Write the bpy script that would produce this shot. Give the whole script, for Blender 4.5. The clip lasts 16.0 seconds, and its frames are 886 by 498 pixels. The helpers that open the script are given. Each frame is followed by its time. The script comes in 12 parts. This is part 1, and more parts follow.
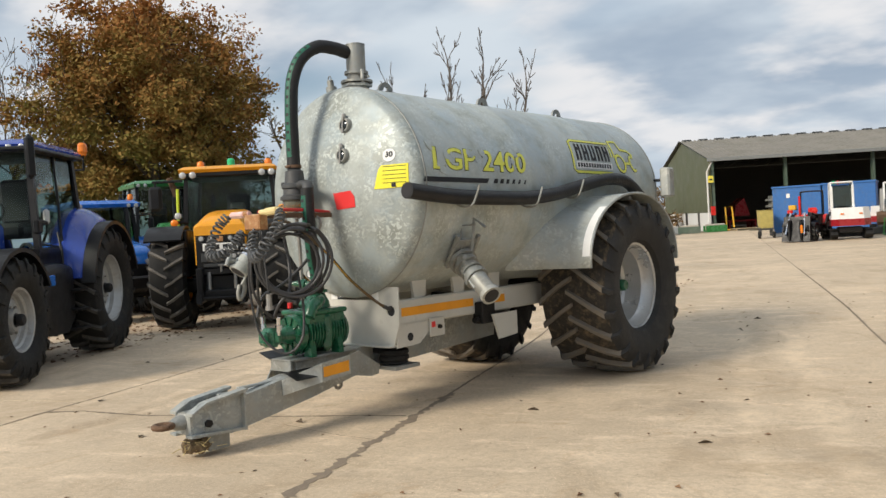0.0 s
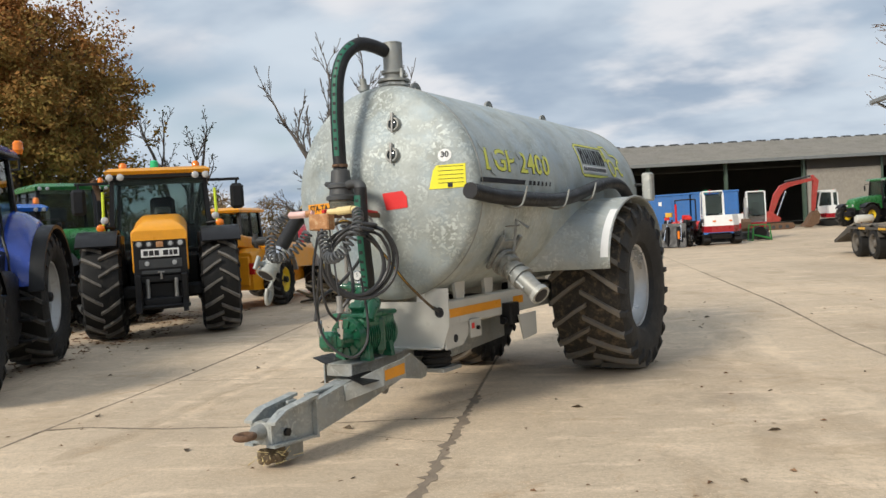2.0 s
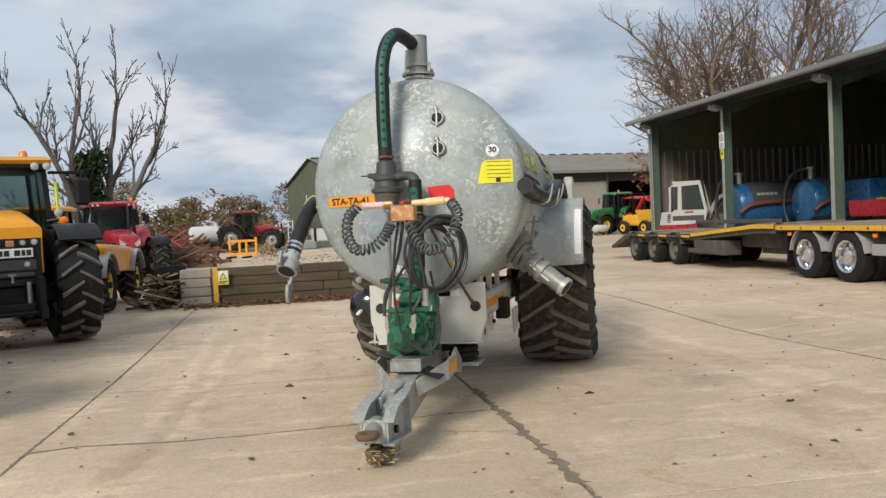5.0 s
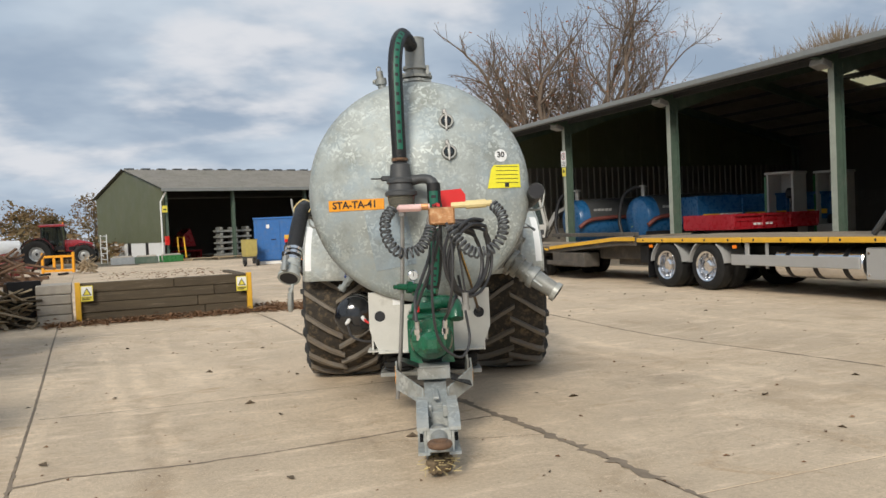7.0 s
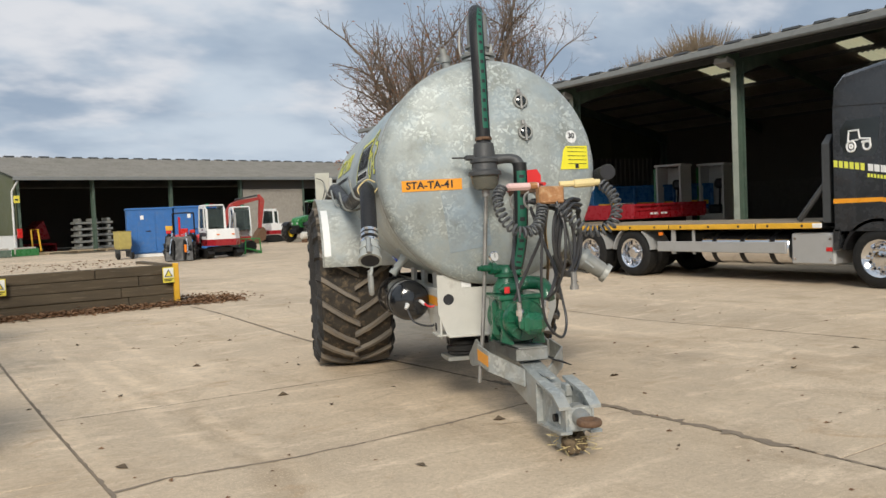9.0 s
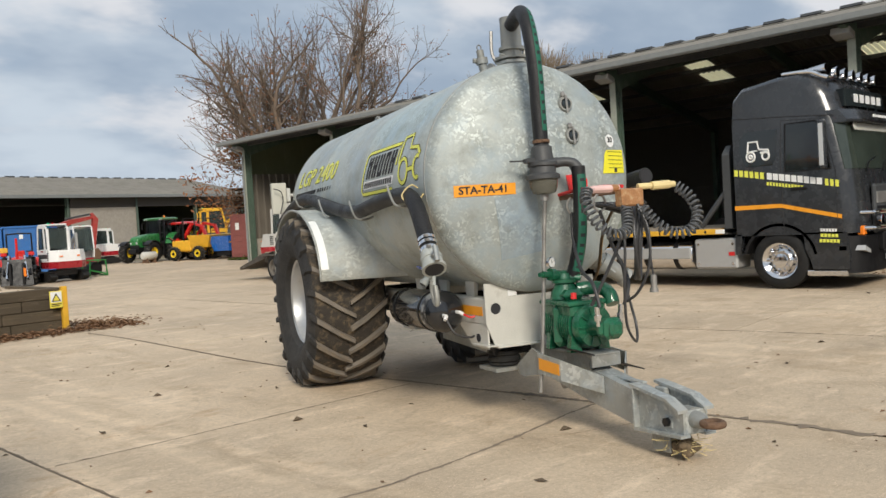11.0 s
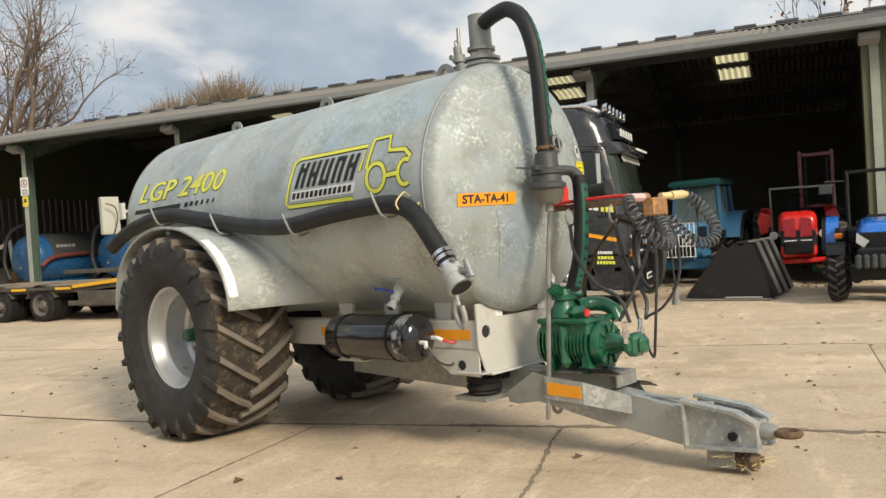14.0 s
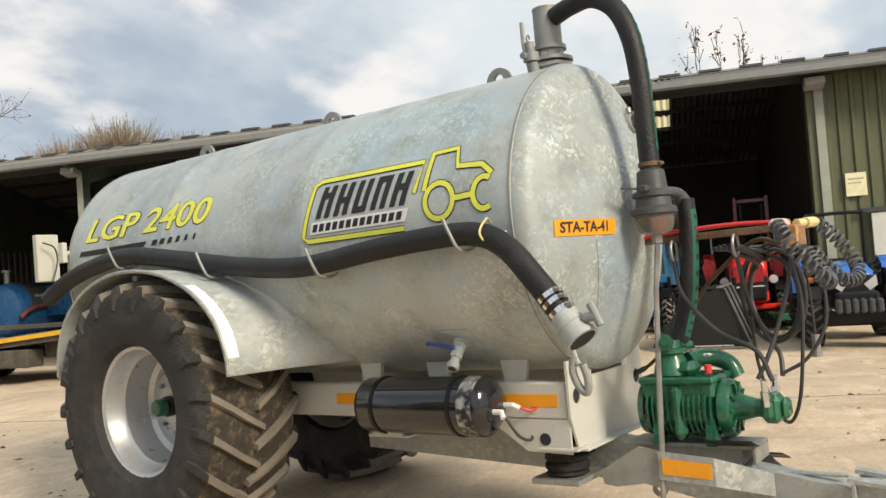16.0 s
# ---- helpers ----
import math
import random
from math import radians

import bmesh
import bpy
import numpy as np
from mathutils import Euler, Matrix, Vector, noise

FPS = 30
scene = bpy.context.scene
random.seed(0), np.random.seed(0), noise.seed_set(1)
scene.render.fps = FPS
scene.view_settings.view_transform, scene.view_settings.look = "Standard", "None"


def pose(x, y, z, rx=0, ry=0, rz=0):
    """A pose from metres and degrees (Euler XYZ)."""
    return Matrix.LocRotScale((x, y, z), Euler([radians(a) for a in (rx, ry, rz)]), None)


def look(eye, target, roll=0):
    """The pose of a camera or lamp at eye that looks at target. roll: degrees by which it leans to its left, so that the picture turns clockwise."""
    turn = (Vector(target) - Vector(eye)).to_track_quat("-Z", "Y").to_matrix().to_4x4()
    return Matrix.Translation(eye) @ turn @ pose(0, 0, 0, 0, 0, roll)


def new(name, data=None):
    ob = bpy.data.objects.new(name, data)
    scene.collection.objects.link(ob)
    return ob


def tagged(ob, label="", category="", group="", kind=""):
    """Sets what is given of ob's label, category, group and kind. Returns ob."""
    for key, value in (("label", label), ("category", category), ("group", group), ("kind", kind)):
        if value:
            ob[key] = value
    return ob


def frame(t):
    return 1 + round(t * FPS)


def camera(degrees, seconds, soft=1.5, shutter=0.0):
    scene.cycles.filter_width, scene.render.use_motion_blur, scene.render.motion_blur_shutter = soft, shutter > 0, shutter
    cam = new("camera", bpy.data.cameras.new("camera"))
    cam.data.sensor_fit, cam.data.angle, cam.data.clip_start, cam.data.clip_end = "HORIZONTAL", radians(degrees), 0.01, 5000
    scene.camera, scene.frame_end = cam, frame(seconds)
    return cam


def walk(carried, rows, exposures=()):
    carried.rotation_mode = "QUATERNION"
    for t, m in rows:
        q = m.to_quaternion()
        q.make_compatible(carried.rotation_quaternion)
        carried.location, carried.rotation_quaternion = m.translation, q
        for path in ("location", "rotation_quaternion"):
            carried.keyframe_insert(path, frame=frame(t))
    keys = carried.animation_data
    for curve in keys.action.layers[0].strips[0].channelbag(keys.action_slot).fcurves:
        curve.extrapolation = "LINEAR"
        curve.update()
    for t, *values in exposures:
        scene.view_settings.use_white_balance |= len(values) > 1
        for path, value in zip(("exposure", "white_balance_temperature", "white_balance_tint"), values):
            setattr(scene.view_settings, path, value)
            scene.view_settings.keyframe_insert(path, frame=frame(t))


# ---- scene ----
cam = camera(55.4, 16.0)
PATH = [
    (0, (-0.1992, 0.0203, 1.5548), (-3.3422, 9.509, 1.2635), -3.36),
    (0.5, (-0.6, -0.0717, 1.577), (-3.2978, 9.5529, 1.2781), -3.40),
    (1, (-0.9729, -0.2402, 1.5821), (-3.3107, 9.4788, 1.3075), -3.50),
    (1.5, (-1.3226, -0.3417, 1.5698), (-3.2739, 9.4622, 1.2939), -3.56),
    (2, (-1.7519, -0.335, 1.5856), (-3.2372, 9.5497, 1.293), -3.39),
    (2.5, (-2.1968, -0.4702, 1.5995), (-3.2062, 9.4738, 1.2882), -3.45),
    (3, (-2.6038, -0.4344, 1.5762), (-3.1045, 9.5474, 1.2417), -3.50),
    (5.5, (-4.6908, -0.2667, 1.6077), (-2.3879, 9.4589, 1.2767), -2.54),
    (6, (-5.0549, -0.083, 1.5995), (-2.1699, 9.4877, 1.3186), -2.48),
    (6.5, (-5.4305, 0.0601, 1.5866), (-2.0176, 9.456, 1.3215), -2.54),
    (7, (-5.8285, 0.2176, 1.5835), (-1.9226, 9.4192, 1.3108), -2.50),
    (7.5, (-6.1855, 0.4451, 1.5977), (-1.8551, 9.4527, 1.2661), -2.32),
    (8, (-6.6287, 0.6226, 1.5975), (-1.9357, 9.4445, 1.2105), -2.19),
    (8.5, (-6.9933, 0.8673, 1.5664), (-1.9253, 9.4775, 1.143), -2.27),
    (11, (-8.5119, 2.4567, 1.577), (-1.4607, 9.5391, 1.23), -3.44),
    (11.5, (-8.6776, 2.8248, 1.5829), (-1.1931, 9.4485, 1.2544), -3.28),
    (12, (-8.9284, 3.2061, 1.5759), (-0.9996, 9.2897, 1.2233), -3.16),
    (12.5, (-9.073, 3.6137, 1.5578), (-0.7161, 9.0936, 1.1933), -3.09),
    (13, (-9.1915, 4.0232, 1.55), (-0.4553, 8.8769, 1.2023), -3.02),
    (13.5, (-9.2959, 4.4199, 1.5254), (-0.258, 8.6936, 1.2967), -3.11),
    (14, (-9.2006, 4.8355, 1.5763), (0.0531, 8.6208, 1.3752), -3.65),
    (14.5, (-9.071, 5.229, 1.5568), (0.3282, 8.6427, 1.5311), -3.94),
    (15, (-8.8672, 5.5862, 1.5472), (0.6281, 8.7203, 1.6777), -4.34),
    (15.5, (-8.6104, 5.9379, 1.5545), (0.9612, 8.8228, 1.8038), -4.49),
    (16, (-8.3568, 6.2943, 1.5668), (1.309, 8.8356, 1.9056), -4.18),
]
walk(cam, [(t, look(eye, target, roll)) for t, eye, target, roll in PATH],
     exposures=[(0.0, 0.16, 6780, 10), (3.0, 0.08, 6500, 10), (5.5, 0.0, 6500, 10), (11.5, 0.03, 6560, 10), (12.5, 0.07, 6850, 10), (13.5, 0.17, 7050, 10), (14.5, 0.24, 7080, 10), (16.0, 0.34, 7150, 10)])

# ---- world, sun ----
SUN_AZ, SUN_EL = radians(215), radians(33)
world = bpy.data.worlds.new("overcast_sky")
scene.world = world
world.use_nodes = True
wn, wl = world.node_tree.nodes, world.node_tree.links
wn.clear()


def wnode(kind, **kw):
    n = wn.new(kind)
    for k, v in kw.items():
        if k == "op":
            n.operation = v
        elif k == "blend":
            n.blend_type, n.data_type = v, "RGBA"
    return n


w_out = wnode("ShaderNodeOutputWorld")
w_bg = wnode("ShaderNodeBackground")
w_sky = wnode("ShaderNodeTexSky")
w_sky.sky_type, w_sky.sun_disc = "NISHITA", False
w_sky.sun_elevation, w_sky.sun_rotation = SUN_EL, SUN_AZ
w_co = wnode("ShaderNodeTexCoord")
w_sep = wnode("ShaderNodeSeparateXYZ")
wl.new(w_co.outputs["Generated"], w_sep.inputs[0])
w_up = wnode("ShaderNodeMath", op="MAXIMUM")
wl.new(w_sep.outputs[2], w_up.inputs[0])
w_up.inputs[1].default_value = 0.0
w_add = wnode("ShaderNodeMath", op="ADD")
wl.new(w_up.outputs[0], w_add.inputs[0])
w_add.inputs[1].default_value = 0.30
w_div = wnode("ShaderNodeVectorMath", op="DIVIDE")
w_den = wnode("ShaderNodeCombineXYZ")
for i in range(3):
    wl.new(w_add.outputs[0], w_den.inputs[i])
wl.new(w_co.outputs["Generated"], w_div.inputs[0])
wl.new(w_den.outputs[0], w_div.inputs[1])


def cloud(scale, detail, off, lo, hi):
    mp = wnode("ShaderNodeMapping")
    mp.inputs["Location"].default_value = off
    mp.inputs["Rotation"].default_value = (0, 0, 0.5)
    mp.inputs["Scale"].default_value = (1.0, 1.25, 0.8)
    wl.new(w_div.outputs[0], mp.inputs[0])
    nz = wnode("ShaderNodeTexNoise")
    nz.inputs["Scale"].default_value, nz.inputs["Detail"].default_value = scale, detail
    nz.inputs["Roughness"].default_value = 0.52
    wl.new(mp.outputs[0], nz.inputs["Vector"])
    mr = wnode("ShaderNodeMapRange")
    mr.interpolation_type = "SMOOTHSTEP"
    mr.inputs[1].default_value, mr.inputs[2].default_value = lo, hi
    wl.new(nz.outputs[0], mr.inputs[0])
    return mr.outputs[0]


def wmix(fac, a, b):
    m = wnode("ShaderNodeMix", blend="MIX")
    wl.new(fac, m.inputs[0])
    for s, v in ((m.inputs[6], a), (m.inputs[7], b)):
        if isinstance(v, tuple):
            s.default_value = v
        else:
            wl.new(v, s)
    return m.outputs[2]


w_dim = wnode("ShaderNodeMix", blend="MULTIPLY")
w_dim.inputs[0].default_value = 1.0
wl.new(w_sky.outputs[0], w_dim.inputs[6])
w_dim.inputs[7].default_value = (0.095, 0.095, 0.095, 1)
grey = wmix(cloud(1.35, 5, (3.1, 0.4, 0), 0.36, 0.64), (0.32, 0.405, 0.52, 1), (0.58, 0.66, 0.745, 1))
veil = wmix(cloud(2.3, 5, (0.7, 5.2, 0), 0.47, 0.66), grey, (0.715, 0.735, 0.775, 1))
sky_c = wmix(cloud(1.0, 3, (7.3, 1.9, 0), 0.20, 0.42), w_dim.outputs[2], veil)
wl.new(sky_c, w_bg.inputs[0])
w_bg.inputs[1].default_value = 1.0
wl.new(w_bg.outputs[0], w_out.inputs[0])

sun = new("sun", bpy.data.lights.new("sun", "SUN"))
sun.data.energy, sun.data.angle, sun.data.color = 3.0, radians(16), (1.0, 0.93, 0.82)
sun_way = Vector((math.sin(SUN_AZ) * math.cos(SUN_EL), math.cos(SUN_AZ) * math.cos(SUN_EL), math.sin(SUN_EL)))
sun.matrix_basis = look(sun_way * 100, (0, 0, 0))

# ---- building kit ----
V = Vector


def spline(pts, n=6):
    """A smooth line through the points."""
    p = [V(q) for q in pts]
    p = [p[0] * 2 - p[1]] + p + [p[-1] * 2 - p[-2]]
    out = []
    for i in range(1, len(p) - 2):
        a, b, c, d = p[i - 1:i + 3]
        for k in range(n):
            t = k / n
            out.append(0.5 * ((2 * b) + (c - a) * t + (2 * a - 5 * b + 4 * c - d) * t * t + (3 * b - a - 3 * c + d) * t ** 3))
    return out + [p[-2]]


class Geo:
    """Collects vertices and faces of one mesh."""

    def __init__(self):
        self.v, self.f, self.m = [], [], Matrix.Identity(4)

    def at(self, *a):
        self.m = pose(*a) if a else Matrix.Identity(4)
        return self

    def put(self, vs, fs):
        n = len(self.v)
        self.v += [tuple(self.m @ V(q)) for q in vs]
        self.f += [tuple(i + n for i in q) for q in fs]
        return self

    def box(self, x0, x1, y0, y1, z0, z1, b=0.006):
        lo, hi = (min(x0, x1), min(y0, y1), min(z0, z1)), (max(x0, x1), max(y0, y1), max(z0, z1))
        b = min(b, 0.45 * min(h - l for l, h in zip(lo, hi)))
        vs, idx = [], {}
        for sx in (0, 1):
            for sy in (0, 1):
                for sz in (0, 1):
                    c = [hi[i] if s else lo[i] for i, s in enumerate((sx, sy, sz))]
                    for ax in range(3):
                        q = list(c)
                        for o in range(3):
                            if o != ax:
                                q[o] += -b if (sx, sy, sz)[o] else b
                        idx[(sx, sy, sz, ax)] = len(vs)
                        vs.append(q)
        fs = []
        for ax in range(3):
            o1, o2 = (ax + 1) % 3, (ax + 2) % 3
            for s in (0, 1):
                ring = []
                for a, c in ((0, 0), (1, 0), (1, 1), (0, 1)):
                    k = [0, 0, 0]
                    k[ax], k[o1], k[o2] = s, a, c
                    ring.append(idx[(*k, ax)])
                fs.append(ring if s else ring[::-1])
        for ax in range(3):
            o1, o2 = (ax + 1) % 3, (ax + 2) % 3
            for a in (0, 1):
                for c in (0, 1):
                    k0, k1 = [0, 0, 0], [0, 0, 0]
                    k0[ax], k1[ax] = 0, 1
                    k0[o1] = k1[o1] = a
                    k0[o2] = k1[o2] = c
                    fs.append([idx[(*k0, o1)], idx[(*k1, o1)], idx[(*k1, o2)], idx[(*k0, o2)]])
        for sx in (0, 1):
            for sy in (0, 1):
                for sz in (0, 1):
                    fs.append([idx[(sx, sy, sz, a)] for a in range(3)])
        return self.put(vs, fs)

    def tube(self, pts, r, seg=10, caps=True):
        """A round bar along the points; r: one radius or one for each point."""
        p = [V(q) for q in pts]
        rs = r if isinstance(r, (list, tuple)) else [r] * len(p)
        vs, fs, u = [], [], None
        for i, q in enumerate(p):
            t = (p[min(i + 1, len(p) - 1)] - p[max(i - 1, 0)])
            t = t.normalized() if t.length > 1e-9 else V((0, 0, 1))
            if u is None:
                u = t.orthogonal().normalized()
            u = (u - t * u.dot(t))
            u = u.normalized() if u.length > 1e-6 else t.orthogonal().normalized()
            w = t.cross(u)
            for k in range(seg):
                a = 2 * math.pi * k / seg
                vs.append(q + (u * math.cos(a) + w * math.sin(a)) * rs[i])
        for i in range(len(p) - 1):
            for k in range(seg):
                k2 = (k + 1) % seg
                fs.append((i * seg + k, i * seg + k2, (i + 1) * seg + k2, (i + 1) * seg + k))
        if caps:
            fs += [tuple(range(seg))[::-1], tuple(range((len(p) - 1) * seg, len(p) * seg))]
        return self.put(vs, fs)

    def pipe(self, pts, r, wall=0.008, seg=16):
        """An open-ended tube with a wall."""
        p = [V(q) for q in pts]
        self.tube(p, r, seg, caps=False)
        n = len(self.v) - seg * len(p)
        self.tube(p[::-1], r - wall, seg, caps=False)
        return self

    def lathe(self, prof, axis="x", seg=32, closed=False):
        """Turns (along, radius) round an axis."""
        vs, fs, n = [], [], len(prof)
        for k in range(seg):
            a = 2 * math.pi * k / seg
            c, s = math.cos(a), math.sin(a)
            for d, r in prof:
                vs.append({"x": (d, r * c, r * s), "y": (r * s, d, r * c), "z": (r * c, r * s, d)}[axis])
        for k in range(seg):
            k2 = (k + 1) % seg
            for i in range(n if closed else n - 1):
                j = (i + 1) % n
                fs.append((k * n + i, k2 * n + i, k2 * n + j, k * n + j))
        return self.put(vs, fs)

    def prism(self, outline, d0, d1, axis="x"):
        """A flat outline, drawn through a depth along an axis."""
        n = len(outline)
        mk = {"x": lambda d, a, b: (d, a, b), "y": lambda d, a, b: (a, d, b), "z": lambda d, a, b: (a, b, d)}[axis]
        vs = [mk(d0, a, b) for a, b in outline] + [mk(d1, a, b) for a, b in outline]
        fs = [tuple(range(n))[::-1], tuple(range(n, 2 * n))] + [(i, (i + 1) % n, (i + 1) % n + n, i + n) for i in range(n)]
        return self.put(vs, fs)

    def loft(self, rings, caps=True, loop=True):
        """Joins equal rings of points."""
        n = len(rings[0])
        vs = [q for r in rings for q in r]
        fs = []
        for i in range(len(rings) - 1):
            for k in range(n if loop else n - 1):
                k2 = (k + 1) % n
                fs.append((i * n + k, i * n + k2, (i + 1) * n + k2, (i + 1) * n + k))
        if caps:
            fs += [tuple(range(n))[::-1], tuple(range((len(rings) - 1) * n, len(rings) * n))]
        return self.put(vs, fs)

    def strip(self, pts, half, thick, side=(1, 0, 0)):
        """A flat band along the points; side: the way across it."""
        s = V(side)
        rings = []
        p = [V(q) for q in pts]
        for i, q in enumerate(p):
            t = (p[min(i + 1, len(p) - 1)] - p[max(i - 1, 0)]).normalized()
            n = t.cross(s).normalized() * thick
            rings.append([q - s * half, q + s * half, q + s * half + n, q - s * half + n])
        return self.loft(rings)

    def mesh(self, name, material, angle=35):
        me = bpy.data.meshes.new(name)
        me.from_pydata(self.v, [], self.f)
        bm = bmesh.new()
        bm.from_mesh(me)
        bmesh.ops.recalc_face_normals(bm, faces=bm.faces)
        bm.to_mesh(me)
        bm.free()
        me.materials.append(material)
        me.shade_smooth()
        me.set_sharp_from_angle(angle=radians(angle))
        return me


def part(name, geo, material, parent, label="", m=None, angle=35):
    ob = new(name, geo.mesh(name, material, angle) if isinstance(geo, Geo) else geo)
    ob.parent = parent
    if m is not None:
        ob.matrix_basis = m
    return tagged(ob, label)


def thing(name, label, category, m=None, group="", kind=""):
    ob = new(name)
    ob.empty_display_size = 0.2
    if m is not None:
        ob.matrix_basis = m
    return tagged(ob, label, category, group, kind)


def solo(name, geo, material, label, category, m=None, group="", kind="", angle=35):
    ob = new(name, geo.mesh(name, material, angle))
    if m is not None:
        ob.matrix_basis = m
    return tagged(ob, label, category, group, kind)


def words(text, size, thick=0.002, shear=0.0, bold=0.0):
    """The built-in font as mesh data, drawn in its own x and y, centred."""
    cu = bpy.data.curves.new("writing", "FONT")
    cu.body, cu.size, cu.extrude, cu.shear, cu.offset = text, size, thick, shear, bold
    cu.align_x, cu.align_y = "CENTER", "CENTER"
    cu.resolution_u = 3
    ob = bpy.data.objects.new("writing", cu)
    scene.collection.objects.link(ob)
    me = bpy.data.meshes.new_from_object(ob.evaluated_get(bpy.context.evaluated_depsgraph_get()))
    bpy.data.objects.remove(ob)
    return me

# ---- materials ----
def surf(name, col, rough=0.5, metal=0.0, var=0.12, scale=6.0, fine=70.0, bump=0.06, dirt=None, dirt_at=(0.55, 0.8), dirt_scale=4.0,
         coat=0.0, by_object=0.0, stretch=(1, 1, 1), spec=0.5, rvar=0.12):
    """A surface with two scales of variation, relief and, if given, dirt in patches."""
    m = bpy.data.materials.new(name)
    m.use_nodes = True
    nt = m.node_tree
    nd, ln = nt.nodes, nt.links
    b = nd["Principled BSDF"]
    b.inputs["Metallic"].default_value = metal
    b.inputs["Coat Weight"].default_value = coat
    b.inputs["Specular IOR Level"].default_value = spec
    co = nd.new("ShaderNodeTexCoord")
    mp = nd.new("ShaderNodeMapping")
    mp.inputs["Scale"].default_value = stretch
    ln.new(co.outputs["Object"], mp.inputs[0])

    def nz(sc, det=5, ro=0.6):
        n = nd.new("ShaderNodeTexNoise")
        n.inputs["Scale"].default_value, n.inputs["Detail"].default_value, n.inputs["Roughness"].default_value = sc, det, ro
        ln.new(mp.outputs[0], n.inputs["Vector"])
        return n.outputs[0]

    def rng(src, a, c, lo, hi):
        r = nd.new("ShaderNodeMapRange")
        for i, q in enumerate((a, c, lo, hi)):
            r.inputs[i + 1].default_value = q
        ln.new(src, r.inputs[0])
        return r.outputs[0]

    def mixc(f, a, c, blend="MIX"):
        x = nd.new("ShaderNodeMix")
        x.data_type, x.blend_type = "RGBA", blend
        for s, q in ((x.inputs[0], f), (x.inputs[6], a), (x.inputs[7], c)):
            if isinstance(q, (tuple, float)):
                s.default_value = q
            else:
                ln.new(q, s)
        return x.outputs[2]

    big, small = nz(scale), nz(fine, 3)
    c4 = lambda q, k=1.0: (min(1, q[0] * k), min(1, q[1] * k), min(1, q[2] * k), 1.0)
    c = mixc(rng(big, 0.3, 0.7, 0, 1), c4(col, 1 - var), c4(col, 1 + var))
    c = mixc(rng(small, 0.35, 0.7, 0, 0.35), c, c4(col, 1 - 1.6 * var))
    if dirt:
        dn = nd.new("ShaderNodeTexNoise")
        dn.inputs["Scale"].default_value, dn.inputs["Detail"].default_value, dn.inputs["Roughness"].default_value = dirt_scale, 8, 0.7
        ln.new(mp.outputs[0], dn.inputs["Vector"])
        c = mixc(rng(dn.outputs[0], *dirt_at, 0, 1), c, c4(dirt))
    if by_object:
        oi = nd.new("ShaderNodeObjectInfo")
        c = mixc(1.0, c, rng(oi.outputs["Random"], 0, 1, 1 - by_object, 1 + by_object), "MULTIPLY")
    ln.new(c, b.inputs["Base Color"])
    ln.new(rng(big, 0.3, 0.7, max(0.03, rough - rvar), min(1, rough + rvar)), b.inputs["Roughness"])
    if bump:
        bp = nd.new("ShaderNodeBump")
        bp.inputs["Strength"].default_value, bp.inputs["Distance"].default_value = min(1, bump * 4), 0.01
        ln.new(small, bp.inputs["Height"])
        ln.new(bp.outputs[0], b.inputs["Normal"])
    return m


def glass(name, tint=(0.75, 0.85, 0.82), rough=0.02, solid=0.0):
    m = bpy.data.materials.new(name)
    m.use_nodes = True
    b = m.node_tree.nodes["Principled BSDF"]
    b.inputs["Base Color"].default_value = (*tint, 1)
    b.inputs["Roughness"].default_value = rough
    b.inputs["Transmission Weight"].default_value = 1 - solid
    b.inputs["IOR"].default_value = 1.22
    return m


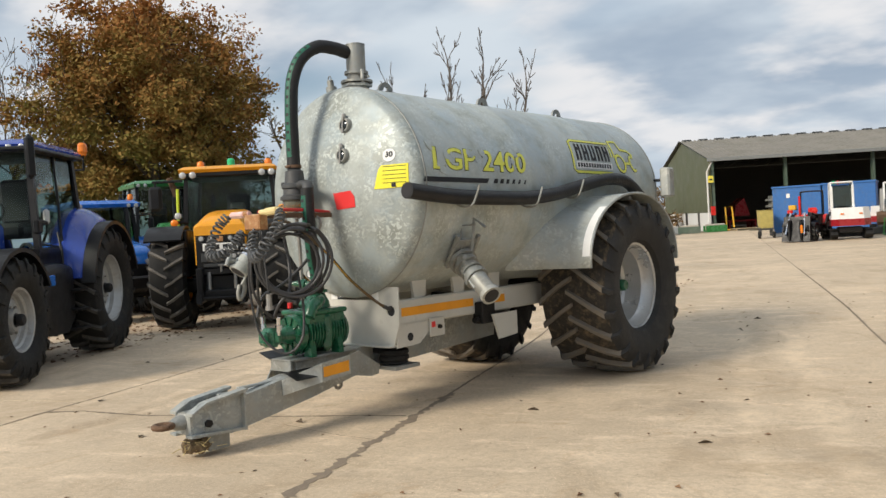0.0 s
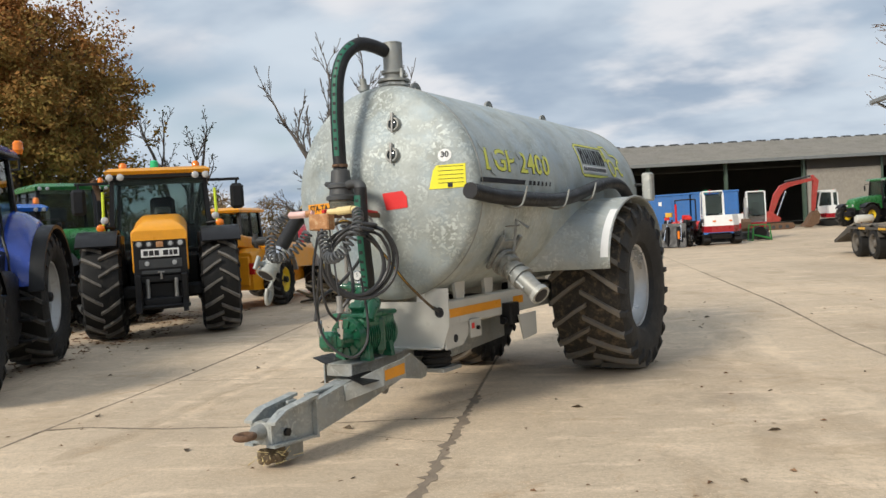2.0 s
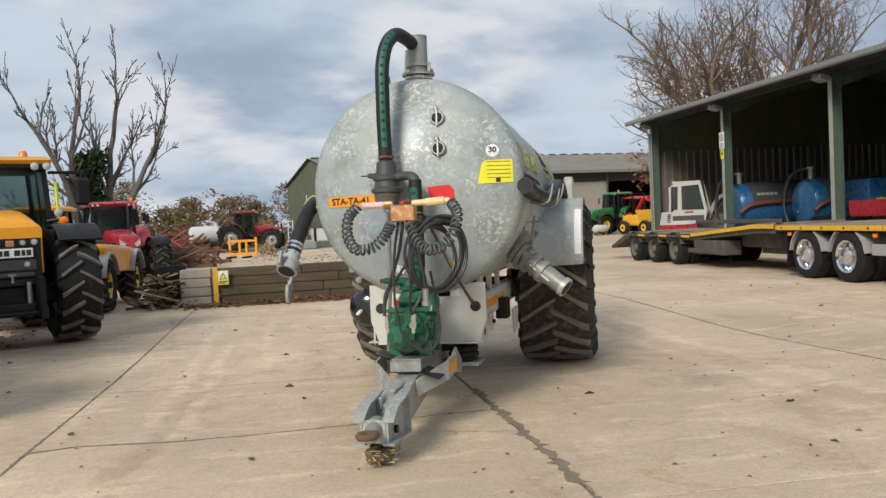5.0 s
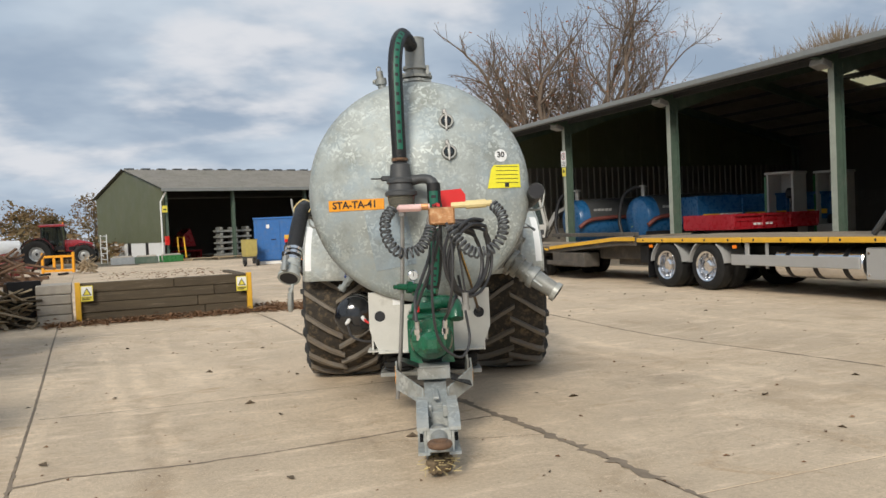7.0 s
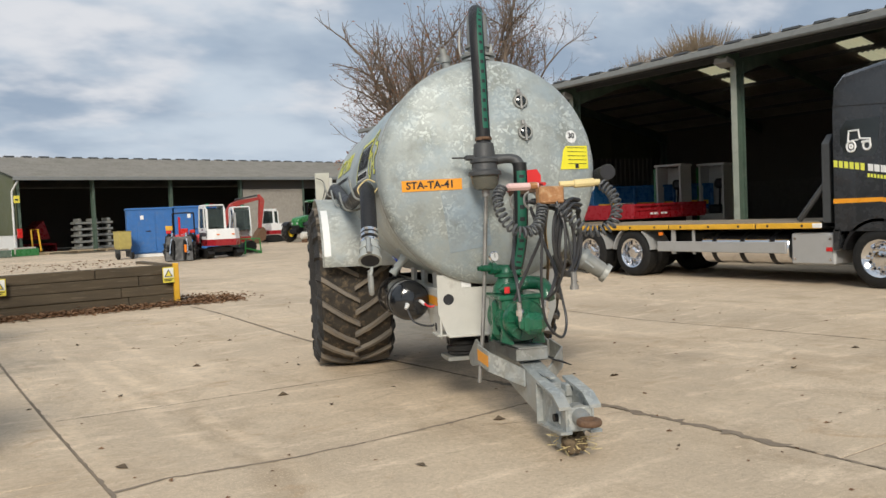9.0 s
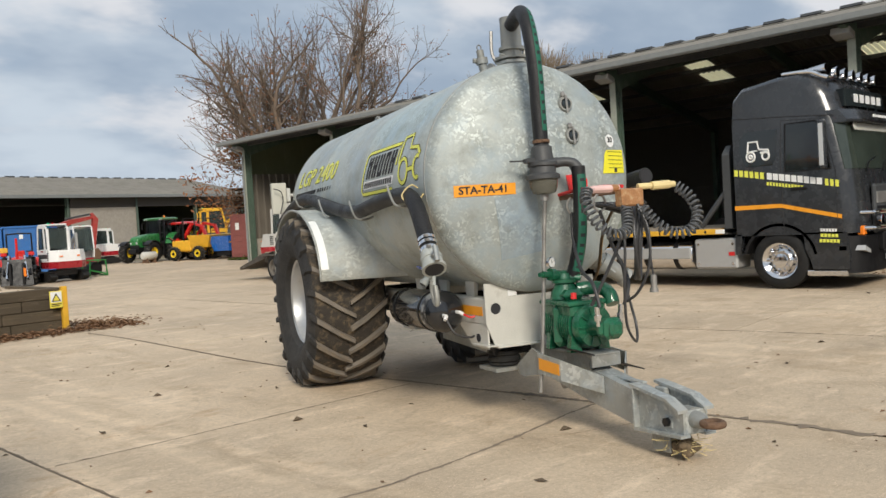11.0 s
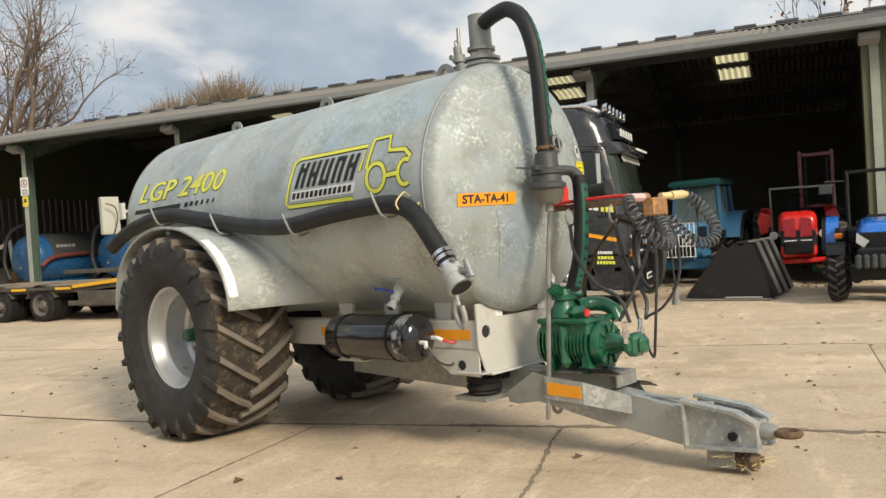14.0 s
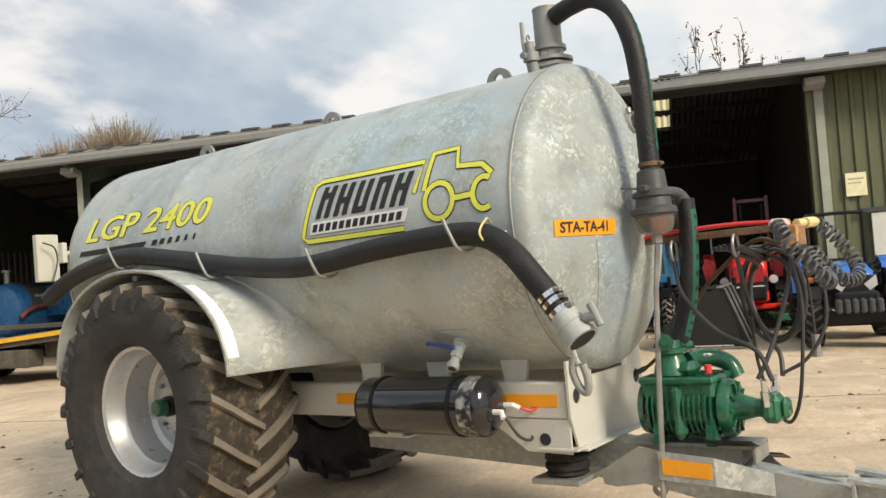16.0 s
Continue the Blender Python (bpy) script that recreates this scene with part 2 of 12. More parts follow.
def galvanised(name, col, flecks=1.0, metal=0.35, rough=0.46, size=40):
    """Weathered zinc: mottled grey with pale crystal flecks and faint runs."""
    m = surf(name, col, rough, metal, 0.10, 2.2, 40, 0.02, dirt=(col[0] * 0.52, col[1] * 0.52, col[2] * 0.47), dirt_at=(0.46, 0.76), dirt_scale=3.2)
    nt = m.node_tree
    nd, ln = nt.nodes, nt.links
    b = nd["Principled BSDF"]
    old = b.inputs["Base Color"].links[0].from_socket
    co = nd.new("ShaderNodeTexCoord")
    wob = nd.new("ShaderNodeTexNoise")
    wob.inputs["Scale"].default_value = 14
    ln.new(co.outputs["Object"], wob.inputs["Vector"])
    ad = nd.new("ShaderNodeMixRGB")
    ad.inputs[0].default_value = 0.10
    ln.new(co.outputs["Object"], ad.inputs[1])
    ln.new(wob.outputs["Color"], ad.inputs[2])
    vo = nd.new("ShaderNodeTexVoronoi")
    vo.inputs["Scale"].default_value = size
    ln.new(ad.outputs[0], vo.inputs["Vector"])
    sp = nd.new("ShaderNodeSeparateColor")
    ln.new(vo.outputs["Color"], sp.inputs[0])
    r1 = nd.new("ShaderNodeMapRange")
    r1.inputs[1].default_value, r1.inputs[2].default_value = 0.62, 0.86
    ln.new(sp.outputs[0], r1.inputs[0])
    zone = nd.new("ShaderNodeTexNoise")
    zone.inputs["Scale"].default_value, zone.inputs["Detail"].default_value = 3.0, 3
    ln.new(co.outputs["Object"], zone.inputs["Vector"])
    r2 = nd.new("ShaderNodeMapRange")
    r2.inputs[1].default_value, r2.inputs[2].default_value, r2.inputs[4].default_value = 0.38, 0.62, flecks
    ln.new(zone.outputs[0], r2.inputs[0])
    mu = nd.new("ShaderNodeMath")
    mu.operation = "MULTIPLY"
    ln.new(r1.outputs[0], mu.inputs[0])
    ln.new(r2.outputs[0], mu.inputs[1])
    mx = nd.new("ShaderNodeMix")
    mx.data_type = "RGBA"
    ln.new(mu.outputs[0], mx.inputs[0])
    ln.new(old, mx.inputs[6])
    mx.inputs[7].default_value = (min(1, col[0] * 1.62), min(1, col[1] * 1.62), min(1, col[2] * 1.62), 1)
    bl = nd.new("ShaderNodeTexNoise")
    bl.inputs["Scale"].default_value, bl.inputs["Detail"].default_value, bl.inputs["Roughness"].default_value = 3.4, 9, 0.72
    ln.new(co.outputs["Object"], bl.inputs["Vector"])
    r3 = nd.new("ShaderNodeMapRange")
    r3.inputs[1].default_value, r3.inputs[2].default_value, r3.inputs[4].default_value = 0.46, 0.64, 0.6
    ln.new(bl.outputs[0], r3.inputs[0])
    m3 = nd.new("ShaderNodeMix")
    m3.data_type = "RGBA"
    ln.new(r3.outputs[0], m3.inputs[0])
    ln.new(mx.outputs[2], m3.inputs[6])
    m3.inputs[7].default_value = (col[0] * 0.86, col[1] * 0.98, col[2] * 1.14, 1)
    ln.new(m3.outputs[2], b.inputs["Base Color"])
    return m


ZINC = galvanised("galvanised_shell", (0.475, 0.51, 0.485), 0.35, metal=0.3, rough=0.48, size=60)


def streak(m, mid, size, col):
    """A cleaner, bluer zinc streak with a ragged edge at one place of a material."""
    nd, ln = m.node_tree.nodes, m.node_tree.links
    b = nd["Principled BSDF"]
    old = b.inputs["Base Color"].links[0].from_socket
    co = nd.new("ShaderNodeTexCoord")
    sub = nd.new("ShaderNodeVectorMath")
    sub.operation = "SUBTRACT"
    sub.inputs[1].default_value = mid
    ln.new(co.outputs["Object"], sub.inputs[0])
    div = nd.new("ShaderNodeVectorMath")
    div.operation = "DIVIDE"
    div.inputs[1].default_value = size
    ln.new(sub.outputs[0], div.inputs[0])
    far = nd.new("ShaderNodeVectorMath")
    far.operation = "LENGTH"
    ln.new(div.outputs[0], far.inputs[0])
    nz = nd.new("ShaderNodeTexNoise")
    nz.inputs["Scale"].default_value, nz.inputs["Detail"].default_value = 7.0, 6
    ln.new(co.outputs["Object"], nz.inputs["Vector"])
    ad = nd.new("ShaderNodeMath")
    ad.operation = "ADD"
    ln.new(far.outputs["Value"], ad.inputs[0])
    ln.new(nz.outputs[0], ad.inputs[1])
    rg_ = nd.new("ShaderNodeMapRange")
    for i, q in enumerate((1.15, 1.55, 0.75, 0.0)):
        rg_.inputs[i + 1].default_value = q
    ln.new(ad.outputs[0], rg_.inputs[0])
    mx = nd.new("ShaderNodeMix")
    mx.data_type, mx.blend_type = "RGBA", "MULTIPLY"
    ln.new(rg_.outputs[0], mx.inputs[0])
    ln.new(old, mx.inputs[6])
    mx.inputs[7].default_value = (*col, 1)
    ln.new(mx.outputs[2], b.inputs["Base Color"])


streak(ZINC, (-0.70, 2.75, 2.47), (0.4, 0.85, 0.27), (0.90, 1.02, 1.10))
ZINC_DOME = galvanised("galvanised_dome", (0.36, 0.39, 0.372), 0.8, metal=0.2, rough=0.55, size=56)
ZINC_PATCH = galvanised("galvanised_clean_patch", (0.315, 0.365, 0.385), 0.6, metal=0.15, rough=0.6, size=48)
ZINC2 = galvanised("galvanised_steel", (0.395, 0.40, 0.372), 0.6, metal=0.3, rough=0.5)
ZINC_GUARD = galvanised("galvanised_guard", (0.41, 0.425, 0.395), 0.5, metal=0.12, rough=0.68, size=46)
ZINC3 = galvanised("galvanised_dull", (0.31, 0.31, 0.285), 0.3, rough=0.55)
CREAM = surf("cream_grey_paint", (0.50, 0.49, 0.42), 0.5, var=0.06, dirt=(0.33, 0.30, 0.24), dirt_at=(0.55, 0.85), dirt_scale=8)
# Dirty white, dimmed so the barn's shade on the digger is in its colour
WHITE_DIMMED = surf("dirty_dimmed_white_paint", (0.47, 0.46, 0.43), 0.45, var=0.08, dirt=(0.30, 0.28, 0.24), dirt_at=(0.52, 0.85), dirt_scale=3)
GRIMY = surf("road_grime", (0.075, 0.066, 0.055), 0.8, var=0.3, scale=4, bump=0.15, dirt=(0.15, 0.125, 0.10), dirt_at=(0.48, 0.8), dirt_scale=3)
ALUM = surf("plain_aluminium", (0.43, 0.43, 0.42), 0.42, 0.35, 0.06, 2.0, dirt=(0.30, 0.29, 0.27), dirt_at=(0.55, 0.9), dirt_scale=2)
PALE = surf("pale_grey_paint", (0.56, 0.55, 0.50), 0.45, var=0.06, dirt=(0.33, 0.31, 0.27), dirt_at=(0.58, 0.85), dirt_scale=6)
RUBBER = surf("tyre_rubber", (0.014, 0.0138, 0.0134), 0.7, var=0.25, bump=0.15, dirt=(0.07, 0.06, 0.045), dirt_at=(0.55, 0.9), dirt_scale=5)
LUGS = surf("tyre_lug", (0.19, 0.168, 0.14), 0.8, var=0.2, bump=0.2, dirt=(0.24, 0.19, 0.13), dirt_at=(0.45, 0.75), dirt_scale=7)
LUGS_CLEAN = surf("tyre_lug_clean", (0.07, 0.065, 0.058), 0.85, var=0.3, bump=0.2, dirt=(0.16, 0.14, 0.115), dirt_at=(0.5, 0.85), dirt_scale=7)
TREAD_MUD = surf("tread_mud", (0.045, 0.038, 0.03), 0.95, var=0.4, scale=9, bump=0.8, dirt=(0.155, 0.115, 0.07), dirt_at=(0.50, 0.66), dirt_scale=13)
LUGS_DRY = surf("tyre_lug_dry", (0.14, 0.13, 0.116), 0.88, var=0.3, bump=0.3, dirt=(0.25, 0.22, 0.18), dirt_at=(0.45, 0.8), dirt_scale=7)
RUBBER_DUSTY = surf("tyre_rubber_dusty", (0.026, 0.0255, 0.025), 0.75, var=0.3, bump=0.2, dirt=(0.075, 0.068, 0.058), dirt_at=(0.48, 0.85), dirt_scale=4)
RIM_BRIGHT = surf("rim_bright_silver", (0.56, 0.57, 0.57), 0.34, 0.55, 0.10, dirt=(0.30, 0.24, 0.18), dirt_at=(0.58, 0.85), dirt_scale=6)
RIM_DUSTY = surf("rim_dusty", (0.15, 0.135, 0.115), 0.75, 0.1, 0.25, dirt=(0.09, 0.075, 0.06), dirt_at=(0.45, 0.8), dirt_scale=6)
RIM = surf("rim_silver", (0.41, 0.42, 0.42), 0.45, 0.4, 0.12, dirt=(0.22, 0.19, 0.15), dirt_at=(0.52, 0.82), dirt_scale=5)
BLACK = surf("black_paint", (0.010, 0.010, 0.011), 0.42, var=0.2, dirt=(0.06, 0.055, 0.05), dirt_at=(0.6, 0.95), dirt_scale=5)
GLOSS_BLACK = surf("gloss_black_paint", (0.014, 0.015, 0.017), 0.16, var=0.15, bump=0, coat=0.6)
LORRY_BLACK = surf("lorry_black_paint", (0.027, 0.029, 0.032), 0.26, var=0.15, bump=0.01, coat=0.35, dirt=(0.07, 0.065, 0.06), dirt_at=(0.6, 0.95))
SCREEN = surf("windscreen_glass", (0.04, 0.052, 0.043), 0.06, var=0.25, scale=2, bump=0, coat=0.3)
SIDE_GLASS = surf("side_window_glass", (0.012, 0.015, 0.015), 0.04, var=0.2, bump=0, coat=0.5)
WORN = surf("scuffed_black_paint", (0.45, 0.45, 0.44), 0.5, 0.2, 0.2, 18, dirt=(0.015, 0.016, 0.018), dirt_at=(0.40, 0.56), dirt_scale=14)
HOSE = surf("hose_rubber", (0.015, 0.015, 0.016), 0.5, var=0.3, bump=0.12, dirt=(0.05, 0.047, 0.044), dirt_at=(0.55, 0.9))
CABLE = surf("cable_black", (0.04, 0.04, 0.042), 0.45, var=0.2, bump=0.05)
CABLE_BROWN = surf("brown_cable", (0.10, 0.06, 0.025), 0.5, var=0.2)
COIL = surf("coil_grey", (0.085, 0.09, 0.095), 0.5, var=0.2)
GREEN = surf("green_enamel", (0.01248, 0.117, 0.0585), 0.28, var=0.25, coat=0.4, dirt=(0.03, 0.07, 0.05), dirt_at=(0.55, 0.9), dirt_scale=9)
AMBER = surf("amber_tape", (0.85, 0.34, 0.02), 0.35, var=0.08, fine=160)
WHITE = surf("white_paint", (0.78, 0.78, 0.76), 0.4, var=0.05, dirt=(0.5, 0.48, 0.43), dirt_at=(0.58, 0.9))
YELLOW = surf("yellow_sticker", (0.86, 0.78, 0.04), 0.4, var=0.04, bump=0)
DECAL = surf("yellow_decal", (0.76, 0.76, 0.10), 0.45, var=0.08, bump=0)
INK = surf("black_ink", (0.02, 0.02, 0.023), 0.75, var=0.1, bump=0)
RED_STICK = surf("red_sticker", (0.74, 0.035, 0.035), 0.4, var=0.05, bump=0)
BRASS = surf("copper_block", (0.55, 0.27, 0.12), 0.4, 0.5, 0.25, 20, dirt=(0.62, 0.5, 0.3), dirt_at=(0.5, 0.7), dirt_scale=20)
RUST = surf("rusty_iron", (0.17, 0.10, 0.06), 0.8, 0.2, 0.35, 10, bump=0.3)
STEEL = surf("worn_steel", (0.34, 0.33, 0.31), 0.45, 0.6, 0.2, dirt=(0.2, 0.14, 0.09), dirt_at=(0.6, 0.9))
CHROME = surf("chrome", (0.75, 0.75, 0.76), 0.12, 1.0, 0.04, bump=0)
MUD = surf("dried_mud", (0.17, 0.125, 0.075), 0.95, var=0.4, scale=25, bump=0.5)
RED_HOSE = surf("red_line", (0.6, 0.03, 0.03), 0.4)
PINK = surf("faded_pink_plastic", (0.75, 0.5, 0.46), 0.5)
STRAW = surf("faded_yellow_plastic", (0.72, 0.58, 0.28), 0.5)
TEAL = surf("green_print", (0.008, 0.115, 0.07), 0.5, bump=0)
BOWL = glass("smoked_bowl", (0.28, 0.27, 0.22), 0.15, 0.4)
GLASS = glass("cab_glass", (0.40, 0.48, 0.45), 0.01, 0.0)
# Pale solid tint stands in for the yard reflected in the glass
REFLECTION_GLASS = glass("yard_reflection_glass", (0.42, 0.52, 0.52), 0.06, 0.22)
DARK_PANE = glass("tinted_glass", (0.16, 0.20, 0.19), 0.02, 0.25)
MAROON_HOSE = surf("maroon_hose", (0.16, 0.045, 0.035), 0.6, var=0.15)
DARK_GLASS = surf("dark_glass", (0.02, 0.026, 0.028), 0.06, var=0.1, bump=0, coat=0.3)
BUCKET_BLACK = surf("bucket_black", (0.0072, 0.0072, 0.0078), 0.6, var=0.3, dirt=(0.04, 0.035, 0.03), dirt_at=(0.55, 0.85))
CAB_GREEN = surf("faded_green_roof", (0.03, 0.16, 0.14), 0.5, var=0.15)
NH_BLUE = surf("deep_blue_paint", (0.02, 0.055, 0.33), 0.22, var=0.08, coat=0.5, bump=0.01)
NH_LIGHT = surf("bright_blue_paint", (0.02, 0.15, 0.55), 0.25, var=0.08, coat=0.4, bump=0.01)
OLD_BLUE = surf("faded_blue_paint", (0.05, 0.20, 0.36), 0.5, var=0.15, dirt=(0.2, 0.18, 0.15), dirt_at=(0.55, 0.85))
FLEM_BLUE = surf("trailer_blue_paint", (0.015, 0.095, 0.23), 0.3, var=0.1, coat=0.2)
CABIN_BLUE = surf("cabin_blue_paint", (0.03, 0.14, 0.40), 0.5, var=0.12, dirt=(0.1, 0.15, 0.25), dirt_at=(0.5, 0.9))
JCB = surf("orange_yellow_paint", (0.80, 0.34, 0.015), 0.38, var=0.08, coat=0.12, dirt=(0.50, 0.27, 0.06), dirt_at=(0.70, 1.0))
DIG_YEL = surf("digger_yellow_paint", (0.78, 0.42, 0.03), 0.4, var=0.12)
TRACT_RED = surf("tractor_red_paint", (0.33, 0.016, 0.024), 0.3, var=0.1, coat=0.3, bump=0.02)
OLD_RED = surf("bright_red_paint", (0.62, 0.02, 0.015), 0.3, var=0.08, coat=0.3, bump=0.02)
DIG_ORANGE = surf("faded_orange_red", (0.40, 0.05, 0.042), 0.5, var=0.2, dirt=(0.25, 0.15, 0.1), dirt_at=(0.5, 0.85))
IMPL_RED = surf("implement_red_paint", (0.21, 0.03, 0.026), 0.55, var=0.25, dirt=(0.2, 0.1, 0.07), dirt_at=(0.5, 0.8))
JD_GREEN = surf("tractor_green_paint", (0.03, 0.18, 0.05), 0.3, var=0.1, coat=0.3)
JD_YEL = surf("rim_yellow_paint", (0.80, 0.58, 0.03), 0.4, var=0.08)
GREY_PL = surf("dark_grey_plastic", (0.055, 0.058, 0.06), 0.55, var=0.15)
MID_GREY = surf("mid_grey_paint", (0.33, 0.33, 0.32), 0.5, var=0.12)
BEACON = surf("amber_lens", (0.85, 0.22, 0.02), 0.2, bump=0)
GREEN_LENS = surf("green_lens", (0.03, 0.5, 0.2), 0.2, bump=0)
LENS = surf("lamp_lens", (0.46, 0.47, 0.47), 0.10, var=0.05, bump=0, coat=0.5)
RED_LENS = surf("red_lens", (0.55, 0.02, 0.02), 0.2, bump=0)
POST_GREEN = surf("green_post_paint", (0.075, 0.115, 0.085), 0.55, var=0.2, dirt=(0.17, 0.18, 0.15), dirt_at=(0.5, 0.85), dirt_scale=2)
# Paler than the post: light on the front flange put into the colour
POST_LIT = surf("dusty_lit_post", (0.34, 0.36, 0.30), 0.65, var=0.2, dirt=(0.16, 0.19, 0.15), dirt_at=(0.5, 0.85), dirt_scale=1.5)
CLAD = surf("olive_cladding", (0.105, 0.115, 0.06), 0.55, var=0.10, scale=0.7, dirt=(0.15, 0.15, 0.10), dirt_at=(0.5, 0.9), dirt_scale=0.8)
# Dark sheeting: the shade inside the barn and shed is put into it
CLAD_SHADED = surf("brown_grey_sheeting", (0.085, 0.074, 0.062), 0.8, var=0.15, scale=0.8)
ROOF = surf("fibre_cement_roof", (0.215, 0.20, 0.175), 0.9, var=0.14, scale=0.5, fine=25, dirt=(0.13, 0.125, 0.09), dirt_at=(0.45, 0.8), dirt_scale=1.2)
GUTTER = surf("grey_gutter", (0.22, 0.23, 0.225), 0.5, var=0.1)
TIMBER = surf("old_deck_timber", (0.30, 0.24, 0.17), 0.85, var=0.22, scale=3, stretch=(1, 6, 1), by_object=0.15, bump=0.2)
SLEEPER = surf("weathered_sleeper", (0.095, 0.072, 0.045), 0.9, var=0.3, scale=2.5, stretch=(0.5, 3, 5), by_object=0.2, bump=0.35, dirt=(0.22, 0.18, 0.13), dirt_at=(0.55, 0.8))
PALLET = surf("pale_timber", (0.36, 0.28, 0.18), 0.85, var=0.25, by_object=0.2)
# Block wall with the barn's interior shade put into its dark colour
BLOCK_SHADED = surf("shaded_block_wall", (0.11, 0.10, 0.088), 0.92, var=0.2, bump=0.25)
TRAP = surf("dark_trap_plastic", (0.06, 0.062, 0.063), 0.5, var=0.15)
SHEET_GREY = surf("brown_grey_sheeting", (0.14, 0.122, 0.098), 0.6, var=0.14, scale=0.8, dirt=(0.11, 0.10, 0.08), dirt_at=(0.5, 0.85), dirt_scale=1.2)
BLOCK = surf("concrete_block", (0.37, 0.335, 0.285), 0.92, var=0.15, by_object=0.1, bump=0.25)
SKYLIGHT = surf("translucent_sheet", (0.85, 0.82, 0.66), 0.6, var=0.1)
_n, _l = SKYLIGHT.node_tree.nodes, SKYLIGHT.node_tree.links
_t, _m = _n.new("ShaderNodeBsdfTranslucent"), _n.new("ShaderNodeMixShader")
_t.inputs[0].default_value, _m.inputs[0].default_value = (0.95, 0.90, 0.70, 1), 0.8
_l.new(_n["Principled BSDF"].outputs[0], _m.inputs[1])
_l.new(_t.outputs[0], _m.inputs[2])
_l.new(_m.outputs[0], _n["Material Output"].inputs[0])
SIGN_Y = surf("sign_yellow", (0.78, 0.66, 0.08), 0.45, bump=0)
GUARD_YEL = surf("guard_post_yellow", (0.72, 0.40, 0.03), 0.5, var=0.12, dirt=(0.3, 0.2, 0.1), dirt_at=(0.6, 0.85))
CONT_RED = surf("container_oxide_red", (0.22, 0.06, 0.05), 0.6, var=0.18)
CONT_GREY = surf("container_grey", (0.30, 0.32, 0.33), 0.6, var=0.12)
BARK = surf("bark", (0.10, 0.08, 0.06), 0.95, var=0.35, scale=6, stretch=(1, 1, 0.3), bump=0.4, dirt=(0.12, 0.13, 0.07), dirt_at=(0.5, 0.8))
DEAD_BARK = surf("dead_bark", (0.14, 0.12, 0.105), 0.95, var=0.25, bump=0.3)
PALE_TWIG = surf("pale_twigs", (0.24, 0.185, 0.125), 0.9, var=0.2, bump=0)
TWIG = surf("twigs", (0.18, 0.135, 0.10), 0.95, var=0.25, bump=0)


def leafy(name, a, b, c, rise=0.0, mid=8.0):
    """Leaves whose colour changes from leaf to leaf and from bough to bough."""
    m = bpy.data.materials.new(name)
    m.use_nodes = True
    nd, ln = m.node_tree.nodes, m.node_tree.links
    bs = nd["Principled BSDF"]
    bs.inputs["Roughness"].default_value = 0.75
    g = nd.new("ShaderNodeNewGeometry")
    co = nd.new("ShaderNodeTexCoord")
    n = nd.new("ShaderNodeTexNoise")
    n.inputs["Scale"].default_value, n.inputs["Detail"].default_value = 0.35, 3
    ln.new(co.outputs["Object"], n.inputs["Vector"])
    mx = nd.new("ShaderNodeMath")
    mx.operation = "MULTIPLY_ADD"
    mx.inputs[1].default_value, mx.inputs[2].default_value = 0.45, 0.0
    ln.new(g.outputs["Random Per Island"], mx.inputs[0])
    ad = nd.new("ShaderNodeMath")
    ad.operation = "MULTIPLY_ADD"
    ad.inputs[1].default_value = 1.3
    ad.inputs[2].default_value = -0.35
    ln.new(n.outputs[0], ad.inputs[0])
    sm = nd.new("ShaderNodeMath")
    sm.operation = "ADD"
    ln.new(mx.outputs[0], sm.inputs[0])
    ln.new(ad.outputs[0], sm.inputs[1])
    cr = nd.new("ShaderNodeValToRGB")
    cr.color_ramp.elements[0].color, cr.color_ramp.elements[1].color = (*a, 1), (*c, 1)
    e = cr.color_ramp.elements.new(0.5)
    e.color = (*b, 1)
    sz = nd.new("ShaderNodeSeparateXYZ")
    ln.new(co.outputs["Object"], sz.inputs[0])
    hz = nd.new("ShaderNodeMath")
    hz.operation = "MULTIPLY_ADD"
    hz.inputs[1].default_value, hz.inputs[2].default_value = rise, -rise * mid
    ln.new(sz.outputs[2], hz.inputs[0])
    tot = nd.new("ShaderNodeMath")
    tot.operation = "ADD"
    ln.new(sm.outputs[0], tot.inputs[0])
    ln.new(hz.outputs[0], tot.inputs[1])
    ln.new(tot.outputs[0], cr.inputs[0])
    ln.new(cr.outputs[0], bs.inputs["Base Color"])
    bs.inputs["Specular IOR Level"].default_value = 0.2
    return m


OAK_LEAF = leafy("oak_leaves", (0.15, 0.155, 0.035), (0.235, 0.15, 0.04), (0.31, 0.125, 0.035), 0.06)
RED_LEAF = leafy("copper_leaves", (0.20, 0.09, 0.04), (0.27, 0.11, 0.05), (0.33, 0.17, 0.07))
IVY_LEAF = leafy("ivy_leaves", (0.018, 0.035, 0.012), (0.03, 0.05, 0.016), (0.05, 0.065, 0.02))
HEDGE_LEAF = leafy("hedge_leaves", (0.085, 0.09, 0.04), (0.17, 0.115, 0.055), (0.25, 0.145, 0.075))
FALLEN = leafy("fallen_leaves", (0.10, 0.055, 0.03), (0.20, 0.11, 0.06), (0.30, 0.19, 0.11))
CLOD = leafy("clods", (0.06, 0.045, 0.03), (0.10, 0.075, 0.05), (0.16, 0.12, 0.08))
GRIT = leafy("grit", (0.12, 0.09, 0.06), (0.35, 0.28, 0.2), (0.7, 0.64, 0.55))
GRASS = leafy("grass", (0.05, 0.085, 0.02), (0.09, 0.12, 0.03), (0.15, 0.15, 0.05))


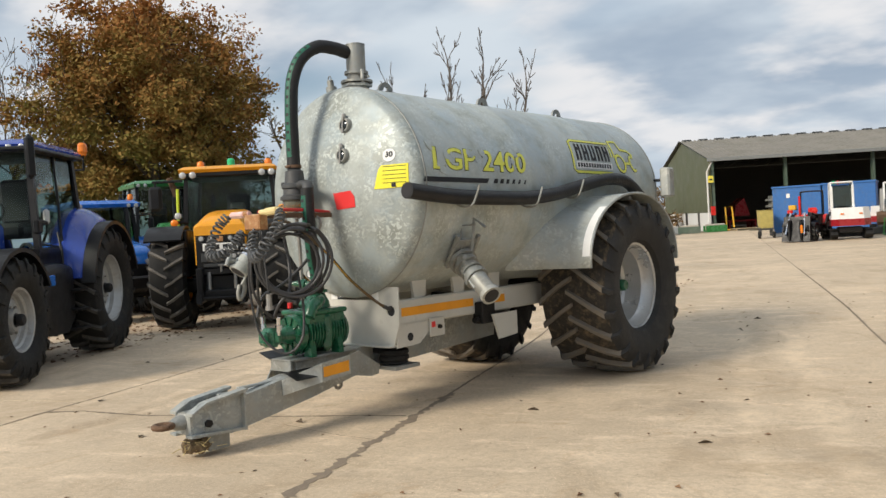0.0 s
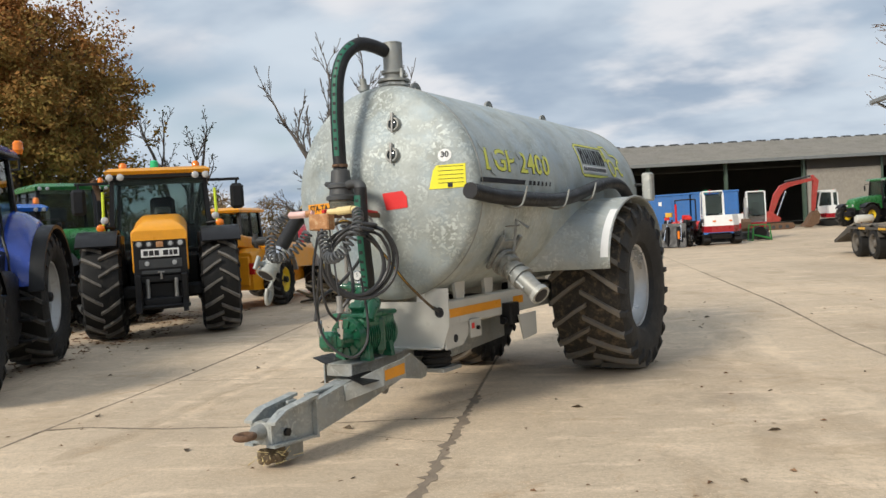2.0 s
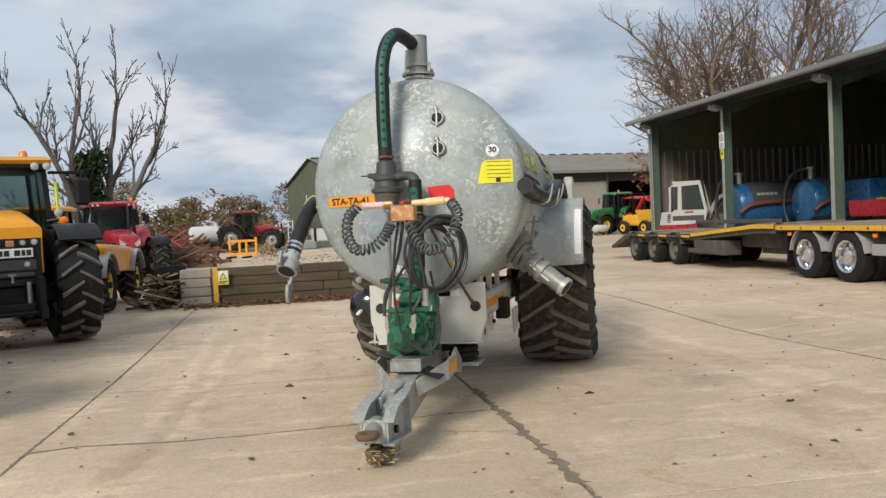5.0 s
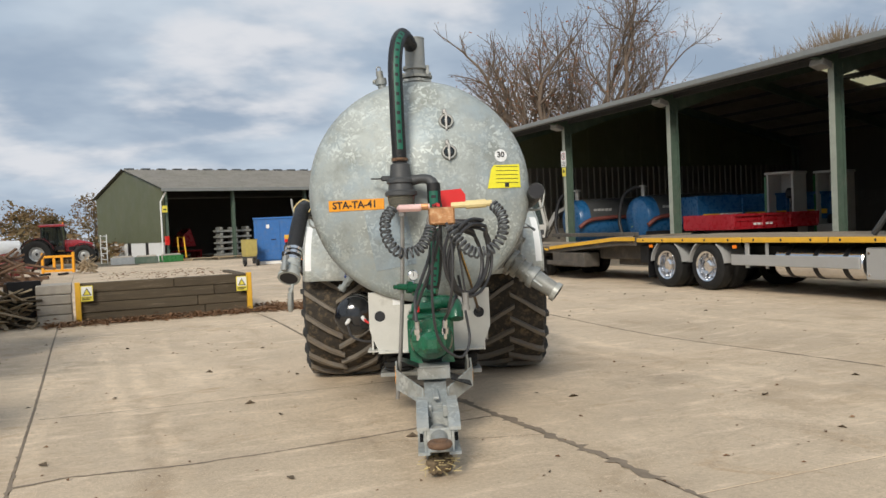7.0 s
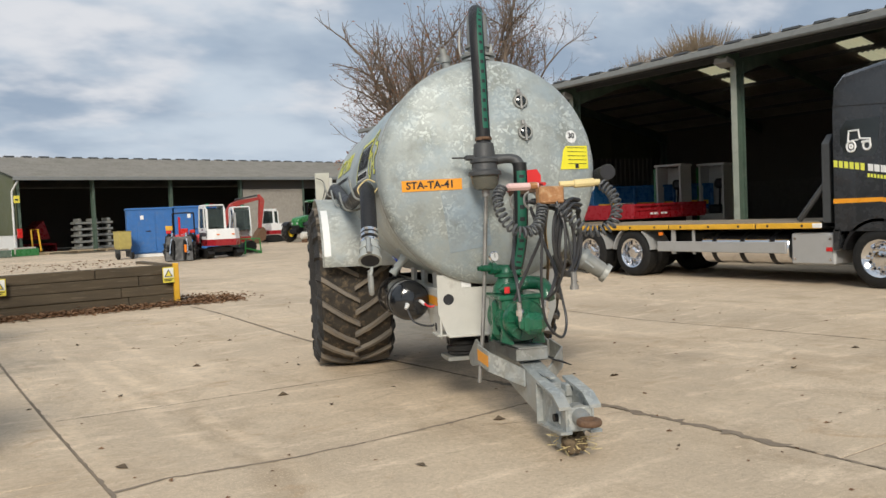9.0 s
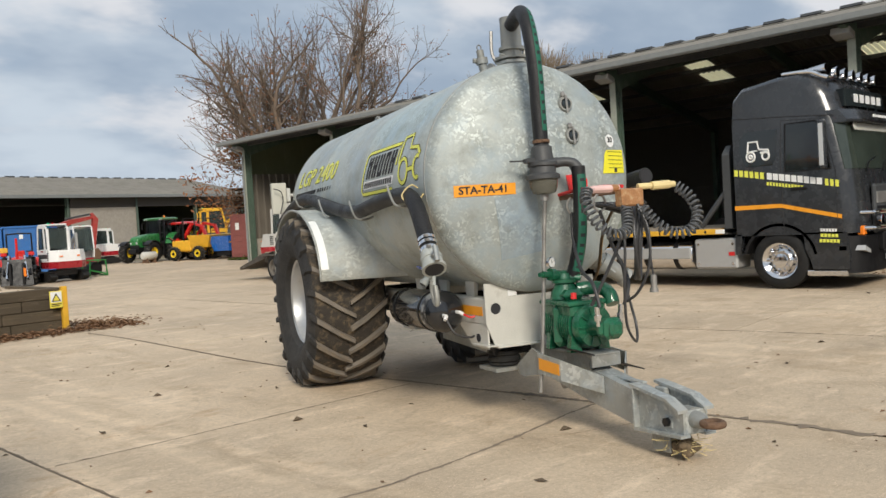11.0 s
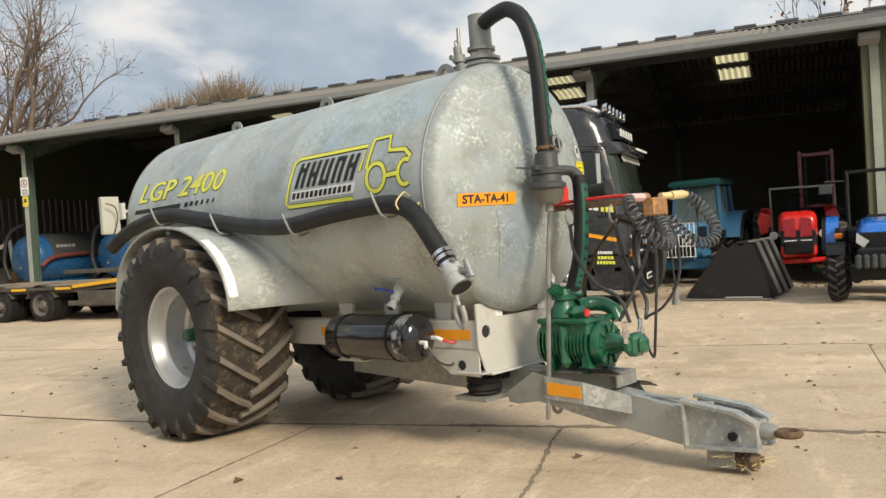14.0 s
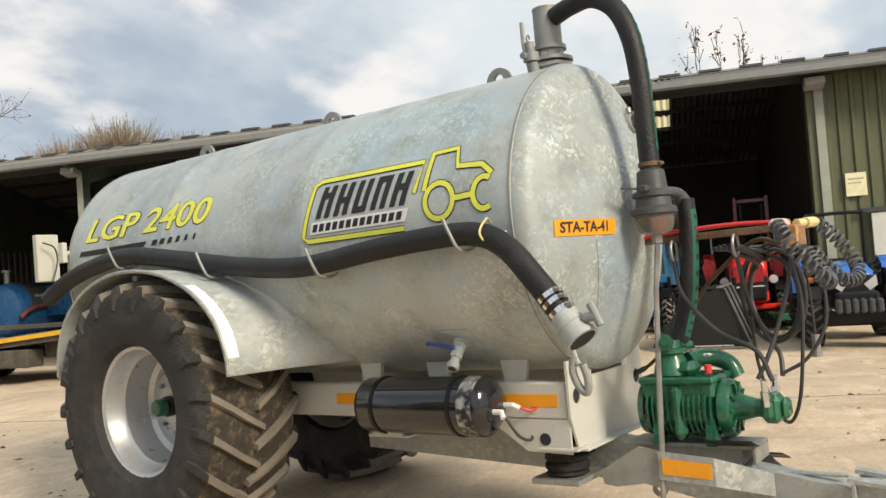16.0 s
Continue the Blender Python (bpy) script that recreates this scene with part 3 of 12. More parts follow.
def concrete(name, col):
    """Yard concrete: stains, tyre scuffs, pale laitance, pits."""
    m = bpy.data.materials.new(name)
    m.use_nodes = True
    nd, ln = m.node_tree.nodes, m.node_tree.links
    b = nd["Principled BSDF"]
    g = nd.new("ShaderNodeNewGeometry")

    def nz(sc, det, ro, stretch=(1, 1, 1), dist=0.0):
        mp = nd.new("ShaderNodeMapping")
        mp.inputs["Scale"].default_value = stretch
        ln.new(g.outputs["Position"], mp.inputs[0])
        n = nd.new("ShaderNodeTexNoise")
        n.inputs["Scale"].default_value, n.inputs["Detail"].default_value, n.inputs["Roughness"].default_value = sc, det, ro
        n.inputs["Distortion"].default_value = dist
        ln.new(mp.outputs[0], n.inputs["Vector"])
        return n.outputs[0]

    def rng(src, a, c, lo=0.0, hi=1.0):
        r = nd.new("ShaderNodeMapRange")
        for i, q in enumerate((a, c, lo, hi)):
            r.inputs[i + 1].default_value = q
        ln.new(src, r.inputs[0])
        return r.outputs[0]

    def mixc(f, a, c, blend="MIX"):
        x = nd.new("ShaderNodeMix")
        x.data_type, x.blend_type = "RGBA", blend
        for s, q in ((x.inputs[0], f), (x.inputs[6], a), (x.inputs[7], c)):
            if isinstance(q, (tuple, float)):
                s.default_value = q
            else:
                ln.new(q, s)
        return x.outputs[2]

    k = lambda f: (col[0] * f, col[1] * f, col[2] * f, 1)
    c = mixc(rng(nz(0.35, 5, 0.6), 0.35, 0.68), k(0.80), k(1.13))
    c = mixc(rng(nz(1.6, 7, 0.68, (1, 0.45, 1), 0.6), 0.52, 0.70, 0, 0.75), c, (col[0] * 0.60, col[1] * 0.56, col[2] * 0.50, 1))
    c = mixc(rng(nz(2.4, 6, 0.65, (0.5, 1.4, 1)), 0.54, 0.70, 0, 0.75), c, (min(1, col[0] * 1.35), min(1, col[1] * 1.36), min(1, col[2] * 1.4), 1))
    c = mixc(rng(nz(0.9, 8, 0.75, (1, 1, 1), 1.4), 0.57, 0.66, 0, 0.65), c, (col[0] * 0.68, col[1] * 0.57, col[2] * 0.45, 1))
    c = mixc(rng(nz(30, 6, 0.8), 0.45, 0.72, 0, 0.6), c, k(0.42))
    c = mixc(rng(nz(4.5, 8, 0.72, (0.4, 1.5, 1), 0.7), 0.58, 0.64, 0, 0.42), c, k(0.6))
    c = mixc(rng(nz(12, 6, 0.75, (0.5, 1.3, 1), 1.0), 0.62, 0.66, 0, 0.5), c, k(0.5))
    c = mixc(rng(nz(3.2, 9, 0.8, (1.0, 0.8, 1), 0.4), 0.56, 0.66, 0, 0.5), c, k(0.62))
    c = mixc(rng(nz(16, 6, 0.8, (0.35, 1.6, 1), 0.8), 0.58, 0.70, 0, 0.6), c, k(1.32))
    c = mixc(rng(nz(9, 6, 0.7, (1, 0.6, 1)), 0.5, 0.72, 0, 0.4), c, k(0.66))
    c = mixc(rng(nz(110, 2, 0.6), 0.60, 0.72, 0, 0.7), c, k(1.6))
    # two dusty wheel tracks, and oily stains by the ramp
    sep = nd.new("ShaderNodeSeparateXYZ")
    wv = nd.new("ShaderNodeVectorMath")
    wv.operation = "MULTIPLY_ADD"
    wn_ = nd.new("ShaderNodeTexNoise")
    wn_.inputs["Scale"].default_value = 0.5
    ln.new(g.outputs["Position"], wn_.inputs["Vector"])
    ln.new(wn_.outputs["Color"], wv.inputs[0])
    wv.inputs[1].default_value = (0.5, 0.5, 0.0)
    ln.new(g.outputs["Position"], wv.inputs[2])
    ln.new(wv.outputs[0], sep.inputs[0])

    def math_(op, a, b=0.0):
        q = nd.new("ShaderNodeMath")
        q.operation = op
        for i, v in enumerate((a, b)):
            if isinstance(v, (int, float)):
                q.inputs[i].default_value = v
            else:
                ln.new(v, q.inputs[i])
        return q.outputs[0]

    rough_ = rng(nz(5, 6, 0.75), 0.38, 0.62)
    for x0, w_, y0, y1, amt in ((-5.36, 0.12, 6.0, 14.5, 0.45), (-5.04, 0.11, 5.5, 13.0, 0.42), (-6.05, 0.14, 4.0, 13.0, 0.35), (-4.5, 0.10, 9.0, 16.0, 0.35), (0.2, 0.16, 3.0, 14.0, 0.4), (0.75, 0.16, 3.0, 14.0, 0.4), (3.4, 0.2, 2.0, 16.0, 0.35)):
        d = math_("ABSOLUTE", math_("SUBTRACT", sep.outputs[0], x0))
        ed = rng(math_("ABSOLUTE", math_("SUBTRACT", sep.outputs[1], (y0 + y1) / 2)), (y1 - y0) * 0.3, (y1 - y0) * 0.5, amt, 0.0)
        f = math_("MULTIPLY", math_("MULTIPLY", rng(d, w_ * 0.35, w_, 1, 0), ed), rough_)
        c = mixc(f, c, k(1.42))
    for x0, y0, sx_, sy_ in ((-5.8, 12.6, 0.55, 0.3), (-5.95, 12.1, 0.4, 0.18), (-2.2, 5.2, 0.18, 0.12), (-0.4, 7.4, 0.7, 0.35), (-7.6, 11.8, 1.0, 0.6), (1.0, 6.0, 0.8, 0.3), (-1.3, 3.4, 0.5, 0.2)):
        ex = math_("POWER", math_("DIVIDE", math_("SUBTRACT", sep.outputs[0], x0), sx_), 2.0)
        ey = math_("POWER", math_("DIVIDE", math_("SUBTRACT", sep.outputs[1], y0), sy_), 2.0)
        f = math_("MULTIPLY", rng(math_("ADD", ex, ey), 0.1, 1.1, 0.75, 0.0), rough_)
        c = mixc(f, c, k(0.55))
    # broad brown mud stains, ragged at the edge
    ragged = rng(nz(2.2, 9, 0.78, (0.6, 1.3, 1), 0.8), 0.40, 0.60)
    for x0, y0, sx_, sy_, amt in ((0.3, 5.9, 0.9, 0.9, 0.5), (1.2, 8.2, 1.4, 0.7, 0.4), (-0.2, 9.2, 0.9, 1.2, 0.35), (2.6, 6.6, 1.6, 1.0, 0.4), (-6.4, 6.8, 0.8, 0.9, 0.4), (-3.4, 3.6, 1.2, 0.5, 0.35)):
        ex = math_("POWER", math_("DIVIDE", math_("SUBTRACT", sep.outputs[0], x0), sx_), 2.0)
        ey = math_("POWER", math_("DIVIDE", math_("SUBTRACT", sep.outputs[1], y0), sy_), 2.0)
        f = math_("MULTIPLY", rng(math_("ADD", ex, ey), 0.2, 1.2, amt, 0.0), ragged)
        c = mixc(f, c, (col[0] * 0.60, col[1] * 0.54, col[2] * 0.46, 1))
    # fine wandering cracks
    vo = nd.new("ShaderNodeTexVoronoi")
    vo.feature = "DISTANCE_TO_EDGE"
    vo.inputs["Scale"].default_value = 0.10
    wb = nd.new("ShaderNodeTexNoise")
    wb.inputs["Scale"].default_value, wb.inputs["Detail"].default_value = 1.5, 6
    ln.new(g.outputs["Position"], wb.inputs["Vector"])
    va = nd.new("ShaderNodeVectorMath")
    va.operation = "MULTIPLY_ADD"
    va.inputs[1].default_value = (0.7, 0.7, 0.7)
    ln.new(wb.outputs["Color"], va.inputs[0])
    ln.new(g.outputs["Position"], va.inputs[2])
    ln.new(va.outputs[0], vo.inputs["Vector"])
    c = mixc(rng(vo.outputs["Distance"], 0.0004, 0.0018, 0.16, 0.0), c, k(0.4))
    oi = nd.new("ShaderNodeObjectInfo")
    c = mixc(1.0, c, rng(oi.outputs["Random"], 0, 1, 0.93, 1.06), "MULTIPLY")
    ln.new(c, b.inputs["Base Color"])
    ln.new(rng(nz(2, 4, 0.6), 0.3, 0.7, 0.7, 0.95), b.inputs["Roughness"])
    bp = nd.new("ShaderNodeBump")
    bp.inputs["Strength"].default_value, bp.inputs["Distance"].default_value = 0.4, 0.006
    ln.new(nz(40, 6, 0.75), bp.inputs["Height"])
    ln.new(bp.outputs[0], b.inputs["Normal"])
    return m


# Same concrete for the barn floor, its interior shade put into the colour
SLAB_SHADED = concrete("shaded_barn_floor_concrete", (0.30, 0.25, 0.185))
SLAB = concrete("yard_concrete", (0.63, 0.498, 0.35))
JOINT = surf("joint_dirt", (0.265, 0.208, 0.15), 0.95, var=0.3, scale=3)
EARTH = surf("earth_and_gravel", (0.27, 0.225, 0.165), 0.95, var=0.25, scale=0.3, fine=14, bump=0.2, dirt=(0.11, 0.12, 0.05), dirt_at=(0.5, 0.7), dirt_scale=0.15)

for worn, level in ((BLACK, 0.3), (RUBBER, 0.3), (GREY_PL, 0.35), (HOSE, 0.4)):
    worn.node_tree.nodes["Principled BSDF"].inputs["Specular IOR Level"].default_value = level

# ---- ground ----
def fade(a, b, q):
    f = max(0.0, min(1.0, (q - a) / (b - a)))
    return f * f * (3 - 2 * f)


def fall(x, y):
    """The yard falls gently towards the tanker's wheels and rises again beyond."""
    dx, dy = x + 3.973, y - 4.880
    c, q = math.cos(radians(21.3)), math.sin(radians(21.3))
    u, v = dx * c - dy * q, dx * q + dy * c
    along = max(0.0, min(v - 0.45, 5.6)) * 0.01746 * (1 - fade(6.2, 11.0, v))
    return -along * (1 - fade(2.6, 6.0, abs(u)))


g = Geo()
n = 60
for i in range(n + 1):
    for j in range(n + 1):
        sx, sy = (i / n - 0.5) * 2, (j / n - 0.5) * 2
        x, y = sx * abs(sx) * 900, sy * abs(sy) * 900 + 20
        g.v.append((x, y, -0.035 - 0.12 * (1 - fade(8.0, 13.0, math.hypot(x + 2.3, y - 9.4)))))
g.f = [(i * (n + 1) + j, (i + 1) * (n + 1) + j, (i + 1) * (n + 1) + j + 1, i * (n + 1) + j + 1) for i in range(n) for j in range(n)]
solo("ground", g, EARTH, "brown earth and gravel with rough grass beyond the yard", "ground", kind="structure")


# ---- open-fronted barn along the yard ----
POST_Y = [32.8, 26.88, 20.88, 14.88, 8.92, 3.0]
FRONT, RIDGE_X, BACK, EAVE, RISE = 10.6, 19.3, 28.0, 5.22, 0.215


def wave_sheet(p0, along, down, n_wave, pitch, depth, rows=2, thick=0.02):
    """A corrugated sheet: waves repeat along `along`, the sheet runs down `down`."""
    a, d = V(along).normalized(), V(down)
    up = a.cross(d).normalized()
    if up.z < 0:
        up = -up
    cols = n_wave * 6
    gg = Geo()
    for r in range(rows + 1):
        for c in range(cols + 1):
            q = V(p0) + a * (c * pitch / 6) + d * (r / rows) + up * (depth * math.cos(c * math.pi / 3))
            gg.v.append(tuple(q))
    w = cols + 1
    gg.f = [(r * w + c, r * w + c + 1, (r + 1) * w + c + 1, (r + 1) * w + c) for r in range(rows) for c in range(cols)]
    off, nf = len(gg.v), list(gg.f)
    gg.v += [tuple(V(q) - up * thick) for q in gg.v]
    gg.f += [tuple(i + off for i in q[::-1]) for q in nf]
    gg.f += [(c, c + 1, c + 1 + off, c + off) for c in range(cols)] + [(rows * w + c, rows * w + c + 1, rows * w + c + 1 + off, rows * w + c + off) for c in range(cols)]
    return gg


def i_post(h, w=0.18, d=0.30):
    """A steel H column: flanges across the front and back."""
    gg = Geo()
    gg.box(-d / 2, -d / 2 + 0.016, -w / 2, w / 2, 0, h, 0.003).box(d / 2 - 0.016, d / 2, -w / 2, w / 2, 0, h, 0.003)
    return gg.box(-d / 2 + 0.014, d / 2 - 0.014, -0.006, 0.006, 0, h, 0.002)


S_END, N_END = -9.5, 33.6
barn = thing("barn", "long open-fronted steel barn with green posts and a grey corrugated roof", "barn", kind="structure")
post_me = i_post(5.0).mesh("post", POST_GREEN)
flange_me = Geo().box(-0.1535, -0.1505, -0.088, 0.088, 0.02, 4.98, 0.0008).mesh("flange_face", POST_LIT)
for y in POST_Y:
    part("flange_face", flange_me, None, part("post", post_me, None, barn, m=pose(FRONT, y, 0)))
for y in (POST_Y[0], POST_Y[2], POST_Y[4], -3.0):
    part("post", post_me, None, barn, m=pose(BACK - 0.3, y, 0))
pitch_n = int((N_END - S_END) / 0.19)
slope_front = wave_sheet((FRONT - 0.75, S_END, EAVE + 0.06), (0, 1, 0), (RIDGE_X - FRONT + 0.75, 0, (RIDGE_X - FRONT + 0.75) * RISE), pitch_n, 0.19, 0.03)
part("roof_slope", slope_front, ROOF, barn)
# the far slope leaves openings for roof lights
REAR_DZ = -RISE * (BACK + 0.5 - RIDGE_X)
LIGHTS_Y = [24.2, 18.2, 12.3, 6.3]
ys = [S_END]
for y in sorted(LIGHTS_Y):
    ys += [y - 0.52, y + 0.52]
ys.append(N_END)
top_z = EAVE + 0.06 + (RIDGE_X - FRONT + 0.75) * RISE
for i in range(len(ys) - 1):
    gap = i % 2 == 1
    k = max(1, round((ys[i + 1] - ys[i]) / 0.19))
    pt = (ys[i + 1] - ys[i]) / k
    ends = [(0, 1.0)] if not gap else [(0, 1.2 / 9.2), (2.45 / 9.2, 2.95 / 9.2), (4.35 / 9.2, 1)]
    for a, b in ends:
        L = BACK + 0.5 - RIDGE_X
        part("roof_slope", wave_sheet((RIDGE_X + L * a, ys[i], top_z + REAR_DZ * a), (0, 1, 0), (L * (b - a), 0, REAR_DZ * (b - a)), k, pt, 0.03), ROOF, barn)
    if gap:
        for a, b in ((1.2 / 9.2, 2.45 / 9.2), (2.95 / 9.2, 4.35 / 9.2)):
            sk = wave_sheet((RIDGE_X + L * a, ys[i], top_z + REAR_DZ * a), (0, 1, 0), (L * (b - a), 0, REAR_DZ * (b - a)), k, pt, 0.03, thick=0.004)
            ob = part("roof_light", sk, SKYLIGHT, barn, "pale translucent roof light")
# ridge cap with short raised vents, dark to stand in for shadowed gaps
part("ridge_cap", Geo().prism([(RIDGE_X - 0.3, top_z - 0.02), (RIDGE_X, top_z + 0.10), (RIDGE_X + 0.3, top_z - 0.02), (RIDGE_X, top_z + 0.05)], S_END, N_END, "y"), ROOF, barn)
vent_me = Geo().prism([(-0.22, 0.03), (-0.15, 0.12), (0.15, 0.12), (0.22, 0.03)], -0.33, 0.33, "y").mesh("vent", GREY_PL)
y = S_END + 0.6
while y < N_END - 0.5:
    part("vent", vent_me, None, barn, m=pose(RIDGE_X, y, top_z + 0.02))
    y += 1.22
# eaves: beam, gutter, fascia, purlins, rafters, brackets
part("eaves_beam", Geo().box(FRONT + 0.02, FRONT + 0.12, S_END + 0.1, N_END - 0.5, EAVE - 0.12, EAVE + 0.04), GREY_PL, barn)
gut = Geo()
gut.prism([(FRONT - 0.93, EAVE + 0.05), (FRONT - 0.93, EAVE - 0.07), (FRONT - 0.90, EAVE - 0.11), (FRONT - 0.80, EAVE - 0.11), (FRONT - 0.77, EAVE - 0.07), (FRONT - 0.77, EAVE + 0.05),
           (FRONT - 0.785, EAVE + 0.05), (FRONT - 0.785, EAVE - 0.06), (FRONT - 0.81, EAVE - 0.095), (FRONT - 0.89, EAVE - 0.095), (FRONT - 0.915, EAVE - 0.06), (FRONT - 0.915, EAVE + 0.05)], S_END, N_END, "y")
part("gutter", gut, GUTTER, barn)
for k in range(7):
    x = FRONT - 0.3 + k * 1.42
    z = EAVE + 0.06 + (x - FRONT + 0.75) * RISE - 0.12
    part("purlin", Geo().box(x - 0.03, x + 0.03, S_END + 0.1, N_END - 0.2, z - 0.09, z + 0.05), GREY_PL, barn)
for k in range(6):
    x = RIDGE_X + 0.75 + k * 1.55
    z = top_z - RISE * (x - RIDGE_X) - 0.12
    part("purlin", Geo().box(x - 0.03, x + 0.03, S_END + 0.1, N_END - 0.2, z - 0.09, z + 0.05), GREY_PL, barn)
raft = Geo()
zr = lambda x: EAVE - 0.16 + (x - FRONT + 0.75) * RISE
raft.prism([(FRONT - 0.75, zr(FRONT - 0.75) + 0.03), (RIDGE_X, zr(RIDGE_X)), (BACK, EAVE - 0.1), (BACK, EAVE - 0.55), (BACK - 1.8, EAVE - 0.05), (RIDGE_X, zr(RIDGE_X) - 0.35), (FRONT + 1.8, zr(FRONT + 1.8) - 0.35), (FRONT, EAVE - 0.55), (FRONT - 0.15, EAVE - 0.2)], -0.07, 0.07, "y")
raft_me = raft.mesh("rafter", POST_GREEN)
for y in POST_Y[:5] + [-3.2]:
    part("rafter", raft_me, None, barn, m=pose(0, y, 0))
# small flood lamps under the eaves at the posts
lamp_me = Geo().box(-0.16, 0.16, -0.2, 0.2, -0.1, 0.06, 0.02).tube([(0.1, 0, 0.05), (0.18, 0, 0.2)], 0.02, 6).mesh("flood_lamp", MID_GREY)
for i, y in enumerate(POST_Y):
    lamp = solo("flood_lamp", Geo(), MID_GREY, "grey metal flood lamp fixed below the barn eaves", "lamp", m=pose(FRONT - 0.35, y + 0.1, EAVE - 0.22, 0, 18, 0), group="barn flood lamps")
    lamp.data = lamp_me


def ribbed_wall(name, p0, p1, z0, z1, material, parent, pitch=0.2, depth=0.035, thick=0.05, kind=""):
    """Profiled sheeting between two plan points."""
    a, b = V((*p0, 0)), V((*p1, 0))
    t = (b - a).normalized()
    nrm = V((-t.y, t.x, 0))
    L = (b - a).length
    k = max(1, int(L / pitch))
    pt = L / k
    out = []
    for i in range(k):
        for f, o in ((0, 0), (0.55, 0), (0.65, 1), (0.9, 1)):
            q = a + t * ((i + f) * pt) + nrm * (depth * o)
            out.append((q.x, q.y))
    out.append((b.x, b.y))
    q = b - nrm * thick
    out.append((q.x, q.y))
    q = a - nrm * thick
    out.append((q.x, q.y))
    return part(name, Geo().prism(out, z0, z1, "z"), material, parent)


part("plinth", Geo().box(FRONT + 0.2, BACK, N_END - 0.55, N_END - 0.33, 0, 1.25), BLOCK, barn)
ribbed_wall("cladding", (BACK, N_END - 0.5), (FRONT + 0.2, N_END - 0.5), 1.25, 3.95, SHEET_GREY, barn, 0.33, 0.06)
zroof = lambda x: EAVE - 0.02 + (min(x, 2 * RIDGE_X - x) - FRONT + 0.75) * RISE
for k in range(18):
    xa, xb = FRONT + 0.2 + k * (BACK - FRONT - 0.2) / 18, FRONT + 0.2 + (k + 1) * (BACK - FRONT - 0.2) / 18
    part("cladding", Geo().prism([(xa, 3.92), (xb - 0.004, 3.92), (xb - 0.012, zroof(xb)), (xa, zroof(xa))], N_END - 0.46, N_END - 0.40, "y"), CLAD, barn)
part("plinth", Geo().box(BACK - 0.1, BACK + 0.12, S_END, N_END - 0.4, 0, 2.4), BLOCK_SHADED, barn)
ribbed_wall("cladding", (BACK, N_END - 0.4), (BACK, S_END), 2.3, 5.3, CLAD_SHADED, barn)
part("plinth", Geo().box(FRONT + 0.2, BACK - 0.12, 2.35, 2.57, 0, 2.4), BLOCK_SHADED, barn)
part("partition", Geo().prism([(FRONT + 0.2, 2.42), (BACK - 0.1, 2.42), (BACK - 0.1, zroof(BACK)), (RIDGE_X, zroof(RIDGE_X)), (FRONT + 0.2, zroof(FRONT))], 2.44, 2.5, "y"), CLAD_SHADED, barn)
ribbed_wall("cladding", (FRONT, S_END), (FRONT, 3.2), 0.3, EAVE - 0.02, CLAD, barn, 0.26, 0.04)
part("corner_trim", Geo().box(FRONT - 0.1, FRONT + 0.22, 3.0, 3.24, 0, EAVE - 0.05), CLAD, barn)
ribbed_wall("cladding", (BACK, S_END + 0.1), (FRONT, S_END + 0.1), 0.2, 5.2, CLAD, barn)
part("downpipe", Geo().tube(spline([(FRONT - 0.85, N_END - 0.6, EAVE - 0.1), (FRONT - 0.6, N_END - 0.7, EAVE - 0.3), (FRONT - 0.22, N_END - 0.75, EAVE - 0.55), (FRONT - 0.2, N_END - 0.75, EAVE - 1), (FRONT - 0.2, N_END - 0.75, 0.02)]), 0.04, 10), GUTTER, barn)

# ---- far shed across the head of the yard ----
SX0, SX1, SY0, SYR, SY1, SE, SR = -0.8, 33.4, 60.0, 68.0, 76.0, 4.95, 6.75
shed = thing("shed", "far olive-clad farm shed with a wide dark opening and grey roof", "shed", Matrix.Translation((-0.8, 60, 0)) @ pose(0, 0, 0, 0, 0, 14) @ Matrix.Translation((0.8, -60, 0)), kind="structure")
ns = int((SX1 - SX0 + 1) / 0.3)
ro = (SR - SE) / (SYR - SY0)
part("roof_slope", wave_sheet((SX0 - 0.3, SY0 - 0.7, SE - 0.7 * ro + 0.1), (1, 0, 0), (0, SYR - SY0 + 0.7, (SYR - SY0 + 0.7) * ro), ns, 0.3, 0.03, 1), ROOF, shed)
part("roof_slope", wave_sheet((SX0 - 0.3, SYR, SR + 0.1), (1, 0, 0), (0, SY1 - SYR + 0.5, -(SY1 - SYR + 0.5) * ro), ns, 0.3, 0.03, 1), ROOF, shed)
# low shed vents, dark grey in place of shadowed ridge gaps
low_vent = Geo().prism([(-0.22, 0.0), (-0.15, 0.12), (0.15, 0.12), (0.22, 0.0)], -0.32, 0.32, "y").mesh("vent", GREY_PL)
x = SX0
while x < SX1 + 0.3:
    part("vent", low_vent, None, shed, m=pose(x + 0.3, SYR, SR + 0.06, 0, 0, 90))
    x += 1.22
part("gable_wall", Geo().prism([(SY0, 1.3), (SY0, SE), (SYR, SR), (SY1, SE), (SY1, 1.3)], SX0 - 0.06, SX0 + 0.06, "x"), CLAD, shed)
for y0, y1 in ((60.1, 63.4), (64.2, 67.4), (68.4, 71.6), (72.4, 75.8)):
    part("plinth", Geo().box(SX0 - 0.03, SX0 + 0.1, y0, y1, 0, 1.3), WHITE, shed)
part("plinth", Geo().box(SX0 + 0.02, SX0 + 0.1, 60, 76, 0, 1.3), BLACK, shed)
part("gable_wall", Geo().prism([(SY0, 0), (SY0, SE), (SYR, SR), (SY1, SE), (SY1, 0)], SX1 - 0.06, SX1 + 0.06, "x"), CLAD, shed)
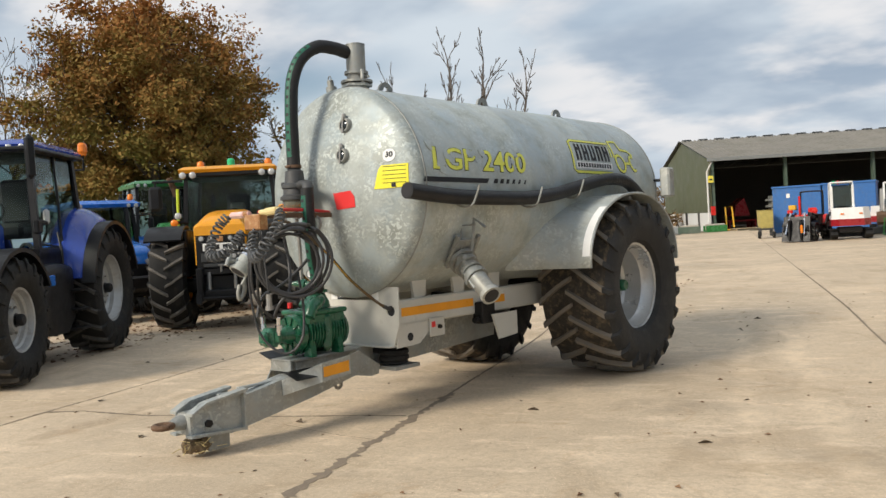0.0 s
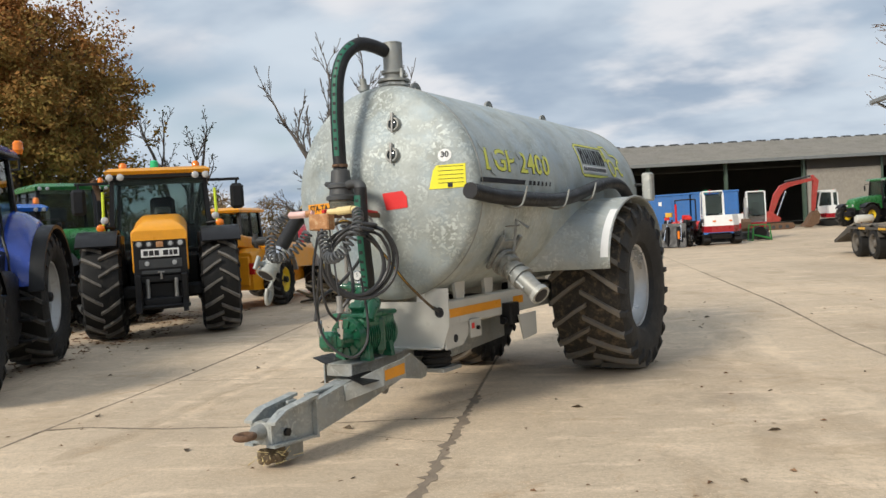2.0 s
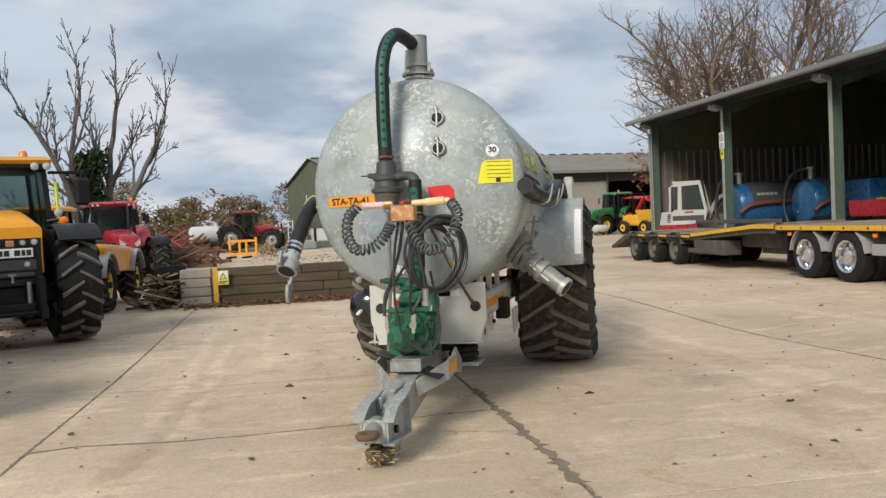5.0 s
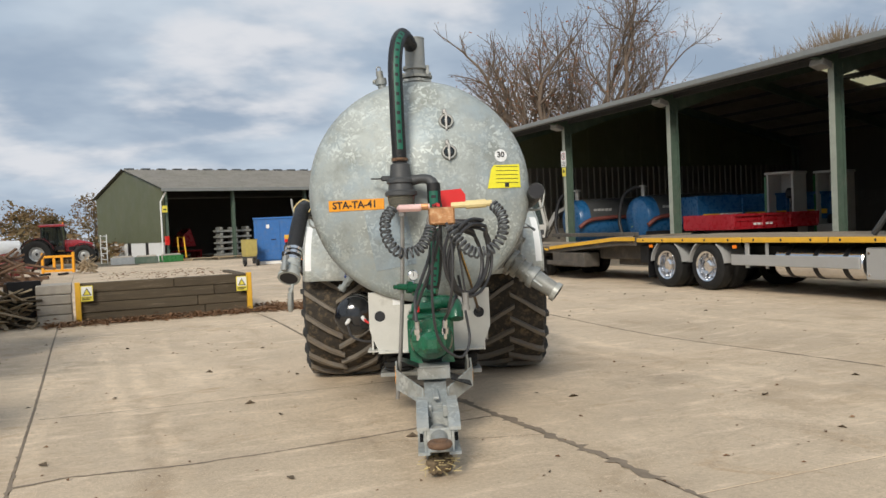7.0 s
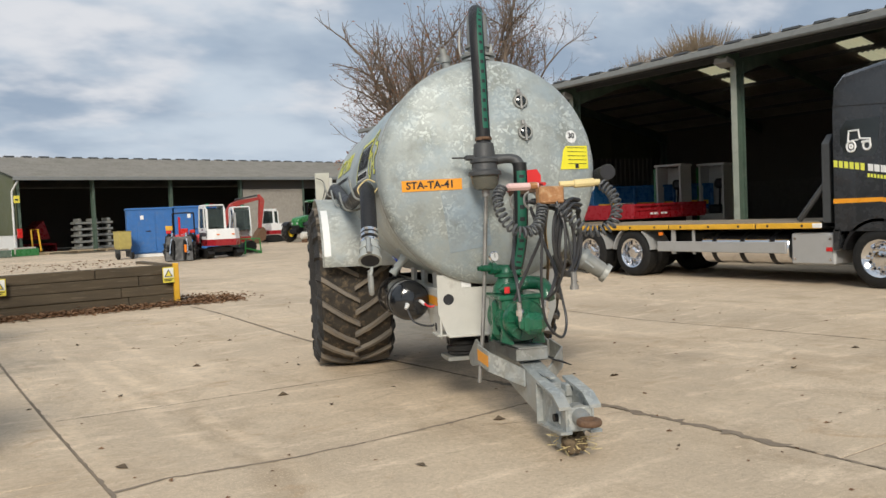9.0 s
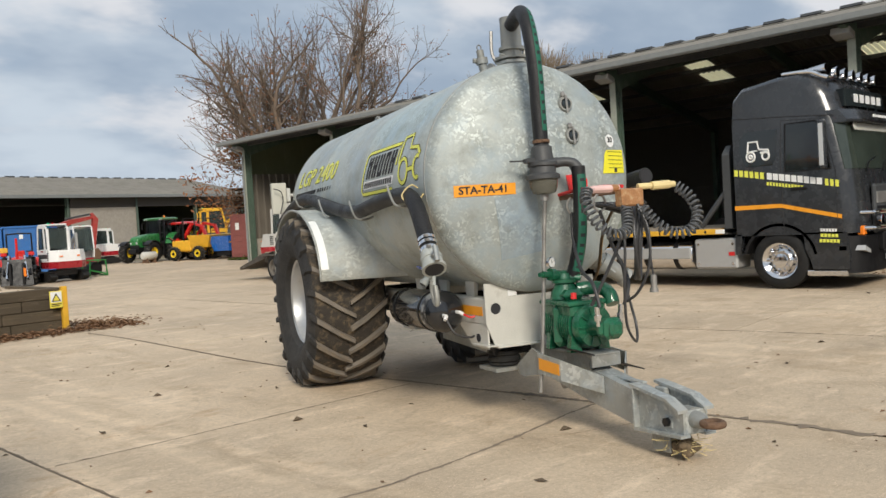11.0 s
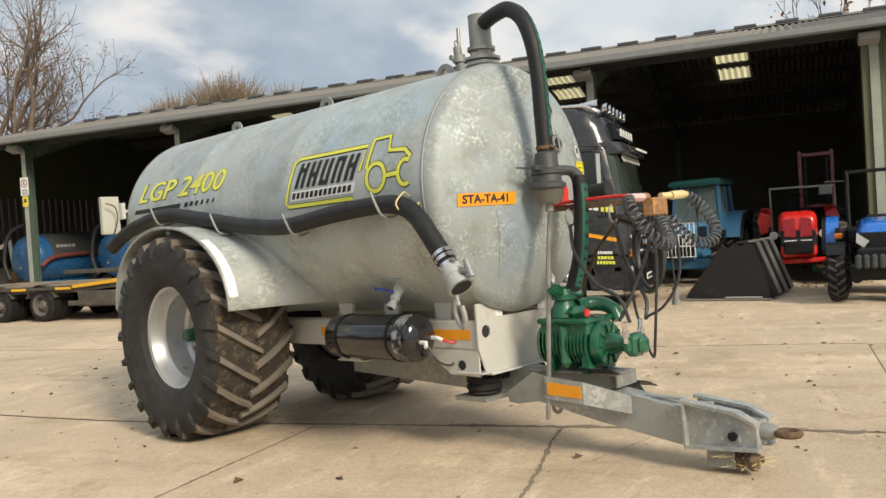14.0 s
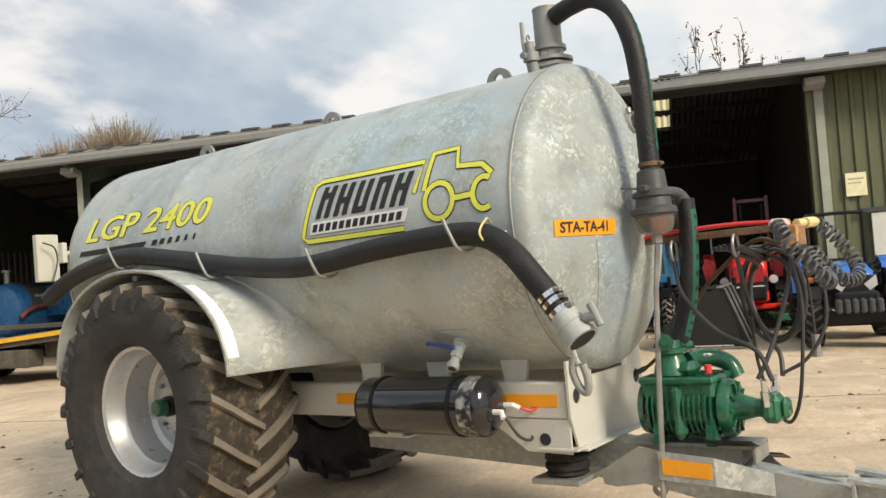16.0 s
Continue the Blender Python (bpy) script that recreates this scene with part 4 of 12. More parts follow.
part("rear_wall", Geo().box(SX0, SX1, SY1 - 0.1, SY1, 0, SE), CLAD_SHADED, shed)
part("fascia", Geo().box(SX0 - 0.3, SX1 + 0.3, SY0 - 0.74, SY0 - 0.66, SE - 0.25, SE - 0.02), GUTTER, shed)
spost = i_post(4.85).mesh("post", POST_GREEN)
for x in (-0.6, 4.2, 9.9, 15.75, 21.7, 27.7, 33.2):
    part("post", spost, None, shed, m=pose(x, SY0 + 0.1, 0, 0, 0, 90))
part("front_wall", Geo().box(16.0, 21.7, SY0 + 0.1, SY0 + 0.3, 0, 4.0), BLOCK, shed)
part("front_wall", Geo().box(16.0, 33.1, SY0 + 0.06, SY0 + 0.26, 4.02, 4.8), CLAD_SHADED, shed)
part("front_wall", Geo().box(31.0, 33.1, SY0 + 0.1, SY0 + 0.3, 0, 4.0), BLOCK_SHADED, shed)
part("downpipe", Geo().tube([(SX0 + 0.0, SY0 - 0.6, SE - 0.3), (SX0 - 0.2, SY0 - 0.1, SE - 0.9), (SX0 - 0.2, SY0 - 0.1, 0)], 0.06, 8), WHITE, shed)

# ---- loading ramp of sleepers ----
RX0, RX1, RY0, RY1, RH = -5.95, -2.70, 18.0, 27.0, 0.78
ramp = thing("loading_ramp", "low loading ramp faced with weathered timber sleepers", "ramp", kind="structure")
fill = Geo().prism([(RY0 + 0.2, 0), (RY0 + 0.2, RH - 0.03), (RY0 + 4.0, RH - 0.08), (RY1, 0.02)], RX0 + 0.15, RX1 - 0.1, "x")
part("fill", fill, SLAB, ramp, "worn concrete ramp top")
rng_r = random.Random(5)
for i in range(4):
    z = i * 0.195
    xs = sorted([RX0, RX1] + [RX0 + 1.0 + rng_r.random() * 1.3 if i % 2 else RX0 + 1.9 + rng_r.random() * 0.7])
    for a, b in zip(xs, xs[1:]):
        part("sleeper", Geo().box(a + 0.006, b - 0.006, RY0 + rng_r.uniform(-0.015, 0.015), RY0 + 0.2, z + 0.004, z + 0.191, 0.012), SLEEPER, ramp)
    part("sleeper", Geo().box(RX1 - 0.16, RX1 + rng_r.uniform(-0.01, 0.01), RY0 + 0.206, RY0 + 2.6, z + 0.004, z + 0.191, 0.012), SLEEPER, ramp)
    part("concrete_block", Geo().box(RX0 - 0.78, RX0 - 0.16 + rng_r.uniform(-0.02, 0.02), RY0 + 0.05, RY0 + 0.85, z + 0.003, z + 0.188, 0.015), BLOCK, ramp)


def guard_post(x, y):
    ob = thing("guard_post", "yellow painted steel post at the ramp corner", "post", pose(x, y, 0), "ramp guard posts")
    part("post", Geo().box(-0.05, 0.05, -0.05, 0.05, 0, 0.80, 0.01), GUARD_YEL, ob)
    sgn = part("warning_sign", Geo().box(0.03, 0.25, -0.072, -0.062, 0.60, 0.90, 0.002), SIGN_Y, ob, "yellow and white warning sign with a black triangle", m=pose(0.02, 0, -0.17))
    part("panel", Geo().box(0.045, 0.235, -0.076, -0.0725, 0.70, 0.885, 0.001), WHITE, sgn)
    part("triangle", Geo().prism([(0.06, 0.715), (0.22, 0.715), (0.14, 0.86)], -0.080, -0.0765, "y"), INK, sgn)
    part("triangle", Geo().prism([(0.085, 0.728), (0.195, 0.728), (0.14, 0.83)], -0.083, -0.0805, "y"), SIGN_Y, sgn)
    part("lettering", Geo().box(0.055, 0.225, -0.079, -0.0725, 0.66, 0.675, 0.001).box(0.055, 0.19, -0.079, -0.0725, 0.63, 0.645, 0.001), INK, sgn)
    return ob


guard_post(RX0 - 0.04, RY0 - 0.06)
gp = guard_post(RX1 - 0.02, RY0 - 0.06)
for ch in gp.children:
    if ch.name.startswith("warning_sign"):
        ch.matrix_basis = pose(-0.30, 0, -0.17)

# ---- wheels ----
def tyre_geo(R, w, rim, lug_h=0.05):
    """The carcass, turned round x."""
    Rc = R - lug_h
    h = w / 2
    prof = [(-h * 0.72, rim - 0.01), (-h * 0.86, rim + 0.02), (-h * 0.99, rim + (Rc - rim) * 0.35), (-h, rim + (Rc - rim) * 0.6), (-h * 0.96, Rc - 0.09), (-h * 0.86, Rc - 0.03),
            (-h * 0.45, Rc - 0.006), (0, Rc), (h * 0.45, Rc - 0.006), (h * 0.86, Rc - 0.03), (h * 0.96, Rc - 0.09), (h, rim + (Rc - rim) * 0.6), (h * 0.99, rim + (Rc - rim) * 0.35),
            (h * 0.86, rim + 0.02), (h * 0.72, rim - 0.01)]
    return Geo().lathe(prof, "x", 56, closed=True)


def lug_geo(R, w, n, lug_h=0.05, lw=0.062, sweep=0.42, flip=1, which=(0, 4)):
    """Chevron bars, half a pitch apart on the two sides, running down over the shoulder."""
    g = Geo()
    h, Rc = w / 2, R - lug_h
    for side in (-1, 1):
        for i in range(n):
            a0 = 2 * math.pi * (i + (0.5 if side > 0 else 0)) / n
            rows = []
            for f, rr, hh in ((-0.06, Rc - 0.002, lug_h), (0.3, Rc - 0.006, lug_h), (0.62, Rc - 0.016, lug_h), (0.9, Rc - 0.035, lug_h * 0.95), (1.0, Rc - 0.085, lug_h * 0.5), (1.0, Rc - 0.16, lug_h * 0.18)):
                x = side * h * f
                a = a0 + flip * sweep * max(f, 0) * (h / Rc) * 1.6
                wid = lw * (0.62 + 0.3 * max(0, f))
                out = 0.012 if f > 0.95 else 0
                ring = []
                for da, dr in ((-wid * 0.62, -0.012), (wid * 0.62, -0.012), (wid * 0.45, hh), (-wid * 0.45, hh)):
                    rad = rr + dr * (1 if f < 0.95 else 0.7)
                    ring.append((x + side * (out if dr > 0 else -0.02 * (f > 0.95)), rad * math.cos(a + da / Rc), rad * math.sin(a + da / Rc)))
                rows.append(ring)
            g.loft(rows[which[0]:which[1]])
    return g


def rim_geo(rim, w, dish=0.1, hub=0.14):
    h = w / 2
    prof = [(h * 0.72, rim - 0.012), (h * 0.80, rim + 0.022), (h * 0.77, rim + 0.028), (h * 0.74, rim + 0.01), (h * 0.70, rim - 0.03), (h * 0.45, rim - 0.05), (h * 0.38, rim - 0.075), (h * dish + 0.03, rim - 0.085), (h * dish, rim - 0.12),
            (h * dish + 0.012, rim * 0.72), (h * dish + 0.05, rim * 0.55), (h * dish + 0.05, hub), (h * dish + 0.1, hub * 0.9), (h * dish + 0.1, 0.002)]
    back = [(-h * 0.80, rim + 0.022), (-h * 0.72, rim - 0.02), (-h * 0.3, rim - 0.085), (h * dish - 0.02, rim - 0.095), (h * dish - 0.02, 0.002)]
    return Geo().lathe(prof, "x", 48).lathe(back, "x", 48)


WHEELS = {}


def wheel(parent, x, y, z, R, w, rim, outer=1, n=20, rim_mat=None, lug_mat=None, lug_h=0.045, dish=0.1, hub_mat=None, cap=0.07, turn=0.0, name="wheel", sag=0.0, lip=1.0, cap_out=0.0, mud=None, rubber=None):
    """A wheel part (rim) with tyre, tread bars, hub cap and nuts. outer: +1 if its face looks to +x."""
    rim_mat, lug_mat = rim_mat or RIM, lug_mat or LUGS_CLEAN
    rubber = rubber or RUBBER
    key = (R, w, rim, n, rubber.name, rim_mat.name, lug_mat.name, dish, lip)
    if key not in WHEELS:
        nuts = Geo()
        for k in range(8):
            a = k * math.pi / 4
            c = (rim * 0.42 * math.cos(a), rim * 0.42 * math.sin(a))
            nuts.tube([(w / 2 * dish + 0.04, *c), (w / 2 * dish + 0.085, *c)], 0.016, 6)
        ce = w / 2 * dish + 0.17 + cap_out
        capg = Geo().lathe([(ce - 0.05, cap), (ce, cap), (ce + 0.02, cap * 0.8), (ce + 0.02, 0.001)], "x", 16)
        tyre_g, lug_g, edge_g = tyre_geo(R, w, rim, lug_h), lug_geo(R, w, n, lug_h), lug_geo(R, w, n, lug_h, which=(3, 6))
        hub_g = Geo().lathe([(w / 2 * dish + 0.04, cap * 1.25), (w / 2 * dish + 0.10 + cap_out, cap * 1.2), (w / 2 * dish + 0.12 + cap_out, 0.001)], "x", 16)
        if sag:
            # the loaded tyre flattens and bulges where it meets the ground
            for q in (tyre_g, lug_g, edge_g):
                flat_z = -(R - sag) + (lug_h * 0.3 if q is tyre_g else 0)
                q.v = [(a * (1 + 0.06 * max(0, min(1, (-c - R * 0.45) / (R * 0.5)))), b, max(c, flat_z)) for a, b, c in q.v]
        WHEELS[key] = (rim_geo(rim, w * lip, dish / lip).mesh("wheel", rim_mat), tyre_g.mesh("tyre", rubber), lug_g.mesh("tread", lug_mat, 25),
                       nuts.mesh("wheel_nuts", STEEL), capg.mesh("hub_cap", hub_mat or BLACK), hub_g.mesh("hub", BLACK), edge_g.mesh("shoulder_tread", rubber, 25))
    me = WHEELS[key]
    m = pose(x, y, z, turn, 0, 0 if outer > 0 else 180)
    wh = part(name, me[0], None, parent, m=m)
    part("tyre", me[1], None, wh)
    part("tread", me[2], None, wh)
    part("wheel_nuts", me[3], None, wh)
    part("hub_cap", me[4], None, wh)
    part("hub", me[5], None, wh)
    tagged(part("shoulder_tread", me[6], None, wh), kind="stuff")
    if mud:
        Rc, h = R - lug_h, w / 2
        band = Geo().lathe([(-h * 0.93, Rc - 0.075), (-h * 0.86, Rc - 0.026), (-h * 0.45, Rc - 0.002), (0, Rc + 0.004), (h * 0.45, Rc - 0.002), (h * 0.86, Rc - 0.026), (h * 0.93, Rc - 0.075)], "x", 56)
        band.v = [(a, b, max(c, -(R - sag) + 0.012)) for a, b, c in band.v]
        part("mud_crust", band, mud, wh, "dried mud between the tread bars")
    return wh


# ---- slurry tanker ----
TM = pose(-3.973, 4.880, 0, 0, 0, -21.3) @ pose(0, 0.45, 1.3, -1.0) @ pose(0, -0.45, -1.3)
tanker = thing("slurry_tanker", "galvanised slurry tanker trailer with large tyres, weathered and mottled", "slurry tanker", TM)
TR, TZ, T0, T1 = 0.905, 1.90, 1.96, 6.10
CROWN, KNUCKLE = 0.285, 0.12
CROWN_R = TR - KNUCKLE * (1 - 0.43)


def dome_depth(r):
    """How far the dished end reaches out of the seam's plane at a radius: a shallow crown and a round knuckle."""
    if r > CROWN_R:
        return KNUCKLE * math.sqrt(max(0.0, 1 - (1 - (TR - r) / KNUCKLE) ** 2))
    return KNUCKLE * math.sqrt(1 - 0.43 ** 2) + CROWN * (CROWN_R ** 2 - r * r)


shell = Geo().at(0, 0, TZ)
radii = [CROWN_R * k / 14 for k in range(15)] + [TR - KNUCKLE * (1 - math.sin(radians(a))) for a in (32, 39, 46, 53, 60, 67, 74, 80, 85, 90)]
prof = [(T0 - dome_depth(r), max(0.002, r)) for r in radii]
tank_prof = [(T0 - 0.004, TR), (T0 + 0.02, TR), (3.46, TR), (3.475, TR + 0.004), (3.49, TR), (4.88, TR), (4.895, TR + 0.004), (4.91, TR)]
tank_prof += [(T1 + dome_depth(r), max(0.002, r)) for r in reversed(radii)]
shell.lathe(tank_prof, "y", 96)
tank = part("tank", shell, ZINC, tanker, "mottled galvanised steel tank shell", angle=60)
part("front_dome", Geo().at(0, 0, TZ).lathe(prof, "y", 96), ZINC_DOME, tank, "speckled galvanised front dome", angle=60)
part("weld_seam", Geo().at(0, 0, TZ).lathe([(T0 - 0.012, TR - 0.004), (T0 - 0.006, TR + 0.005), (T0 + 0.006, TR + 0.005), (T0 + 0.012, TR - 0.002)], "y", 96), ZINC3, tank)
part("weld_seam", Geo().at(0, 0, TZ).lathe([(T1 - 0.012, TR - 0.002), (T1 - 0.006, TR + 0.005), (T1 + 0.006, TR + 0.005), (T1 + 0.012, TR - 0.004)], "y", 96), ZINC3, tank)


def dome_v(u, z):
    return T0 - dome_depth(min(0.999 * TR, math.hypot(u, z - TZ)))


def on_dome(me, u, z, name, material, parent, lift=0.004, label="", tilt=0.0):
    """Lays flat mesh data (x, y, depth z) on the front dome round (u, z)."""
    bm = bmesh.new()
    bm.from_mesh(me)
    for k in range(-8, 9):
        for ax in (0, 1):
            no, co = [0, 0, 0], [0, 0, 0]
            no[ax], co[ax] = 1, k * 0.05
            bmesh.ops.bisect_plane(bm, geom=bm.verts[:] + bm.edges[:] + bm.faces[:], plane_co=co, plane_no=no)
    c, s = math.cos(radians(tilt)), math.sin(radians(tilt))
    for q in bm.verts:
        x, y = q.co.x * c - q.co.y * s, q.co.x * s + q.co.y * c
        uu, zz = u + x, z + y
        q.co = (uu, dome_v(uu, zz) - lift - q.co.z, zz)
    out = bpy.data.meshes.new(name)
    bm.to_mesh(out)
    bm.free()
    out.materials.clear()
    out.materials.append(material)
    return part(name, out, None, parent, label)


def flat(*outline, d=0.0015):
    g = Geo().prism(outline, 0, d, "z")
    return g.mesh("flat", INK)


def rect(x0, x1, y0, y1, d=0.0015):
    return flat((x0, y0), (x1, y0), (x1, y1), (x0, y1), d=d)


def on_side(me, side, v, z, name, material, parent, lift=0.003, label=""):
    """Bends flat mesh data round the shell; x runs to the reader's right. side: -1 or 1."""
    bm = bmesh.new()
    bm.from_mesh(me)
    for k in range(-10, 11):
        bmesh.ops.bisect_plane(bm, geom=bm.verts[:] + bm.edges[:] + bm.faces[:], plane_co=(0, k * 0.045, 0), plane_no=(0, 1, 0))
    a0 = math.asin(max(-1, min(1, (z - TZ) / TR)))
    for q in bm.verts:
        a = a0 + q.co.y / TR
        r = TR + lift + q.co.z
        vv = v - q.co.x if side < 0 else v + q.co.x
        q.co = (side * r * math.cos(a), vv, TZ + r * math.sin(a))
    out = bpy.data.meshes.new(name)
    bm.to_mesh(out)
    bm.free()
    out.materials.clear()
    out.materials.append(material)
    return part(name, out, None, parent, label)


def stroke(pts, wd, d=0.0015):
    """A flat pen line in x, y."""
    p = [V((*q, 0)) for q in pts]
    g = Geo()
    rings = []
    for i, q in enumerate(p):
        t = (p[min(i + 1, len(p) - 1)] - p[max(i - 1, 0)]).normalized()
        nn = V((-t.y, t.x, 0)) * wd / 2
        rings.append([q - nn, q + nn, q + nn + V((0, 0, d)), q - nn + V((0, 0, d))])
    return g.loft(rings).mesh("stroke", INK)


def logo(side, v, z, kx, ky):
    """Yellow framed panel with slanted bars for the maker's lettering, and a tractor drawn in line."""
    def lay(outline, name, material, lift, label=""):
        on_side(flat(*[(a * kx, b * ky) for a, b in outline]), side, v, z, name, material, tank, lift, label)

    def line(pts, wd, name, material, lift, label=""):
        on_side(stroke([(a * kx, b * ky) for a, b in pts], wd), side, v, z, name, material, tank, lift, label)

    fr = [(0.53, 0.04), (0.60, 0.31), (-0.36, 0.31), (-0.43, 0.27), (-0.53, -0.21), (-0.48, -0.25), (0.44, -0.25)]
    line(fr, 0.038, "panel_frame", INK, 0.0025)
    line(fr, 0.027, "panel_frame", DECAL, 0.0045, "yellow line decal")
    for i in range(5):
        x = -0.40 + i * 0.178
        s = 0.075
        up = [(x, -0.05), (x + 0.048, -0.05), (x + 0.048 + s, 0.245), (x + s, 0.245)]
        lay(up, "bar", INK, 0.0035, "dark lettering bar")
        lay([(q[0] + 0.085, q[1]) for q in up], "bar", INK, 0.0036)
        dy = (0.13, 0.06, -0.05, 0.19, 0.09)[i]
        f = (dy + 0.05) / 0.295
        lay([(x + 0.04 + s * f, dy), (x + 0.09 + s * f, dy), (x + 0.10 + s * f, dy + 0.055), (x + 0.05 + s * f, dy + 0.055)], "bar", INK, 0.0038)
    lay([(-0.46, -0.19), (0.45, -0.19), (0.48, -0.08), (-0.44, -0.08)], "white_strip", WHITE, 0.003)
    for i in range(13):
        x = -0.435 + i * 0.067
        lay([(x, -0.17), (x + 0.045, -0.17), (x + 0.062, -0.10), (x + 0.017, -0.10)], "bar", INK, 0.005)
    ring = lambda cx, cy, rx, ry, a0, a1: [(cx + rx * math.cos(radians(a0 + (a1 - a0) * i / 22)), cy + ry * math.sin(radians(a0 + (a1 - a0) * i / 22))) for i in range(23)]
    for pts in (ring(0.74, -0.06, 0.115, 0.15, 0, 360), ring(1.10, -0.05, 0.085, 0.13, 60, 300), [(0.86, -0.06), (1.01, -0.05)],
                [(0.615, 0.04), (0.67, 0.37), (0.87, 0.38), (0.885, 0.21), (1.08, 0.19), (1.16, 0.10)]):
        line(pts, 0.042, "tractor_outline", INK, 0.0025)
        line(pts, 0.030, "tractor_outline", DECAL, 0.0045)


def model_name(side, v, z, worn):
    me, under = words("LGP 2400", 0.27, 0.001, 0.18, 0.004), words("LGP 2400", 0.27, 0.0005, 0.18, 0.009)
    for q in (me, under):
        wide = (1.36 if worn else 1.51) / max(1e-3, max(p.co.x for p in q.vertices) - min(p.co.x for p in q.vertices))
        q.transform(Matrix.Diagonal((wide, 1, 1, 1)))
    on_side(under, side, v, z, "lettering", INK, tank, 0.002)
    on_side(me, side, v, z, "lettering", DECAL, tank, 0.0045, "yellow model lettering LGP 2400")
    on_side(flat((-0.80, -0.19), (0.05, -0.19), (0.08, -0.15), (-0.78, -0.15)), side, v, z, "underline", INK, tank, 0.003)
    for i in range(6):
        x = 0.14 + i * 0.095
        on_side(flat((x, -0.19), (x + 0.06 - i * 0.007, -0.19), (x + 0.075 - i * 0.007, -0.15), (x + 0.02, -0.15)), side, v, z, "underline", INK, tank, 0.003)


# left side: maker's panel ahead, model name behind; the other way about on the right side
logo(-1, 3.016, 2.06, 0.82, 0.66)
model_name(-1, 5.155, 2.215, False)
model_name(1, 2.725, 2.12, True)
logo(1, 4.74, 2.236, 0.82, 0.66)
# flaked-off parts of the right-hand lettering
rw = random.Random(8)
for k in range(16):
    x0, y0 = (rw.uniform(2.02, 2.34), rw.uniform(2.02, 2.27)) if k < 9 else (rw.uniform(2.32, 3.4), rw.uniform(2.04, 2.21))
    sz = rw.uniform(0.02, 0.05)
    on_side(flat(*[(sz * rw.uniform(0.6, 1.3) * math.cos(a), sz * rw.uniform(0.6, 1.6) * math.sin(a)) for a in [j * math.pi / 4 for j in range(8)]]), 1, x0, y0, "bare_flake", ZINC, tank, 0.007)

# front dome stickers
on_dome(rect(-0.226, 0.226, -0.043, 0.043), -0.512, 1.802, "reference_plate", AMBER, tank, label="orange reference sticker with black lettering", tilt=0)
on_dome(words("STA-TA-41", 0.078, 0.0004, 0, 0.002), -0.525, 1.802, "reference_lettering", INK, tank, 0.0075)
disc = Geo().lathe([(0, 0.001), (0, 0.052), (0.0015, 0.052), (0.0015, 0.001)], "z", 24).mesh("flat", WHITE)
on_dome(disc, 0.667, 2.157, "speed_disc", WHITE, tank, label="white round speed sticker")
on_dome(words("30", 0.062, 0.0004, 0, 0.002), 0.667, 2.162, "speed_lettering", INK, tank, 0.0075)
on_dome(flat((-0.145, -0.098), (0.134, -0.092), (0.13, 0.096), (-0.085, 0.09), (-0.11, 0.055)), 0.69, 1.988, "warning_sticker", YELLOW, tank, label="yellow operating sticker")
for y in (0.078, 0.045, 0.012, -0.02, -0.052):
    on_dome(rect(-0.07, 0.115, y - 0.002, y + 0.002), 0.69, 1.988, "sticker_line", INK, tank, 0.0062)
on_dome(rect(0.0, 0.035, -0.088, -0.055), 0.69, 1.988, "sticker_mark", INK, tank, 0.0064)
on_dome(flat((-0.084, -0.072), (0.102, -0.058), (0.10, 0.03), (0.065, 0.078), (-0.113, 0.066)), 0.26, 1.817, "hazard_sticker", RED_STICK, tank, label="red hazard sticker")

on_dome(rect(-0.165, 0.165, -0.24, 0.24), -0.25, 1.525, "clean_patch", ZINC_PATCH, tank, 0.002, "faint bluish clean patch on the dome", 9)

# sight glasses
for u, z in ((0.235, 2.441), (0.246, 2.188)):
    m = pose(u, dome_v(u, z), z, 90, 0, 0) @ pose(0, 0, 0, -6, 0, 0)
    sg = part("sight_glass", Geo().lathe([(-0.02, 0.062), (0.02, 0.062), (0.03, 0.055), (0.03, 0.043), (0.012, 0.043)], "z", 24), ZINC3, tanker, "round sight glass with a dark lens", m=m)
    part("lens", Geo().lathe([(0.012, 0.044), (0.028, 0.036), (0.034, 0.02), (0.036, 0.001)], "z", 20), DARK_GLASS, sg)
    part("clamp", Geo().box(-0.009, 0.009, -0.07, 0.07, 0.034, 0.043, 0.003).box(-0.03, 0.004, 0.055, 0.1, 0.0, 0.03, 0.008), STEEL, sg)

# top inlet pipe and valve
inlet = part("inlet_pipe", Geo().at(0.01, 2.13, 0).tube([(0, 0, 2.72), (0, 0, 2.86)], 0.105, 24).tube([(0, 0, 2.84), (0, 0, 3.20)], 0.084, 24).tube([(0, 0, 2.865), (0, 0, 2.885)], 0.14, 24).tube([(0, 0, 2.94), (0, 0, 2.965)], 0.105, 24).tube([(0, 0, 3.195), (0, 0, 3.205)], 0.086, 24), ZINC3, tanker, "galvanised upright inlet pipe")
part("flange", Geo().at(0.01, 2.13, 0).tube([(0, 0, 2.83), (0, 0, 2.852)], 0.135, 6).tube([(-0.12, -0.02, 2.90), (0.13, 0.02, 2.91)], 0.014, 8).tube([(0.1, -0.03, 2.85), (0.1, -0.03, 2.97)], 0.016, 8), ZINC2, inlet)
part("lever", Geo().at(-0.09, 2.21, 0).tube(spline([(0, 0, 2.85), (-0.03, 0.02, 2.95), (-0.02, 0.03, 3.12)]), 0.014, 8), STEEL, inlet)
